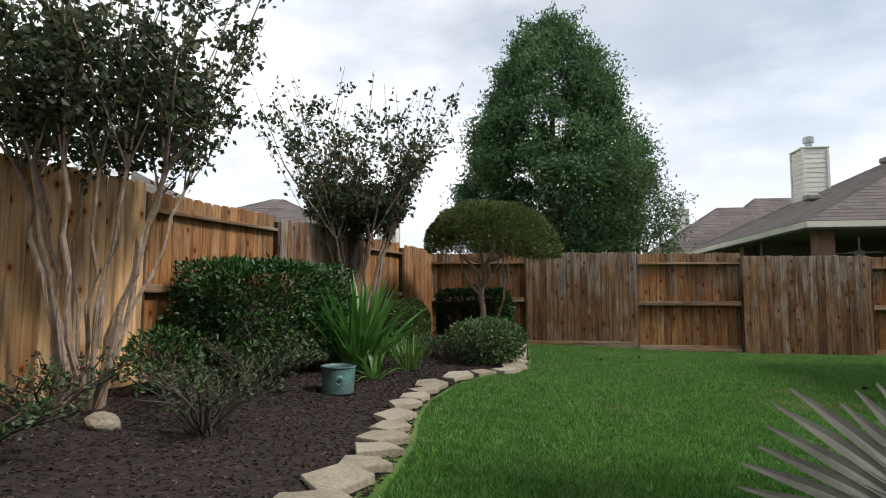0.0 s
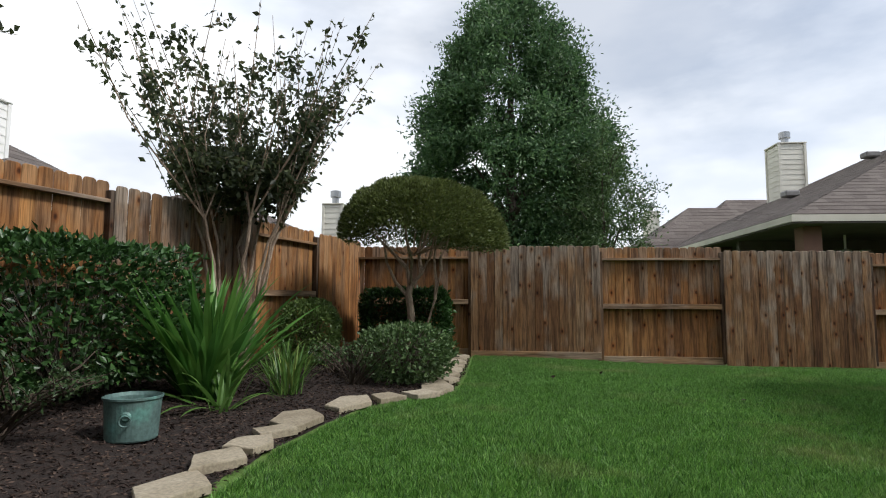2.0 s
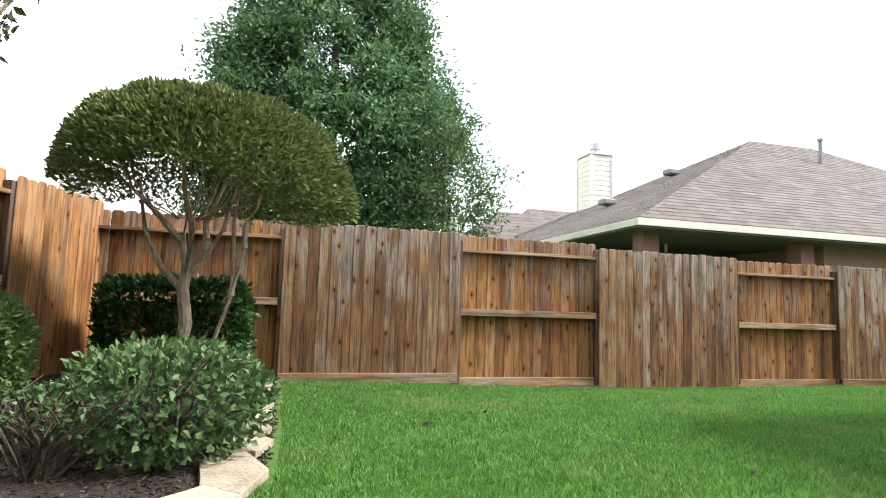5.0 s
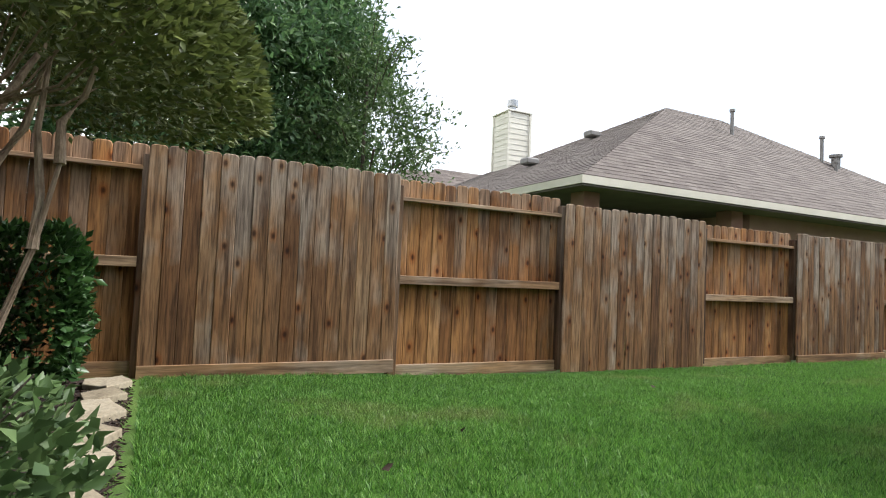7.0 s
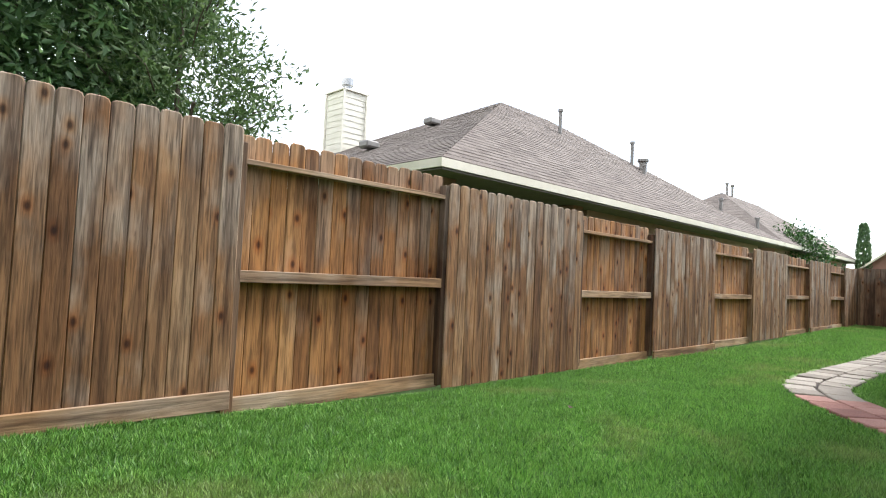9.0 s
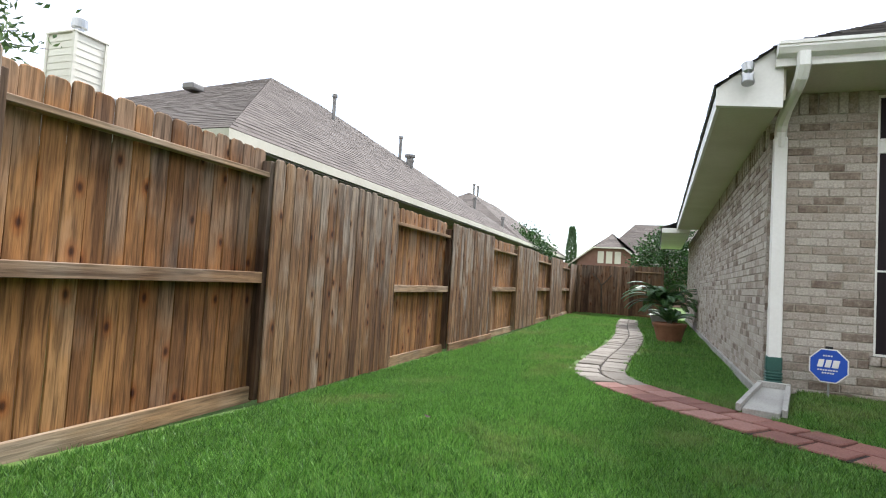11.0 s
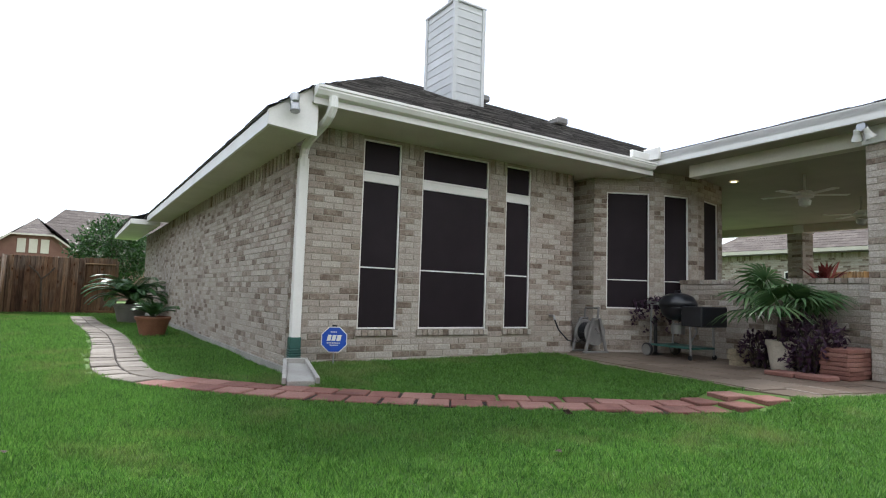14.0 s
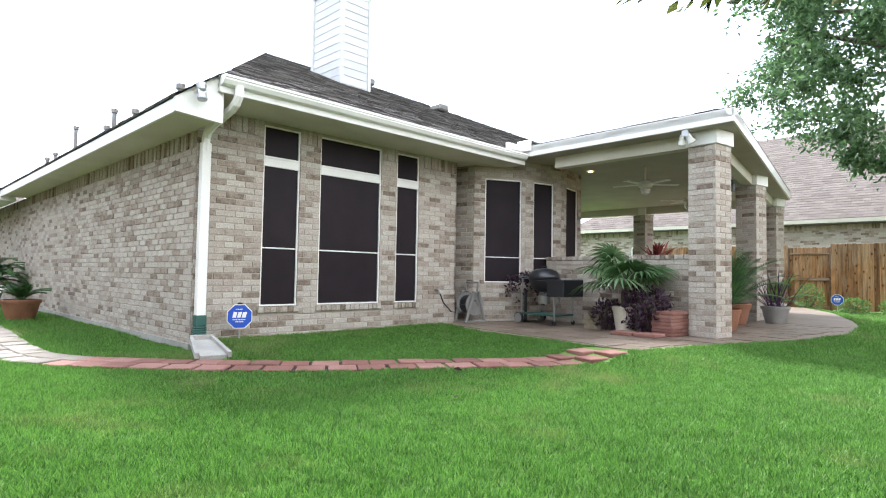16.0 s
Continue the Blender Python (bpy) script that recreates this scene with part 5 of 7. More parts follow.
def big_tree(name, x, y, label, profile, n, leaf, material, seed, trunk_h, wisps=0, squash=1.0, limbs=9, trunk_r=0.2, lump_amp=0.22, center=(0, 0), leafw=0.5):
    """A full tree: trunk and limbs, and a crown of many clumps within the profile of (height, radius)."""
    t = thing(name, x, y, 0, 0, label, "tree")
    rr = random.Random(seed)
    rng = np.random.default_rng(seed)
    zs = [p[0] for p in profile]
    rs = [p[1] for p in profile]
    cx, cy = center
    part("trunk", tube([(0, 0, -0.1), (0.05, 0.02, trunk_h * 0.5), (cx * 0.3, cy * 0.3, trunk_h), (cx * 0.7, cy * 0.7, (trunk_h + zs[-1]) / 2), (cx, cy, zs[-1] * 0.92)], [trunk_r * 1.2, trunk_r, trunk_r * 0.85, trunk_r * 0.5, 0.03], 10), "bark_dark", t)
    for i in range(limbs):
        a = 6.28 * i / limbs + rr.uniform(-0.4, 0.4)
        zz = rr.uniform(trunk_h * 0.8, zs[-1] * 0.7)
        rad = float(np.interp(zz + 0.8, zs, rs)) * 0.85
        part("limb", tube([(cx * 0.4, cy * 0.4, zz - 0.4), (cx + rad * 0.45 * math.cos(a), cy + rad * 0.45 * math.sin(a), zz + 0.35), (cx + rad * math.cos(a), cy + rad * math.sin(a), zz + 0.9)], [trunk_r * 0.5, trunk_r * 0.28, 0.02], 7), "bark_dark", t)
    # clumps sit on and inside the profile; leaves cluster round them
    m = 430
    cz = rng.uniform(zs[0], zs[-1], m * 3)
    cr = np.interp(cz, zs, rs)
    keep = rng.uniform(0, max(rs), m * 3) < cr + 0.2
    cz, cr = cz[keep][:m], cr[keep][:m]
    m = len(cz)
    ca = rng.uniform(0, 2 * np.pi, m)
    f = rng.uniform(0.3, 1.0, m) ** 0.4
    lump = np.array([noise.noise(Vector((1.3 * math.cos(a), 1.3 * math.sin(a), z * 0.55)) + Vector((seed, 0, 0))) for a, z in zip(ca, cz)])
    rad = cr * f * (1 + lump_amp * lump * 1.6)
    C = np.stack([cx + rad * np.cos(ca), cy + rad * np.sin(ca) * squash, cz], 1)
    pick = rng.integers(0, m, n)
    size = rng.uniform(0.18, 0.5, m)[pick]
    off = rng.normal(size=(n, 3)) * size[:, None] * np.array([0.6, 0.6, 0.5])
    p = C[pick] + off
    outv = p - np.array([cx, cy, (zs[0] + zs[-1]) / 2])
    outv /= np.maximum(np.linalg.norm(outv, axis=1, keepdims=True), 0.1)
    cards("crown", p, outv * 0.5 + rng.normal(size=(n, 3)) * 0.7 + np.array([0, 0, 0.1]), leaf, leaf * leafw, material, t, 0.25, seed=seed)
    if wisps:
        bm = bmesh.new()
        pts = []
        for i in range(wisps):
            a = rr.uniform(0, 6.28)
            zz = rr.uniform(zs[0] + 0.5, zs[-1])
            r0 = float(np.interp(zz, zs, rs)) * 0.8
            s = Vector((cx + r0 * math.cos(a), cy + r0 * math.sin(a), zz))
            e = s + Vector((math.cos(a), math.sin(a), 0)) * rr.uniform(0.4, 0.8) + Vector((0, 0, rr.uniform(0.1, 0.6)))
            mid = s.lerp(e, 0.5) + Vector((0, 0, 0.1))
            add_tube(bm, [s, mid, e], [0.012, 0.008, 0.003], 4)
            for q in range(46):
                u = rr.uniform(0.1, 1)
                pts.append(s.lerp(e, u) + Vector((rr.gauss(0, 0.07), rr.gauss(0, 0.07), rr.gauss(0, 0.06) + 0.1 * 4 * u * (1 - u))))
        part("shoot_mass", bm, "bark_dark", t)["kind"] = "stuff"
        P = np.array([tuple(v) for v in pts])
        cards("shoot_foliage", P, rand_dirs(rng, len(P), 0.3), leaf * 0.95, leaf * 0.4, material, t, 0.2, seed=seed + 1)
    return t


big_tree("shade_tree", 0.62, 17.3, "tall dense dark green tree behind the back fence", [(1.3, 2.0), (2.6, 2.4), (4.3, 2.6), (5.6, 2.4), (6.4, 2.1), (7.2, 1.95), (8.0, 1.55), (8.7, 1.05), (9.1, 0.7), (9.5, 0.25)], 150000, 0.125, "leaf_big", 51, 2.0, wisps=150, lump_amp=0.14, leafw=0.42)
big_tree("young_tree", 2.7, 15.3, "lighter green feathery young tree over the fence", [(1.2, 0.6), (2.2, 1.0), (3.1, 1.0), (3.8, 0.6), (4.5, 0.15)], 9000, 0.1, "leaf_rose", 52, 1.2, wisps=48, trunk_r=0.06, limbs=6, leafw=0.35)
big_tree("oak_tree", -0.2, -7.6, "large spreading oak tree at the far side of the yard", [(3.9, 2.2), (5.0, 3.9), (6.5, 4.6), (8.5, 4.2), (10.5, 2.6), (11.8, 0.6)], 52000, 0.16, "leaf_big", 53, 3.0, wisps=70, trunk_r=0.3, limbs=12, center=(0.6, 0.3), lump_amp=0.3)


# ---- neighbouring houses ----
def hip_house(name, x0, y0, x1, y1, eave, ridge_a, ridge_b, roof, wall, label, over=0.5, windows=(), wall_top=None, porch_gap=None, exposure=0.2, tab=0.4, seed=1, rot=None):
    """A hipped house: walls in the plan x0..y1 inside its eaves, ridge from ridge_a to ridge_b."""
    h = thing(name, 0, 0, 0, 0, label, "house")
    if rot is not None:
        h.matrix_basis = rot
    A, B, C, D = (x0, y0, eave), (x1, y0, eave), (x1, y1, eave), (x0, y1, eave)
    shingles("roof", [A, B, ridge_b, ridge_a], roof, h, exposure, tab, seed)
    shingles("roof", [D, A, ridge_a], roof, h, exposure, tab, seed + 1)
    shingles("roof", [B, C, ridge_b], roof, h, exposure, tab, seed + 2)
    shingles("roof", [C, D, ridge_a, ridge_b], roof, h, exposure * 2, tab * 2, seed + 3)
    # underside coloured dark for the shade below the eave
    part("soffit", box(x0, y0, eave - 0.2, x1, y1, eave - 0.17), "porch_shade", h)
    for a, b in (((x0, y0 - 0.03), (x1, y0)), ((x0 - 0.03, y0 - 0.03), (x0, y1)), ((x1, y0 - 0.03), (x1 + 0.03, y1))):
        part("fascia", box(a[0], a[1], eave - 0.16, b[0], b[1], eave - 0.01), "soffit", h)
    wx0 = x0 + over if porch_gap is None else porch_gap
    bm = box(wx0, y0 + over, -0.05, x1 - over, y1 - over, eave - 0.19)
    part("wall", bm, wall, h)
    for wx, wz0, ww, wh in windows:
        o = part("window", box(wx, y0 + over - 0.03, wz0, wx + ww, y0 + over + 0.02, wz0 + wh, 0.01), "white_trim", h)
        o2 = part("pane", box(wx + 0.06, y0 + over - 0.04, wz0 + 0.06, wx + ww - 0.06, y0 + over - 0.032, wz0 + wh - 0.06), "glass", o)
    return h


def pipe_on(parent, x, y, z, h, r=0.045, name="vent_pipe"):
    part(name, lathe([(r, z - 0.3), (r, z + h - 0.1), (r * 1.5, z + h - 0.09), (r * 1.5, z + h), (r * 0.9, z + h + 0.01)], 12, Matrix.Translation((x, y, 0))), "plastic_grey", parent)


def box_vent(parent, x, y, z, rz=0):
    o = part("roof_vent", box(-0.22, -0.2, -0.05, 0.22, 0.2, 0.14, 0.04), "plastic_grey", parent)
    o.matrix_basis = pose(x, y, z, 0, 0, rz)


nb = hip_house("neighbour_house", 6.64, 14.7, 25.2, 27.9, 2.92, (15.8, 21.3, 7.3), (18.6, 21.3, 7.3), "shingle_brown", "house_red", "brown-roofed brick house beyond the back fence", 0.7, [(19.2, 1.35, 1.2, 1.1), (22.0, 1.35, 1.0, 1.1)], porch_gap=12.2, seed=61)
part("post", box(7.1, 15.2, 0, 7.5, 15.6, 2.72, 0.01), "house_red", nb, "red brick porch post")
part("post", box(7.1, 20.2, 0, 7.5, 20.6, 2.72, 0.01), "house_red", nb, "red brick porch post")
part("post", box(11.3, 15.2, 0, 11.7, 15.6, 2.72, 0.01), "house_red", nb, "red brick porch post")
part("wall", box(9.4, 22.5, 0, 12.4, 22.8, 2.72), "house_red", nb)
# back wall and floor added in a dark colour to paint the porch's shade
part("porch_wall", box(7.0, 18.4, 0, 12.19, 18.6, 2.72), "porch_shade", nb)
part("porch_floor", box(6.9, 15.0, 0.0, 12.19, 18.4, 0.06, 0.01), "porch_shade", nb)
for x, y, z, h in ((17.05, 19.6, 6.2, 0.85), (20.4, 18.6, 5.52, 0.9), (20.0, 17.9, 5.06, 0.35), (23.1, 16.3, 4.0, 0.45), (24.4, 15.4, 3.4, 0.4)):
    pipe_on(nb, x, y, z, h, 0.06)
pipe_on(nb, 20.7, 18.3, 5.35, 0.4, 0.14)
for x, y, z in ((9.4, 20.4, 4.35), (12.2, 21.0, 5.7)):
    box_vent(nb, x, y, z, 0)
fanh = part("ceiling_fan", lathe([(0.03, 2.3), (0.03, 2.72)], 8, Matrix.Translation((9.0, 17.0, 0))), "white_trim", nb)
bm = lathe([(0.02, 2.16), (0.12, 2.2), (0.13, 2.32), (0.03, 2.36)], 14, Matrix.Translation((9.0, 17.0, 0)))
for i in range(5):
    add_box(bm, 0.15, -0.07, 2.27, 0.62, 0.07, 2.28, 0, Matrix.Translation((9.0, 17.0, 0)) @ pose(0, 0, 0, 0, 0, 72 * i))
part("fan_blades", bm, "white_trim", fanh)
nch = thing("chimney", 0, 0, 0, 0, "cream lap-sided chimney with a round metal cap", "chimney")
chimney_parts(nch, 10.6, 23.5, 11.5, 24.5, 3.6, 6.85, "pale_siding", 0.19)

h2b = hip_house("neighbour_house", 9.5, 29.5, 24.0, 37.0, 3.6, (12.3, 33.0, 6.4), (20.0, 33.0, 6.4), "shingle_brown", "house_red", "roof of a taller house behind the chimney", 0.6, exposure=0.3, tab=0.6, seed=64)
h2 = hip_house("neighbour_house", 5.6, 24.6, 24.0, 31.4, 2.9, (8.75, 28.0, 5.2), (20.0, 28.0, 5.2), "shingle_brown", "house_red", "second brown-roofed house further back", 0.6, exposure=0.3, tab=0.6, seed=65)
fch = thing("chimney", 0, 0, 0, 0, "small pale chimney on a distant roof", "chimney")
chimney_parts(fch, 9.35, 37.5, 10.05, 38.2, 0.0, 6.5, "pale_siding", 0.3)
h3 = hip_house("neighbour_house", -14.0, 15.8, -5.2, 24.6, 2.7, (-9.8, 20.2, 4.72), (-9.4, 20.25, 4.72), "shingle_brown", "house_red", "low brown-roofed house behind the planting bed fence", 0.5, exposure=0.3, tab=0.6, seed=69)
lch = thing("chimney", 0, 0, 0, 0, "white lap-sided chimney with a metal cap", "chimney")
chimney_parts(lch, -11.35, 12.4, -10.55, 13.1, 0.0, 5.3, "white_trim", 0.19)
h4 = hip_house("neighbour_house", -22.0, 11.2, -8.6, 17.2, 2.9, (-18.0, 14.2, 4.75), (-11.6, 14.2, 4.75), "shingle_brown", "house_red", "dark-roofed house beside the white chimney", 0.5, exposure=0.3, tab=0.6, seed=70)
lch2 = thing("chimney", 0, 0, 0, 0, "cream chimney above the corner of the fence", "chimney")
chimney_parts(lch2, -6.1, 22.0, -5.4, 22.7, 0.0, 4.5, "pale_siding", 0.2)

# houses at the end of the side yard
h5 = hip_house("neighbour_house", 26.5, 15.0, 41.0, 24.0, 3.0, (32.0, 19.5, 6.1), (38.0, 19.5, 6.1), "shingle_brown", "house_red", "grey-brown roofed house past the side fence", 0.5, exposure=0.35, tab=0.7, seed=75)
pipe_on(h5, 32.5, 19.4, 6.1, 0.6, 0.06)
pipe_on(h5, 33.3, 19.4, 6.1, 0.6, 0.06)
h6 = thing("neighbour_house", 6.0, 0.55, -0.64, 0, "red brick gabled house with clipped dark roof", "house")
bm = bmesh.new()
gp = [(9.0, 0), (14.1, 0), (14.1, 3.1), (12.6, 4.35), (10.6, 4.35), (9.0, 3.2)]
for x in (34.0, 34.3):
    for y, z in gp:
        bm.verts.new((x, y, z))
bm.verts.ensure_lookup_table()
bm.faces.new([bm.verts[i] for i in range(6)])
bm.faces.new([bm.verts[i] for i in range(11, 5, -1)])
for i in range(6):
    j = (i + 1) % 6
    bm.faces.new((bm.verts[j], bm.verts[i], bm.verts[i + 6], bm.verts[j + 6]))
bmesh.ops.recalc_face_normals(bm, faces=bm.faces[:])
part("gable_wall", bm, "house_red", h6)
for y in (11.0, 11.55, 12.1):
    o = part("window", box(33.96, y - 0.2, 3.3, 34.02, y + 0.2, 4.1, 0.01), "soffit", h6)
shingles("roof", [(33.8, 12.6, 4.35), (33.8, 10.6, 4.35), (36.0, 11.55, 5.5)], "shingle_brown", h6, 0.3, 0.6, seed=76)
shingles("roof", [(44, 14.5, 2.9), (33.7, 14.5, 2.9), (33.7, 12.6, 4.4), (36, 11.55, 5.5), (44, 11.55, 5.5)], "shingle_brown", h6, 0.3, 0.6, seed=77)
shingles("roof", [(33.7, 8.6, 2.9), (44, 8.6, 2.9), (44, 11.55, 5.5), (36, 11.55, 5.5), (33.7, 10.6, 4.4)], "shingle_brown", h6, 0.3, 0.6, seed=78)
part("rake_board", tube([(33.68, 14.5, 2.85), (33.68, 12.6, 4.33), (33.68, 10.6, 4.33), (33.68, 8.6, 2.85)], 0.07, 4), "soffit", h6)
h7 = hip_house("neighbour_house", -2.5, -4.0, 9.3, 4.0, 3.0, (0, 0, 6.0), (6.8, 0, 6.0), "shingle_brown", "house_red", "dark-roofed house in the distance", 0.5, exposure=0.35, tab=0.7, seed=80, rot=pose(46.5, 10.8, 0, 0, 0, -90))
big_tree("distant_tree", 30.0, 15.5, "round green tree beyond the fence end", [(0.8, 0.8), (2.0, 1.5), (3.0, 1.2), (3.9, 0.3)], 5000, 0.16, "leaf_hedge", 81, 0.9, trunk_r=0.1)
big_tree("distant_tree", 31.5, 8.6, "green tree rising beside the distant gable", [(1.2, 0.9), (2.2, 1.5), (3.2, 1.3), (4.0, 0.3)], 7000, 0.16, "leaf_hedge", 82, 1.4, wisps=20, trunk_r=0.1)
cy = thing("cypress", 40.0, 14.6, 0, 0, "slim dark columnar cypress in the distance", "tree")
part("trunk", tube([(0, 0, -0.1), (0, 0, 4)], [0.1, 0.05], 6), "bark_dark", cy)
rngc = np.random.default_rng(3)
zc = rngc.uniform(0.4, 5.0, 3000)
ac = rngc.uniform(0, 6.28, 3000)
rc = 0.38 * np.sin(np.clip(zc / 5.0, 0, 1) * np.pi * 0.93) ** 0.6 * rngc.uniform(0.7, 1, 3000)
cards("crown", np.stack([rc * np.cos(ac), rc * np.sin(ac), zc], 1), np.tile(np.array([[0, 0, 1.0]]), (3000, 1)) + rngc.normal(0, 0.4, (3000, 3)), 0.18, 0.07, "leaf_big", cy, seed=3)

# the far side of the yard, past the porch
fence("fence_right", Vector((9.5, -11.6, 0)), Vector((-1, 0, 0)), [(0, 2.2, 1, 2.2, 0.05), (2.2, 4.45, 1, 2.2, 0.05), (4.45, 5.7, 0, 2.12, 0.05), (5.7, 8.0, 1, 2.22, 0.05), (8.0, 10.2, 1, 2.22, 0.05), (10.2, 12.4, 0, 2.2, 0.05), (12.4, 14.6, 1, 2.2, 0.05), (14.6, 16.8, 0, 2.2, 0.05), (16.8, 19.0, 1, 2.2, 0.05)], "golden cedar picket fence with a recessed gate panel", wood="cedar_gold")
ROT = pose(0, 0, 0, 0, 0, 180)
h8 = hip_house("neighbour_house", -16.0, 14.7, 12.0, 28.0, 3.35, (-9.0, 21.3, 8.0), (3.5, 21.3, 8.2), "shingle_brown", "brick", "brown-roofed buff brick house behind the golden fence", 0.5, [(-12.6, 1.75, 1.7, 0.7), (-8.8, 1.75, 1.5, 0.7)], exposure=0.2, tab=0.4, seed=84, rot=ROT)
brickwork(h8, (-15.5, 15.19), (11.5, 15.19), 1.2, 3.18, [], seed=85, soldier=True)
# rear closing fence behind the start of the walk
RC = LEFT_FAR
fence("fence_rear", Vector((-9.5, -11.6, 0)), Vector((LEFT_FAR.x + 9.5, LEFT_FAR.y + 11.6, 0)).normalized(), [(i * 2.2, (i + 1) * 2.2, i % 2, 2.2, 0.05) for i in range(5)], "cedar picket fence closing the yard", wood="cedar_gold")


# ---- edging stones and paths ----
def stone_mesh(seed, sx, sy, h):
    rr = random.Random(seed)
    n = rr.choice((4, 5, 5))
    rim = []
    for i in range(n):
        a = 6.283 * (i + rr.uniform(-0.22, 0.22)) / n
        q = (abs(math.cos(a)) ** 3 + abs(math.sin(a)) ** 3) ** (-1 / 3)
        rim.append(Vector((sx * 0.5 * q * math.cos(a) * rr.uniform(0.84, 1.16), sy * 0.5 * q * math.sin(a) * rr.uniform(0.84, 1.16), 0)))
    full = []
    for i in range(n):
        a, b = rim[i], rim[(i + 1) % n]
        full += [a, a.lerp(b, 0.35) * (1 + rr.uniform(-0.03, 0.03)), a.lerp(b, 0.7) * (1 + rr.uniform(-0.04, 0.03))]
    m = len(full)
    V = [(p.x, p.y, 0) for p in full] + [(p.x, p.y, h * 0.85) for p in full] + [(p.x * 0.975, p.y * 0.975, h + rr.uniform(-0.004, 0.004)) for p in full] + [(0, 0, h + 0.003)]
    F = []
    for k in (0, m):
        F += [(k + i, k + (i + 1) % m, k + m + (i + 1) % m, k + m + i) for i in range(m)]
    F += [(2 * m + i, 2 * m + (i + 1) % m, 3 * m) for i in range(m)]
    return mesh_of("edging_stone", V, F)


STONES = [(-1.28, 1.85, 0.36, 0.5), (-1.33, 2.28, 0.40, 0.38), (-1.33, 2.72, 0.38, 0.46), (-1.28, 3.0, 0.34, 0.24), (-1.29, 3.35, 0.34, 0.28), (-1.3, 3.68, 0.33, 0.3), (-1.33, 4.02, 0.28, 0.28), (-1.4, 4.45, 0.32, 0.52), (-1.42, 4.98, 0.34, 0.5), (-1.4, 5.42, 0.28, 0.34), (-1.36, 6.2, 0.34, 0.6), (-1.38, 5.78, 0.3, 0.3), (-1.14, 6.98, 0.34, 0.52), (-0.86, 7.32, 0.32, 0.34), (-0.55, 7.58, 0.36, 0.3), (-0.42, 8.05, 0.34, 0.62), (-0.4, 8.72, 0.28, 0.5), (-0.38, 9.2, 0.26, 0.42), (-0.4, 9.7, 0.28, 0.5), (-0.41, 10.2, 0.26, 0.42), (-0.42, 10.7, 0.28, 0.5), (-0.42, 11.2, 0.26, 0.45), (-0.42, 11.65, 0.28, 0.4)]
rs_ = random.Random(8)
for i, (x, y, sx, sy) in enumerate(STONES):
    st = obj("edging_stone", stone_mesh(100 + i, sx * 1.14, sy * 1.2, 0.05), "flagstone", m=pose(x, y, 0.012 + bed_z(x, y) * 0.3, rs_.uniform(-2, 2), rs_.uniform(-2, 2), rs_.uniform(-10, 10)))
    tagged(st, "flat tan flagstone edging the mulch bed", "stone", "edging stones")

PATH_LINE = [(2.88, 3.8), (2.97, 4.1), (3.06, 4.42), (3.22, 4.95), (3.45, 5.5), (3.85, 6.15), (4.3, 6.85), (4.72, 7.45), (5.1, 7.95), (5.55, 8.45), (6.1, 8.95), (6.75, 9.38), (7.4, 9.6), (8.4, 9.64), (9.6, 9.6), (11.0, 9.55), (13.5, 9.55), (17.0, 9.75), (20.5, 9.85)]


def along(line, step):
    """Points every step along a rounded line, with the way they run."""
    P = [Vector((*p, 0)) for p in line]
    fine = []
    for i in range(len(P) - 1):
        p0, p1, p2, p3 = P[max(i - 1, 0)], P[i], P[i + 1], P[min(i + 2, len(P) - 1)]
        for k in range(20):
            t = k / 20
            fine.append(0.5 * ((2 * p1) + (p2 - p0) * t + (2 * p0 - 5 * p1 + 4 * p2 - p3) * t * t + (3 * p1 - p0 - 3 * p2 + p3) * t ** 3))
    fine.append(P[-1])
    out, acc = [], 0.0
    for a, b in zip(fine, fine[1:]):
        acc += (b - a).length
        if acc >= step:
            out.append((b, (b - a).normalized()))
            acc = 0.0
    return out


path = thing("garden_path", 0, 0, 0, 0, "curving two-row paver path, red beside the house and grey further on", "path", kind="structure")
rp = random.Random(12)
PAVERS = {}


def paver(w, l, key):
    if key not in PAVERS:
        bm = bmesh.new()
        add_box(bm, -l / 2, -w / 2, -0.05, l / 2, w / 2, 0.0, 0.008)
        me = bpy.data.meshes.new("paver")
        bm.to_mesh(me)
        bm.free()
        PAVERS[key] = me
    return PAVERS[key]


for side in (-1, 1):
    for i, (p, d) in enumerate(along(PATH_LINE, 0.297)):
        n_ = Vector((-d.y, d.x, 0))
        q = p + n_ * side * 0.152 + d * (0.14 if side > 0 else 0)
        if q.y < 4.46 or q.y > 12.0 or q.x > 20.6 or inside(q.x, q.y, PATIO) or patio_gap(np.array([q.x]), np.array([q.y]))[0] < 0.1:
            continue
        red = q.x < 6.7
        me = paver(0.286, 0.286, "red" if red else "grey")
        ob = obj("paver", me, "paver_red" if red else "paver_grey", path)
        ob.matrix_basis = pose(q.x, q.y, min(lawn_z(q.x, q.y), 0.1) + 0.022 + rp.uniform(-0.004, 0.004), rp.uniform(-0.8, 0.8), rp.uniform(-0.8, 0.8), math.degrees(math.atan2(d.y, d.x)) + rp.uniform(-1.2, 1.2))
edge_l = [(p + Vector((-d.y, d.x, 0)) * 0.3)[:2] for p, d in along(PATH_LINE, 0.3)]
edge_r = [(p - Vector((-d.y, d.x, 0)) * 0.3)[:2] for p, d in reversed(along(PATH_LINE, 0.3))]
part("joint_soil", prism(edge_l + edge_r, -0.05, 0.006), "mulch", path)

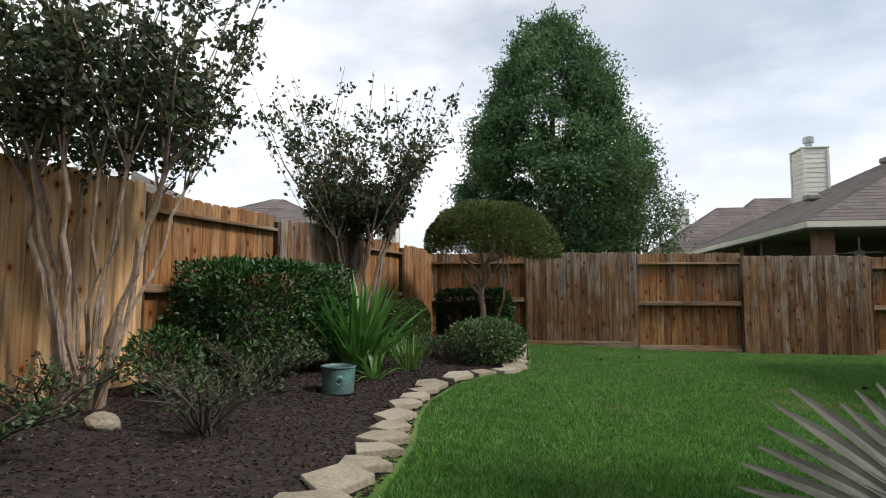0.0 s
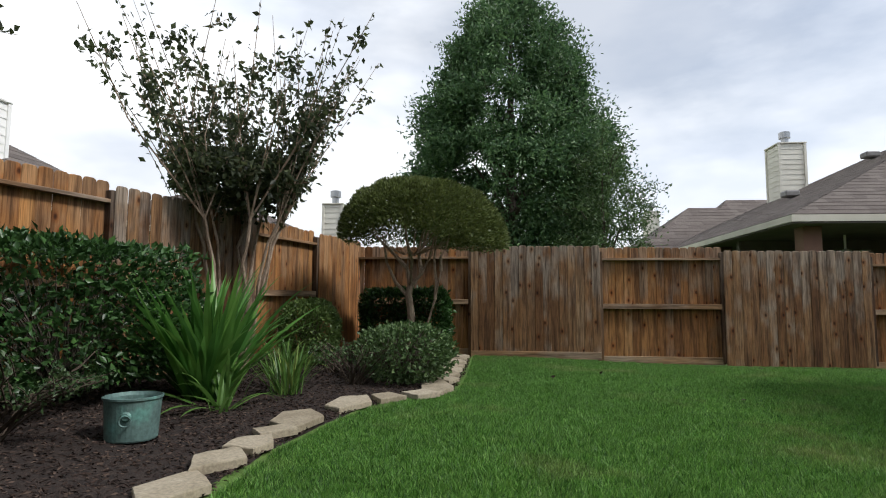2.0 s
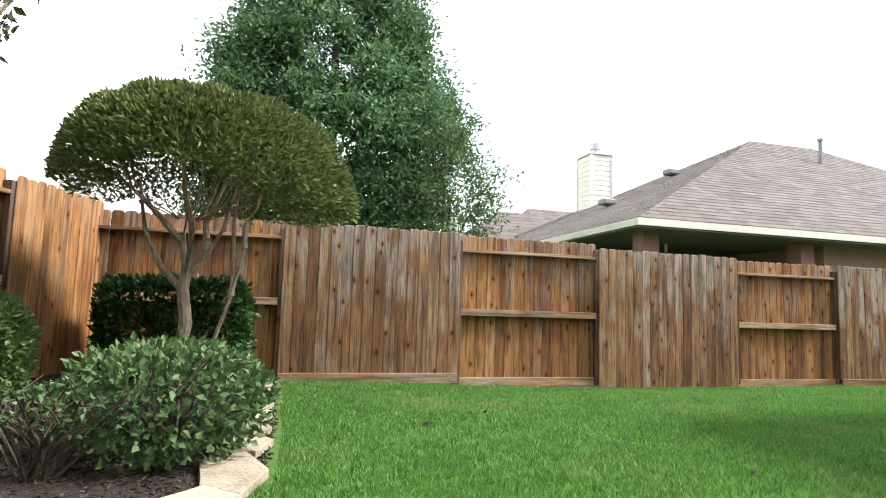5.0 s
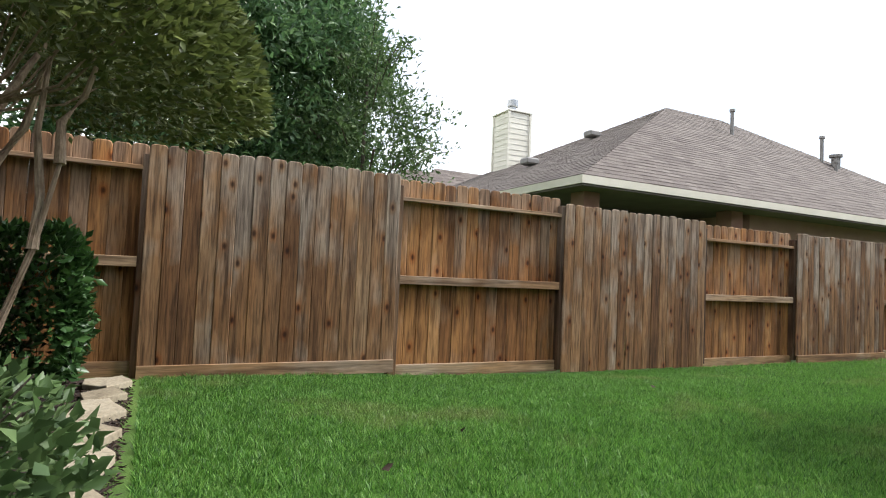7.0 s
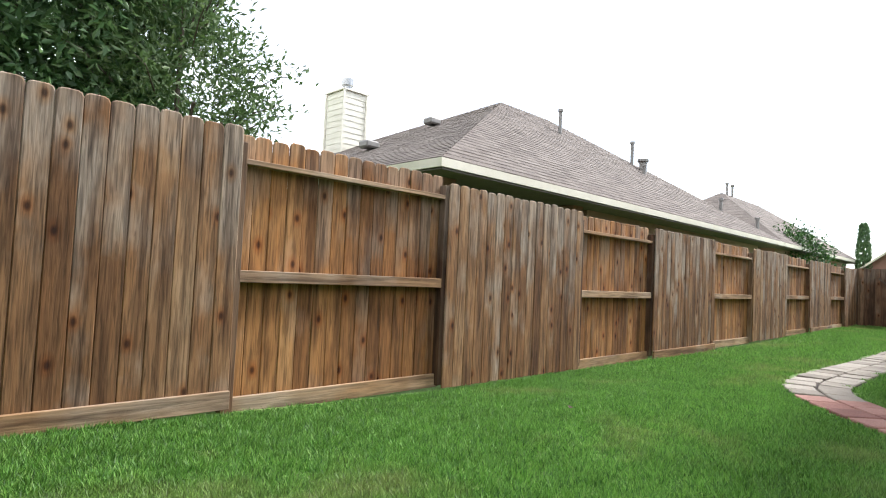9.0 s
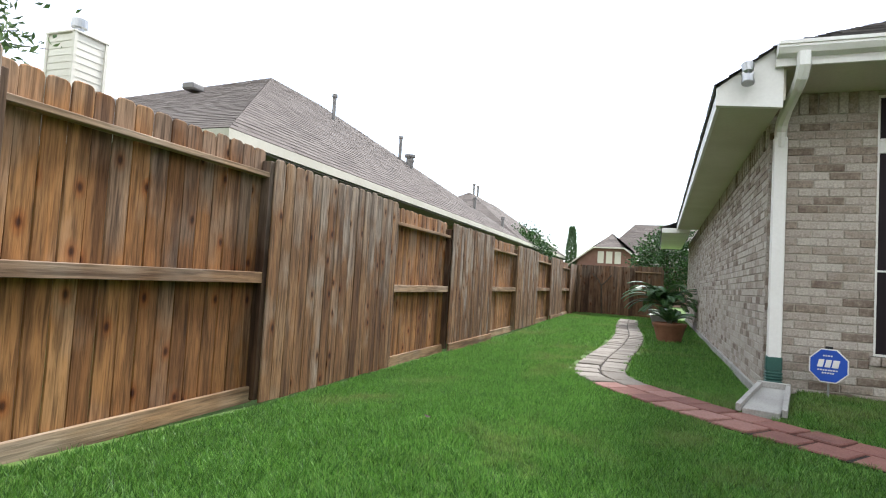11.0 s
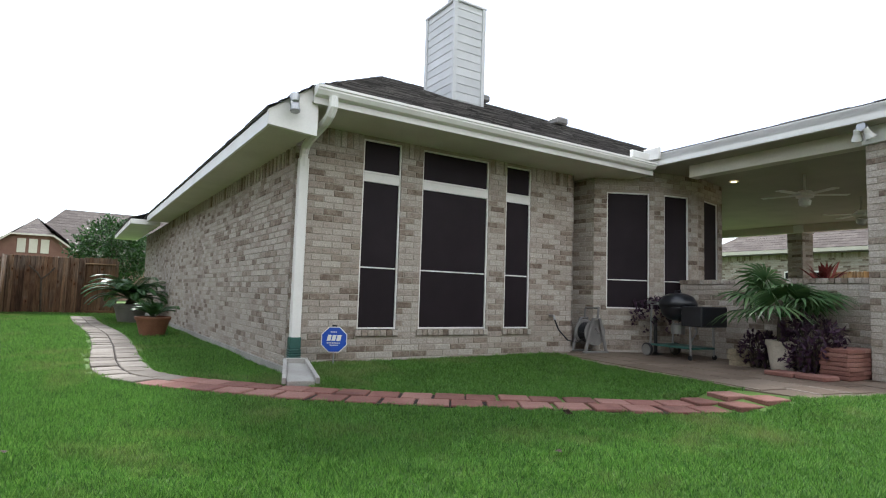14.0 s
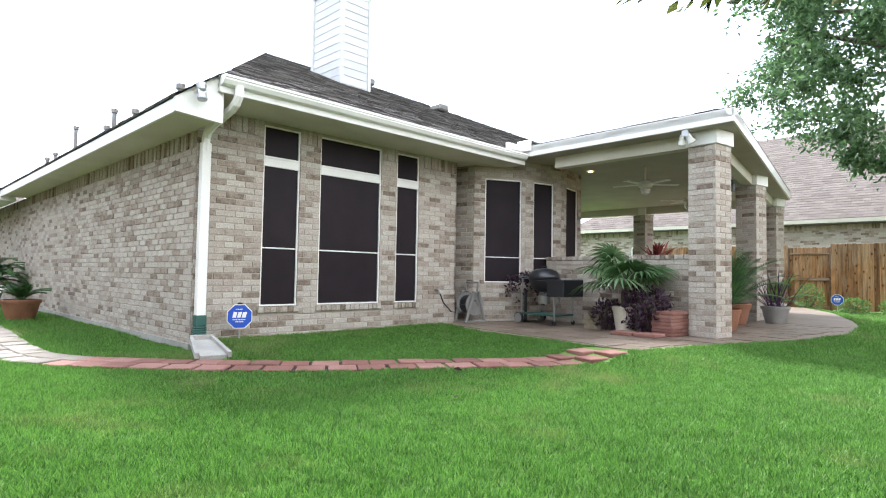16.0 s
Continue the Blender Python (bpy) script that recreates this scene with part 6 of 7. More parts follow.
# patio flags
rf = random.Random(14)
FLAG = {}
ang = -9.6
pm = pose(2.76, 1.95, 0, 0, 0, ang)
nflag = 0
for j in range(-26, 8):
    x = -2.4 + (0.2 if j % 2 else 0)
    while x < 5.5:
        w = rf.choice((0.4, 0.55, 0.7))
        c = pm @ Vector((x + w / 2, j * 0.4 + 0.2, 0))
        ok = all(inside(*(pm @ Vector((x + u, j * 0.4 + v, 0)))[:2], PATIO) for u in (0.02, w - 0.02) for v in (0.02, 0.38))
        if ok:
            if nflag < 290 and c.y > -2.5:
                if w not in FLAG:
                    bm = box(0, 0, -0.03, w - 0.012, 0.388, 0.0, 0.005)
                    me = bpy.data.meshes.new("flag")
                    bm.to_mesh(me)
                    bm.free()
                    FLAG[w] = me
                o = obj("flag", FLAG[w], "patio_stone", patio)
                o.matrix_basis = pm @ pose(x, j * 0.4, PZ + rf.uniform(-0.002, 0.002))
                nflag += 1
        x += w


# ---- things by the house ----
def splash_block(x, y, z, rz):
    t = thing("splash_block", x, y, z, rz, "grey concrete splash block under the downspout", "splash block")
    t.matrix_basis = pose(x, y, z, 0, 0, rz) @ pose(0, 0, 0, 0, 4.5, 0)
    bm = bmesh.new()
    add_box(bm, -0.02, -0.14, -0.03, 0.92, 0.14, 0.03, 0.006)
    for s in (-1, 1):
        q = [(0.0, 0.10), (0.92, 0.15), (0.92, 0.19), (0.0, 0.14)]
        lo = [bm.verts.new((a, s * b, 0.0)) for a, b in q]
        hi = [bm.verts.new((a, s * b, 0.075 if a < 0.1 else 0.06)) for a, b in q]
        bm.faces.new(hi)
        bm.faces.new(lo)
        for i in range(4):
            j = (i + 1) % 4
            bm.faces.new((lo[i], lo[j], hi[j], hi[i]))
    add_box(bm, -0.03, -0.14, 0.0, 0.01, 0.14, 0.085, 0.006)
    bmesh.ops.recalc_face_normals(bm, faces=bm.faces[:])
    part("trough", bm, "concrete", t)


splash_block(6.62, 7.93, 0.115, 165)


def yard_sign(x, y, z, rz, label, s=1.0):
    t = thing("yard_sign", x, y, z, rz, label, "sign")
    part("stake", box(-0.009, 0.004, -0.02, 0.009, 0.012, 0.36 * s, 0.002), "grey_metal", t)
    bm = bmesh.new()
    r = 0.165 * s
    oc = [(r * math.cos(math.radians(22.5 + 45 * i)), r * math.sin(math.radians(22.5 + 45 * i))) for i in range(8)]

    def plate(mat, name, k, y0, y1):
        b = bmesh.new()
        a = [b.verts.new((p * k, y0, 0.44 * s + q * k)) for p, q in oc]
        c = [b.verts.new((p * k, y1, 0.44 * s + q * k)) for p, q in oc]
        b.faces.new(a)
        b.faces.new(list(reversed(c)))
        for i in range(8):
            j = (i + 1) % 8
            b.faces.new((a[j], a[i], c[i], c[j]))
        bmesh.ops.recalc_face_normals(b, faces=b.faces[:])
        part(name, b, mat, t)

    plate("white_trim", "border", 1.0, -0.002, 0.006)
    plate("sign_blue", "plate", 0.93, -0.006, -0.001)
    bm.free()
    # plain white mark: three heavy shapes and two rows of bars
    bm = bmesh.new()
    for u, w in ((-0.06, 0.035), (-0.003, 0.035), (0.055, 0.04)):
        sh = bmesh.new()
        add_box(sh, (u - w * 0.62) * s, -0.010, 0.425 * s, (u + w * 0.62) * s, -0.0065, 0.495 * s, 0.001)
        for v in sh.verts:
            v.co.x += (v.co.z - 0.46 * s) * 0.22
        me = bpy.data.meshes.new("t")
        sh.to_mesh(me)
        sh.free()
        bm.from_mesh(me)
        bpy.data.meshes.remove(me)
    part("mark", bm, "white_trim", t, "plain white mark")
    bm = bmesh.new()
    for zz, u0, u1 in ((0.40, -0.085, 0.09), (0.374, -0.05, 0.055), (0.53, -0.045, 0.045)):
        n = int((u1 - u0) / 0.02)
        for i in range(n):
            add_box(bm, (u0 + i * 0.02) * s, -0.009, (zz - 0.006) * s, (u0 + i * 0.02 + 0.014) * s, -0.0065, (zz + 0.006) * s)
    part("small_print", bm, "white_trim", t, "rows of unreadable white print")
    bm = box(-0.03 * s, -0.002, 0.59 * s, 0.03 * s, 0.03, 0.615 * s, 0.004)
    part("solar_lamp", bm, "black_metal", t)
    return t


yard_sign(6.48, 7.52, -0.02, -110, "blue octagonal sign on a metal stake by the wall", 1.0)
yard_sign(3.15, -8.9, 0.02, 180, "small blue octagonal sign on a stake in the flower bed", 1.0)


def pot(name, x, y, z, r, h, material, label, plant=None, rim=0.03, group="", sides=28):
    t = thing(name, x, y, z, 0, label, "plant pot", group)
    prof = [(r * 0.68, 0.0), (r * 0.72, h * 0.1), (r * 0.9, h * 0.7), (r * 0.94, h * 0.82), (r, h * 0.83), (r * 1.02, h * 0.97), (r * 0.98, h), (r * 0.88, h), (r * 0.86, h * 0.85)]
    part("body", lathe(prof, sides), material, t, smooth=False)
    part("soil", lathe([(r * 0.85, h * 0.8), (r * 0.85, h * 0.86)], sides), "mulch", t)
    return t


def fan_palm(x, y, z, n, stalk, leaf, label, seed, material="leaf_palm", up=0.9):
    """A fan palm: arching stalks, each with a half circle of pointed fingers."""
    t = thing("fan_palm", x, y, z, 0, label, "palm")
    rr = random.Random(seed)
    part("trunk", tube([(0, 0, -0.05), (0.01, 0, 0.2), (0, 0.01, 0.34)], [0.07, 0.06, 0.045], 10), "bark_dark", t)
    for i in range(n):
        a = 2.4 * i + rr.uniform(-0.3, 0.3)
        el = rr.uniform(0.15, 1.25) * up
        ln = stalk * rr.uniform(0.7, 1.1)
        o = Vector((math.cos(a), math.sin(a), 0))
        p0 = Vector((0, 0, 0.32))
        p2 = p0 + o * math.cos(el) * ln + Vector((0, 0, math.sin(el) * ln))
        p1 = p0.lerp(p2, 0.5) + Vector((0, 0, 0.06))
        st = part("frond", tube([p0, p1, p2], [0.012, 0.009, 0.007], 5), material, t)
        V, F = [], []
        d = (p2 - p1).normalized()
        s = d.cross(Vector((0, 0, 1))).normalized()
        nn = s.cross(d)
        m = 20
        for k in range(m):
            th = math.radians(-125 + 250 * k / (m - 1))
            fd = (d * math.cos(th) + s * math.sin(th)).normalized()
            fs = (s * math.cos(th) - d * math.sin(th)).normalized()
            L = leaf * (0.72 + 0.28 * math.cos(th * 0.7)) * rr.uniform(0.92, 1.05)
            k0 = len(V)
            for q, w in ((0.0, 0.004), (0.45, 0.022), (0.75, 0.014), (1.0, 0.001)):
                c = p2 + fd * L * q + Vector((0, 0, -0.5 * L * q * q)) + nn * 0.02 * q
                V += [c - fs * w + nn * 0.003, c + fs * w]
            for g in range(3):
                F.append((k0 + 2 * g, k0 + 2 * g + 1, k0 + 2 * g + 3, k0 + 2 * g + 2))
        obj("fan", mesh_of("fan", V, F), material, st)
    return t


M["leaf_fan"] = surface("leaf_fan", [(0.1, (0.05, 0.11, 0.045)), (0.55, (0.11, 0.21, 0.085)), (0.95, (0.20, 0.31, 0.13))], 2.0, 0.4, 0, 5, spread=0.5, by="island", translucent=0.3)


def feather_palm(name, x, y, z, n, length, label, seed, material="leaf_palm", rise=0.7, wid=0.2, leaflet=0.012, pairs=34, trunk=0.15, trunk_r=0.1, droop=1.1, clear=None):
    """A palm or sago with arching feather fronds."""
    t = thing(name, x, y, z, 0, label, "palm")
    rr = random.Random(seed)
    part("trunk", lathe([(trunk_r * 0.9, -0.03), (trunk_r, trunk * 0.4), (trunk_r * 0.8, trunk), (trunk_r * 0.3, trunk + 0.05)], 12), "bark_dark", t)
    for i in range(n):
        a = 2.399 * i + rr.uniform(-0.2, 0.2)
        if clear and clear[0] < math.degrees(a) % 360 + (360 if math.degrees(a) % 360 < clear[1] - 360 else 0) < clear[1]:
            continue
        el = rise * rr.uniform(0.35, 1.5)
        L = length * rr.uniform(0.8, 1.1)
        o = Vector((math.cos(a), math.sin(a), 0))
        p = Vector((0, 0, trunk)) + o * 0.03
        pts, dirs = [p.copy()], []
        steps = 10
        for s in range(steps):
            th = el - droop * (s / steps) ** 1.3
            dv = o * math.cos(th) + Vector((0, 0, math.sin(th)))
            p = p + dv * L / steps
            p.z = max(p.z, 0.03)
            pts.append(p.copy())
            dirs.append(dv)
        fr = part("frond", tube(pts, [0.008 * (1 - 0.8 * s / steps) + 0.001 for s in range(steps + 1)], 4), material, t)
        V, F = [], []
        side = Vector((-math.sin(a), math.cos(a), 0))
        for k in range(pairs):
            f = 0.12 + 0.88 * k / pairs
            j = min(int(f * steps), steps - 1)
            c = pts[j].lerp(pts[j + 1], f * steps - j)
            ll = wid * math.sin(math.pi * min(1, 0.15 + 0.85 * f)) ** 0.6 + 0.02
            up = side.cross(dirs[j]) * -1
            for sg in (-1, 1):
                e = c + side * sg * ll * 0.85 + dirs[j] * ll * 0.5 + up * 0.15 * ll - Vector((0, 0, 0.12 * ll))
                w = dirs[j] * leaflet
                k0 = len(V)
                mid = c.lerp(e, 0.5) + up * 0.02
                V += [c - w * 0.6, c + w * 0.6, mid + w, mid - w, e]
                F += [(k0, k0 + 1, k0 + 2, k0 + 3), (k0 + 3, k0 + 2, k0 + 4)]
        obj("plume", mesh_of("plume", V, F), material, fr)["kind"] = "stuff"
    return t


# bucket in the bed
bk = thing("planter_bucket", -2.2, 5.35, bed_z(-2.2, 5.35), 0, "weathered blue-green metal bucket on the mulch", "bucket")
part("body", lathe([(0.155, 0.0), (0.16, 0.01), (0.168, 0.14), (0.176, 0.262), (0.186, 0.268), (0.186, 0.282), (0.178, 0.284), (0.168, 0.26), (0.155, 0.06), (0.0, 0.06)], 32, cap=False), "patina", bk, smooth=False)
for a in (-70, 110):
    bm = bmesh.new()
    add_lathe(bm, [(0.03, -0.012), (0.034, 0.0), (0.022, 0.012)], 12, pose(0.172 * math.cos(radians(a)), 0.172 * math.sin(radians(a)), 0.17, 90, 0, a + 90))
    pts = [Vector((0.188 * math.cos(radians(a)), 0.188 * math.sin(radians(a)), 0.155)) + Vector((-math.sin(radians(a)) * 0.035 * math.cos(q), math.cos(radians(a)) * 0.035 * math.cos(q), 0.035 * math.sin(q) - 0.01)) for q in [i * math.pi / 6 for i in range(13)]]
    add_tube(bm, pts, 0.006, 6)
    part("ring_handle", bm, "patina", bk, "ring handle on a round boss")
bm = bmesh.new()
bmesh.ops.create_icosphere(bm, subdivisions=3, radius=0.5)
for v in bm.verts:
    k = 1 + 0.28 * noise.noise(v.co * 2.3) + 0.1 * noise.noise(v.co * 6)
    v.co = Vector((v.co.x * 0.24 * k, v.co.y * 0.17 * k, max(-0.02, v.co.z * 0.15 * k + 0.04)))
rk = part("garden_rock", bm, "flagstone", None)
rk.matrix_basis = pose(-3.2, 3.22, bed_z(-3.2, 3.22), 0, 0, 20)
tagged(rk, "pale rounded rock lying in the mulch bed", "rock")

# pots along the side wall
pot("plant_pot", 12.95, 8.75, 0.0, 0.33, 0.38, "terracotta", "terracotta pot with a young sago by the side wall")
feather_palm("young_sago", 12.95, 8.75, 0.33, 12, 0.5, "young green sago growing in a terracotta pot", 91, "leaf_palm", 0.8, 0.13, 0.01, 24, 0.05, 0.06)
pot("plant_pot", 17.4, 8.8, 0.0, 0.42, 0.5, "plastic_grey", "dark grey pot with a large sago palm")
feather_palm("sago_palm", 17.4, 8.8, 0.45, 40, 1.3, "large dark green sago palm with arching fronds", 92, "leaf_palm", 0.75, 0.19, 0.014, 44, 0.15, 0.14, 1.7)
# the dry fan palm beside the start of the walk
dp = thing("dry_fan_palm", 0.44, -0.22, 0.0, 0, "grey-brown dry fan palm with pale pointed fingers", "palm")
part("trunk", lathe([(0.07, -0.03), (0.075, 0.1), (0.06, 0.3), (0.03, 0.4)], 12), "bark_dark", dp)
rd = random.Random(93)
for hx, hy, hz, ox, oy, oz in ((-0.35, 0.19, 0.883, -0.88, 0.30, 0.30), (0.08, -0.2, 0.8, 0.3, -0.9, 0.4)):
    hub, way = Vector((hx, hy, hz)), Vector((ox, oy, oz)).normalized()
    stalk = part("stalk", tube([(0, 0, 0.36), tuple(hub * 0.55 + Vector((0, 0, 0.28))), tuple(hub)], [0.014, 0.01, 0.008], 6), "leaf_sago", dp)
    cross = way.cross(Vector((0, 0, 1))).normalized()
    nn = cross.cross(way)
    for k in range(25):
        th = radians(-84 + 5.6 * k)
        tilt = (cross * 0.35 + nn * 0.94).normalized()
        fd = (way * math.cos(th) + tilt * math.sin(th)).normalized()
        fs = (tilt * math.cos(th) - way * math.sin(th)).normalized()
        L = 0.2 * (0.8 + 0.2 * math.cos(th)) * rd.uniform(0.88, 1.08)
        V, Fc = [], []
        for q, w in ((0.0, 0.003), (0.4, 0.0075), (0.75, 0.006), (0.9, 0.003), (1.0, 0.001)):
            c = hub + fd * L * q - Vector((0, 0, 0.1 * L * q * q))
            V += [tuple(c - fs * w), tuple(c + nn * 0.0 + cross * 0.004 * (1 - q)), tuple(c + fs * w)]
        for g in range(4):
            for s in (0, 1):
                Fc.append((3 * g + s, 3 * g + s + 1, 3 * g + s + 4, 3 * g + s + 3))
        obj("finger", mesh_of("finger", V, Fc), "leaf_sago", stalk)


# patio: fan palm in a pale pot, purple plant, brick stack, boxes
pot("plant_pot", 3.9, 2.38, PZ, 0.2, 0.4, "plaster_pot", "pale cream pot holding a fan palm on the patio")
fan_palm(3.9, 2.38, PZ + 0.36, 15, 0.55, 0.56, "green fan palm with drooping fingers in a cream pot", 94, "leaf_fan", 0.95)
clipped_shrub("purple_plant", 3.55, 2.4, PZ, (0.36, 0.32, 0.72), 750, 0.085, "leaf_purple", "dark purple leafy plant beside the cream pot", "plant", 95, 2.2, 0, 0.04, 40, 0.35)
clipped_shrub("purple_plant", 4.25, 2.3, PZ, (0.24, 0.2, 0.5), 300, 0.08, "leaf_purple", "dark purple leafy plant beside the cream pot", "plant", 96, 2.2, 0, 0.04, 25, 0.35)
rb = random.Random(20)
k = 0
for lvl in range(7):
    for c in range(2):
        s = obj("loose_brick", paver(0.3, 0.34, "stack"), "paver_red", m=pose(3.2 + rb.uniform(-0.012, 0.012), 2.12 + c * 0.31, PZ + 0.052 * (lvl + 1), 0, 0, -9 + rb.uniform(-3, 3)))
        tagged(s, "red paver block in the stack beside the column", "paver", "stacked pavers")
for c in range(2):
    s = obj("loose_brick", paver(0.3, 0.34, "stack"), "paver_red", m=pose(3.3 + c * 0.36, 2.82, PZ + 0.052, 0, 0, -6))
    tagged(s, "red paver block lying on the patio", "paver", "stacked pavers")
for i in range(3):
    s = obj("loose_stone", stone_mesh(320 + i, 0.34, 0.24, 0.07), "flagstone", m=pose(4.55, 2.25, PZ + 0.075 * i, 0, 0, 25 * i))
    tagged(s, "flat stone in a small pile on the patio", "stone", "stone pile")
for x, y, r, h, mt, lb in ((2.95, 0.75, 0.24, 0.36, "terracotta", "terracotta pot on the patio behind the column"), (3.35, -0.9, 0.3, 0.4, "terracotta", "large terracotta pot under the porch edge"), (3.6, -4.6, 0.22, 0.3, "white_trim", "white pot at the end of the patio"), (2.9, -1.9, 0.26, 0.34, "plastic_grey", "grey-brown pot by the second column")):
    pot("plant_pot", x, y, PZ, r, h, mt, lb)
feather_palm("palm_plant", 2.95, 0.75, PZ + 0.32, 16, 1.1, "green feathery palm in a terracotta pot", 97, "leaf_palm", 1.1, 0.2, 0.011, 26, 0.05, 0.04)
feather_palm("palm_plant", 3.35, -0.9, PZ + 0.36, 16, 1.2, "green feathery palm under the porch edge", 98, "leaf_palm", 1.15, 0.2, 0.011, 26, 0.05, 0.04)
feather_palm("palm_plant", 3.6, -4.6, PZ + 0.26, 14, 0.9, "light green palm in a white pot", 99, "leaf_iris", 0.9, 0.2, 0.012, 24, 0.05, 0.04)
blade_clump("dracaena", 2.9, -1.9, PZ + 0.3, 70, 1.0, 0.018, 1.2, "leaf_purple", "spiky dark red-green dracaena in a pot", 100, 0.25)
blade_clump("bromeliad", 3.7, 1.72, 1.37, 26, 0.3, 0.05, 1.1, "leaf_red", "red-leaved bromeliad on the half wall", 101, 0.5)
for i, (x, y, r, h) in enumerate(((3.0, -10.3, 0.45, 0.5), (2.0, -10.6, 0.4, 0.5), (0.9, -10.4, 0.5, 0.55), (4.2, -10.6, 0.4, 0.9))):
    clipped_shrub("border_plant", x, y, 0, (r, r, h), 900, 0.07, "leaf_iris" if i != 2 else "leaf_rose", "leafy green border plant in front of the golden fence", "plant", 110 + i, 2.2, 0, 0.03, 20, 0.4, "border plants")


def grill(x, y, z, rz):
    g = thing("kettle_grill", x, y, z, rz, "black kettle barbecue grill on a wheeled grey cart", "grill")
    c = Matrix.Translation((-0.16, 0, 0))
    part("bowl", lathe([(0.02, 0.56), (0.14, 0.58), (0.23, 0.65), (0.275, 0.76), (0.285, 0.79)], 28, c), "black_metal", g, smooth=True)
    lid = part("lid", lathe([(0.292, 0.785), (0.28, 0.86), (0.23, 0.94), (0.14, 0.985), (0.02, 1.0)], 28, c), "black_metal", g, smooth=True)
    part("lid_handle", tube([(-0.22, 0, 0.985), (-0.21, 0, 1.035), (-0.11, 0, 1.035), (-0.1, 0, 0.985)], 0.012, 6), "black_metal", lid)
    part("ash_pot", lathe([(0.1, 0.36), (0.105, 0.5), (0.08, 0.53)], 16, c), "grey_metal", g)
    for s in (-1, 1):
        part("leg", tube([(-0.5, 0.24 * s, 0.05), (-0.47, 0.24 * s, 0.8), (-0.3, 0.26 * s, 0.82)], 0.016, 8), "grey_metal", g)
        part("leg", tube([(0.3, 0.24 * s, 0.05), (0.28, 0.24 * s, 0.8)], 0.016, 8), "grey_metal", g)
        w = part("wheel", lathe([(0.02, -0.03), (0.085, -0.03), (0.09, -0.02), (0.09, 0.02), (0.085, 0.03), (0.02, 0.03)], 22, pose(-0.5, 0.3 * s, 0.09, 90, 0, 0)), "plastic_grey", g)
        part("tyre", lathe([(0.082, -0.025), (0.1, -0.022), (0.1, 0.022), (0.082, 0.025)], 22, pose(-0.5, 0.3 * s, 0.1, 90, 0, 0), cap=False), "black_metal", w)
        part("caster", lathe([(0.035, -0.015), (0.04, 0), (0.035, 0.015)], 14, pose(0.3, 0.25 * s, 0.042, 90, 0, 0)), "black_metal", g)
    part("push_handle", tube([(-0.47, -0.24, 0.8), (-0.56, -0.24, 0.84), (-0.56, 0.24, 0.84), (-0.47, 0.24, 0.8)], 0.014, 8), "grey_metal", g)
    part("shelf", box(-0.5, -0.24, 0.16, 0.32, 0.24, 0.19, 0.006), "green_plastic", g, "green wire shelf")
    part("side_table", box(0.14, -0.27, 0.5, 0.52, 0.27, 0.8, 0.015), "black_metal", g, "black side bin")
    part("hose_pipe", tube([(0.05, 0.1, 0.55), (0.08, 0.14, 0.4), (0.0, 0.1, 0.25)], 0.012, 6), "grey_metal", g)
    return g


grill(5.42, 2.2, PZ, 172)


def hose_reel(x, y, z, rz):
    r = thing("hose_reel", x, y, z, rz, "grey plastic garden hose reel against the wall", "hose reel")
    for s in (-1, 1):
        part("side_frame", tube([(-0.2, 0.17 * s, 0.0), (-0.06, 0.17 * s, 0.55), (0.06, 0.17 * s, 0.55), (0.22, 0.17 * s, 0.0)], 0.028, 7), "plastic_grey", r)
        part("flange", lathe([(0.03, -0.012), (0.2, -0.012), (0.21, 0.0), (0.2, 0.012), (0.03, 0.012)], 26, pose(0, 0.13 * s, 0.32, 90, 0, 0)), "plastic_grey", r)
        part("foot", box(-0.24, 0.17 * s - 0.03, 0, 0.26, 0.17 * s + 0.03, 0.03, 0.008), "plastic_grey", r)
    bm = bmesh.new()
    for i in range(8):
        a = [(0.15 * math.cos(q), -0.105 + 0.03 * i, 0.32 + 0.15 * math.sin(q)) for q in [k * math.pi / 12 for k in range(25)]]
        add_tube(bm, a, 0.014, 6)
    part("coiled_hose", bm, "black_metal", r)
    part("handle", tube([(-0.02, -0.17, 0.55), (-0.04, -0.17, 0.72), (-0.04, 0.17, 0.72), (-0.02, 0.17, 0.55)], 0.02, 7), "plastic_grey", r)
    part("crank", tube([(0, 0.2, 0.32), (0, 0.25, 0.32), (0.1, 0.26, 0.4), (0.1, 0.32, 0.4)], 0.012, 6), "plastic_grey", r)
    return r


hose_reel(6.62, 3.02, PZ, 80)
hs = thing("garden_hose", 0, 0, 0, 0, "black hose running from the wall tap to the reel", "hose")
part("tap", tube([(6.8, 3.75, 0.72), (6.7, 3.75, 0.72), (6.68, 3.75, 0.66)], 0.02, 8), "grey_metal", hs)
part("hose", tube([(6.68, 3.75, 0.66), (6.66, 3.68, 0.5), (6.64, 3.5, 0.34), (6.62, 3.3, 0.3), (6.62, 3.15, 0.36)], 0.013, 8), "black_metal", hs)


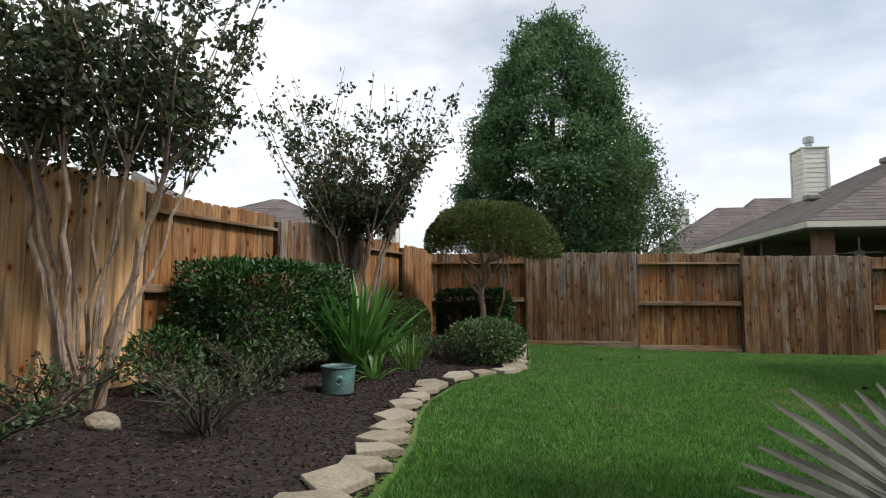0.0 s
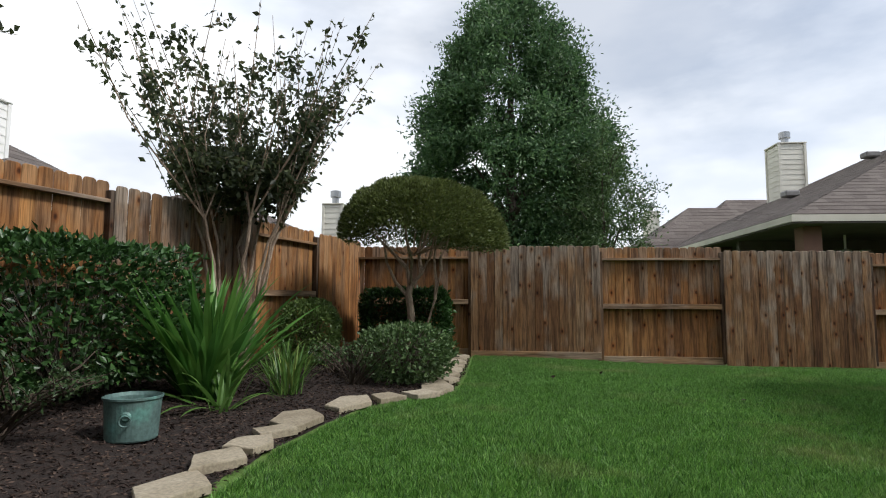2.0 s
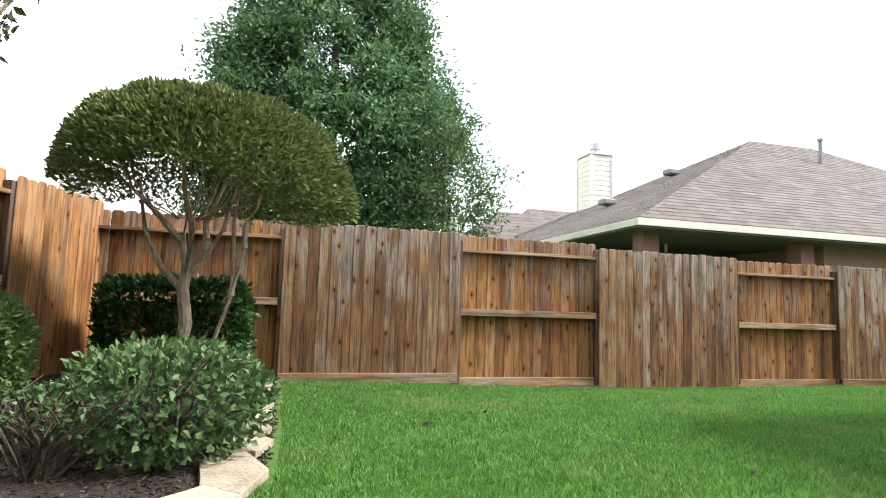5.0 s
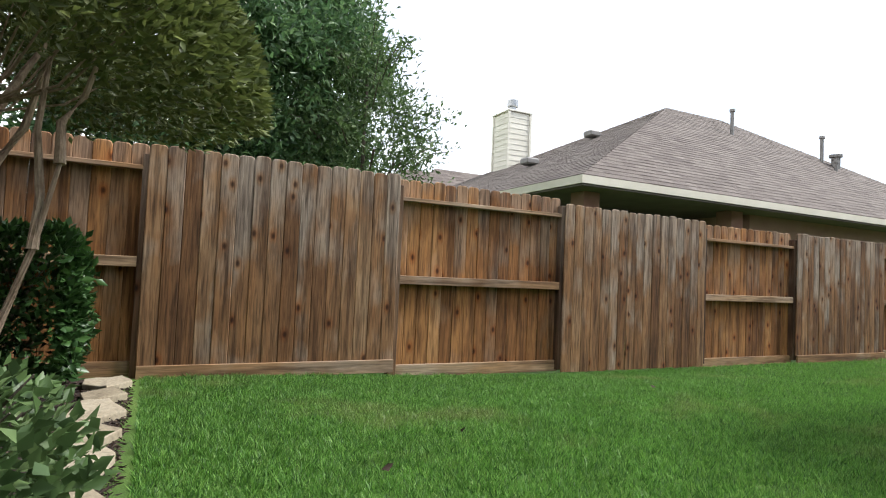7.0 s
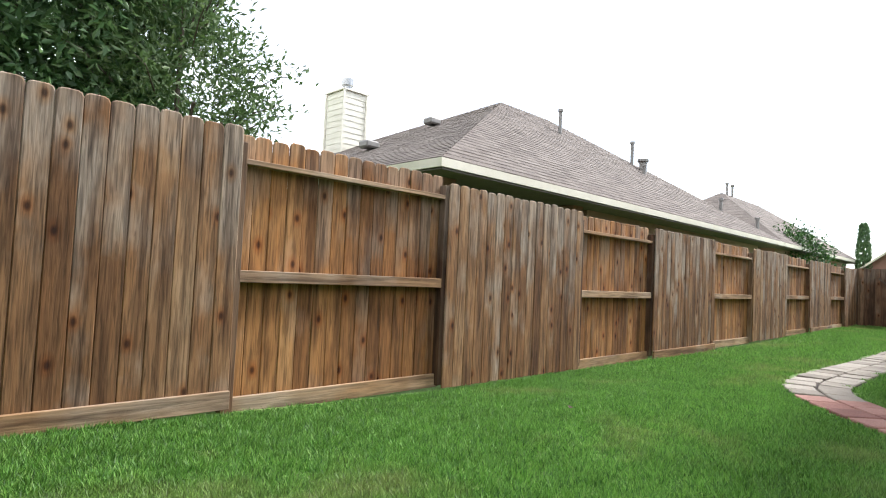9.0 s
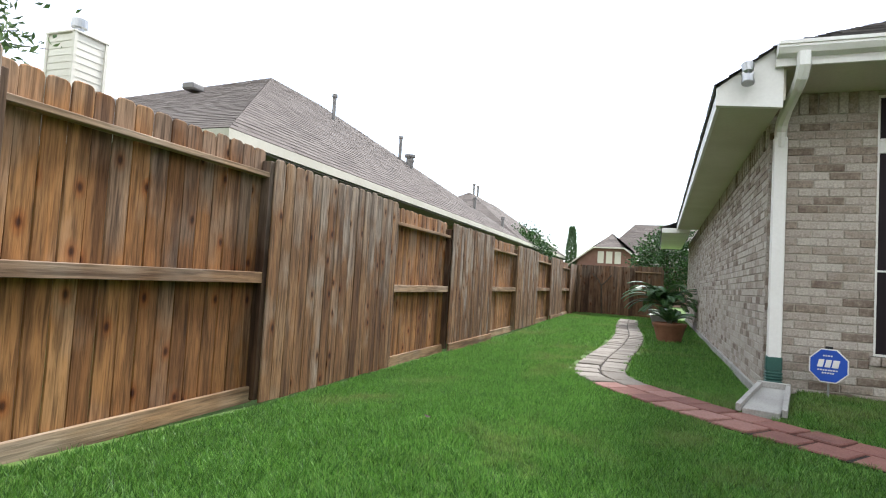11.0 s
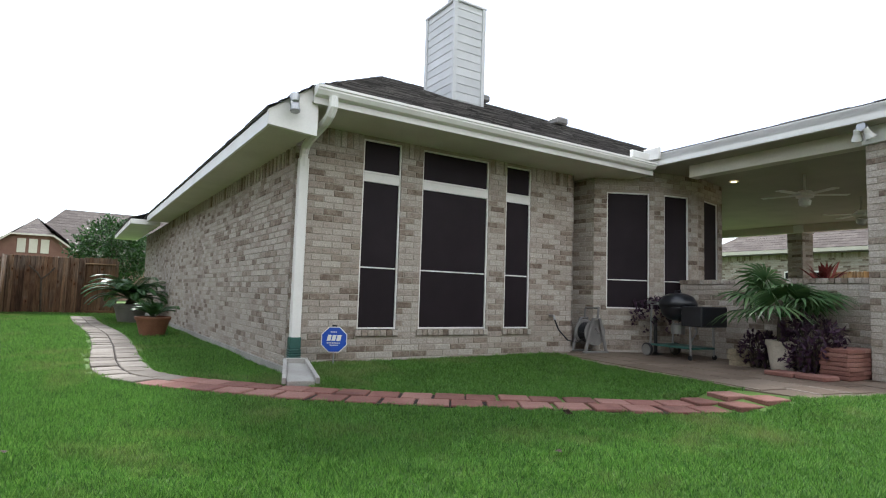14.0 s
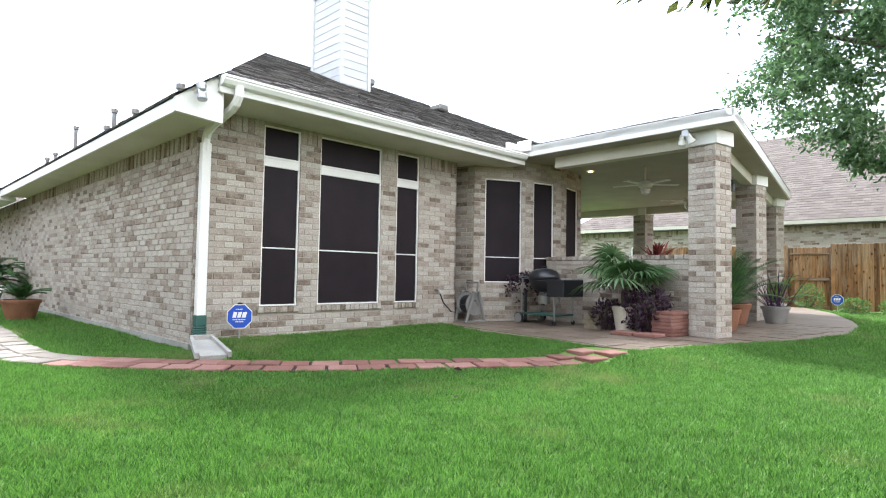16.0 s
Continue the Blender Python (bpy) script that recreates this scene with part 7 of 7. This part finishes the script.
def hanging_planter(x, y, z):
    t = thing("hanging_planter", x, y, z, 0, "wall basket with trailing purple leaves under the bay window", "planter")
    part("basket", lathe([(0.03, 0.0), (0.12, 0.03), (0.17, 0.12), (0.18, 0.15), (0.16, 0.15)], 18), "plaster_pot", t)
    rng = np.random.default_rng(44)
    n = 420
    a = rng.uniform(0, 6.28, n)
    rad = rng.uniform(0.02, 0.4, n)
    zz = 0.2 + 0.12 * rng.uniform(-1, 1, n) - 1.6 * np.maximum(rad - 0.2, 0) * rng.uniform(0, 1.2, n)
    cards("foliage", np.stack([rad * np.cos(a), rad * np.sin(a), zz], 1), rand_dirs(rng, n, 0), 0.085, 0.038, "leaf_purple", t, 0.3, seed=4)
    return t


hanging_planter(6.05, 2.1, 0.72)
part("stand", lathe([(0.14, -0.58), (0.03, -0.55), (0.03, -0.02), (0.1, 0.0)], 12), "black_metal", bpy.data.objects["hanging_planter"])


def ceiling_fan(x, y, z, rz, label):
    f = thing("ceiling_fan", x, y, z, rz, label, "ceiling fan", "porch fans")
    part("rod", lathe([(0.02, -0.3), (0.02, 0.0)], 10), "white_trim", f)
    part("motor", lathe([(0.05, -0.42), (0.13, -0.4), (0.14, -0.33), (0.09, -0.28), (0.03, -0.27)], 20), "white_trim", f)
    part("lamp_bowl", lathe([(0.02, -0.56), (0.08, -0.53), (0.1, -0.45), (0.06, -0.42)], 18), "glass_lamp", f)
    for i in range(5):
        b = box(0.12, -0.065, -0.355, 0.66, 0.065, -0.345, 0.003)
        bmesh.ops.transform(b, matrix=pose(0, 0, 0, 0, 0, 72 * i), verts=b.verts)
        part("blade", b, "white_trim" , f)
    return f


ceiling_fan(4.7, 0.0, 3.2, 10, "white ceiling fan hanging from the porch ceiling")
ceiling_fan(5.0, -2.9, 3.2, 40, "white ceiling fan hanging from the porch ceiling")
for x, y in ((3.3, -0.6), (3.75, -4.2)):
    w = thing("hanging_lantern", x, y, 3.2, 0, "dark hanging lantern under the porch roof", "lantern", "porch lanterns")
    part("chain", tube([(0, 0, 0), (0, 0, -0.3)], 0.008, 5), "black_metal", w)
    part("lantern_body", lathe([(0.02, -0.56), (0.07, -0.54), (0.085, -0.42), (0.05, -0.36), (0.06, -0.33), (0.015, -0.29)], 8), "black_metal", w)
fl = thing("flood_light", 2.95, 2.36, 3.16, -9.6, "twin bulb security floodlight on the porch beam", "flood light")
part("base", lathe([(0.055, -0.03), (0.055, 0.03)], 14, pose(0, 0, 0, 90, 0, 0)), "grey_metal", fl)
for s in (-1, 1):
    part("lamp", lathe([(0.03, 0.0), (0.035, 0.06), (0.062, 0.13), (0.05, 0.145)], 16, pose(0.05 * s, 0.03, -0.03, 150, 0, 25 * s) ), "glass_lamp", fl)
dl = thing("downlight", 5.75, 0.3, 3.195, 0, "small lit recessed downlight in the porch ceiling", "downlight")
part("ring", lathe([(0.05, -0.012), (0.075, -0.012), (0.08, 0.0)], 20, cap=False), "white_trim", dl)
part("bulb", lathe([(0.05, -0.008), (0.05, 0.0)], 20), "bulb", dl)
# corner light on the eave return
cl = thing("eave_light", 5.915, 8.33, 2.98, 90, "grey floodlight fitting on the eave corner", "flood light")
part("bracket", lathe([(0.05, -0.01), (0.05, 0.03)], 14, pose(0, 0, 0, -90, 0, 0)), "grey_metal", cl)
for s in (-1, 1):
    part("lamp", lathe([(0.02, 0.0), (0.045, 0.02), (0.055, 0.09), (0.05, 0.1)], 14, pose(0, 0.02, 0.0, 90 - 90 * s + 12, 0, 0)), "grey_metal", cl)
# roof fittings of the house
for x, y, z, h in ((9.6, 7.2, 3.92, 0.25), (12.6, 7.0, 4.07, 0.28), (14.8, 6.8, 4.22, 0.6), (15.4, 6.8, 4.22, 0.3), (19.3, 6.6, 4.36, 0.85), (21.8, 6.6, 4.36, 0.4), (23.0, 6.6, 4.36, 0.4)):
    pipe_on(house, x, y, z, h, 0.05)
box_vent(house, 11.2, -0.6, 5.72, 0)
box_vent(house, 12.6, 1.0, 6.4, 0)
part("valley_diverter", box(5.83, 2.55, 3.24, 5.9, 2.95, 3.36, 0.01), "white_trim", house, "white metal splash guard on the gutter")
part("valley_diverter", box(5.8, 2.3, 3.3, 6.1, 2.36, 3.5, 0.01), "white_trim", house)
# fallen leaves on the lawn
for i, (x, y) in enumerate(((4.0, 10.45), (3.45, 6.64), (1.6, 9.7), (0.9, 9.2), (2.6, 7.6))):
    lf = cards("fallen_leaf", np.array([[0, 0, 0.0]]), np.array([[1.0, 0.3, 0.15]]), 0.08, 0.05, "bark_chip", None, 0.3, seed=i)
    lf.matrix_basis = pose(x, y, lawn_z(x, y) + 0.04)
    tagged(lf, "dry brown leaf lying on the lawn", "leaf", "fallen leaves")
# satellite-style branch and clutter on the end fence
br = thing("dead_branch", 22.8, 11.0, 1.2, 0, "bare grey branches resting against the end fence", "branch")
part("stick", tube([(0, 0.35, 0.35), (0, 0.1, 0.1), (0, 0.0, -0.1), (0, -0.05, -1.2)], 0.03, 6), "stem_dry", br)
part("stick", tube([(0, 0.0, -0.1), (0, -0.2, 0.1), (0, -0.35, 0.3)], 0.025, 6), "stem_dry", br)


# ---- grass ----
def build_grass():
    rng = np.random.default_rng(77)
    line = np.array([p[:2] for p, d in along(PATH_LINE, 0.1)])

    def density(x, y):
        d = np.hypot(np.maximum(0, np.abs(x - 1.8) - 3.4), np.maximum(0, 3.5 - y))
        return np.exp(-(d / 3.0) ** 2)

    def tuft(h, w, name, label):
        step = 0.5
        cx, cy = np.meshgrid(np.arange(-4.0, 23.0, step), np.arange(-11.5, 12.0, step))
        count = ((2000 + 16500 * density(cx + step / 2, cy + step / 2)) * step * step).astype(int).ravel()
        x = np.repeat(cx.ravel(), count) + rng.uniform(0, step, count.sum())
        y = np.repeat(cy.ravel(), count) + rng.uniform(0, step, count.sum())
        e = np.interp(y, [b[1] for b in BED_EDGE], [b[0] for b in BED_EDGE])
        keep = (x > e + 0.03) & (y < 11.93) & ((x < 9.5) | (y > 8.0))
        keep &= ~((x > 6.74) & (y < 8.06))
        x, y = x[keep], y[keep]
        # clear of the path
        ix = np.clip(((x + 10) / 0.1).astype(int), 0, 400)
        iy = np.clip(((y + 20) / 0.1).astype(int), 0, 400)
        mask = np.zeros((401, 401), bool)
        for px, py in line:
            if inside(px, py, PATIO) or patio_gap(np.array([px]), np.array([py]))[0] < 0.16:
                continue
            a, b = int((px + 10) / 0.1), int((py + 20) / 0.1)
            for da in range(-3, 4):
                for db in range(-3, 4):
                    if da * da + db * db <= 9:
                        mask[a + da, b + db] = True
        ok = ~mask[ix, iy]
        pat = np.array(PATIO)
        c = np.zeros(len(x), bool)
        for i in range(len(pat)):
            (xa, ya), (xb, yb) = pat[i], pat[i - 1]
            if ya != yb:
                c ^= ((ya > y) != (yb > y)) & (x < (xb - xa) * (y - ya) / (yb - ya) + xa)
        ok &= ~c
        ok &= ~((np.abs(y - 7.93 - 0.27 * (6.62 - x)) < 0.19) & (x > 5.7) & (x < 6.75))
        x, y = x[ok], y[ok]
        n = len(x)
        z = lawn_height(x, y) - 0.004
        far = 1 - density(x, y)
        # clumps lean together
        cell = (np.floor(x / 0.07 + 0.6 * np.sin(9 * y)).astype(int) * 7919 + np.floor(y / 0.07 + 0.6 * np.sin(8 * x)).astype(int) * 104729) % 4096
        tall, turn = rng.uniform(0.6, 1.3, 4096)[cell], rng.uniform(0, 2 * np.pi, 4096)[cell]
        ang = rng.uniform(0, 2 * np.pi, n)
        patch = 0.75 + 0.5 * np.sin(1.9 * x + 1.1 * y) * np.sin(2.3 * y - 0.7 * x)
        H = (h + 0.012 * far) * rng.uniform(0.5, 1.3, n) * (0.85 + 0.2 * patch) * tall
        W = (w + 0.004 * far) * rng.uniform(0.7, 1.4, n)
        lean = rng.uniform(0.15, 1.0, n) * H
        la = turn + rng.normal(0, 1.7, n)
        v = np.empty((n, 3, 3), np.float32)
        v[:, 0] = np.stack([x - np.cos(ang) * W / 2, y - np.sin(ang) * W / 2, z], 1)
        v[:, 1] = np.stack([x + np.cos(ang) * W / 2, y + np.sin(ang) * W / 2, z], 1)
        v[:, 2] = np.stack([x + np.cos(la) * lean, y + np.sin(la) * lean, z + H], 1)
        me = bpy.data.meshes.new(name)
        me.vertices.add(3 * n)
        me.vertices.foreach_set("co", v.reshape(-1))
        me.loops.add(3 * n)
        me.loops.foreach_set("vertex_index", np.arange(3 * n, dtype=np.int32))
        me.polygons.add(n)
        me.polygons.foreach_set("loop_start", np.arange(0, 3 * n, 3, dtype=np.int32))
        me.polygons.foreach_set("loop_total", np.full(n, 3, np.int32))
        me.update(calc_edges=True)
        o = obj(name, me, "grass")
        tagged(o, label, "grass", kind="stuff")

    tuft(0.036, 0.0068, "grass", "short dense green lawn grass in front of the fence")


build_grass()
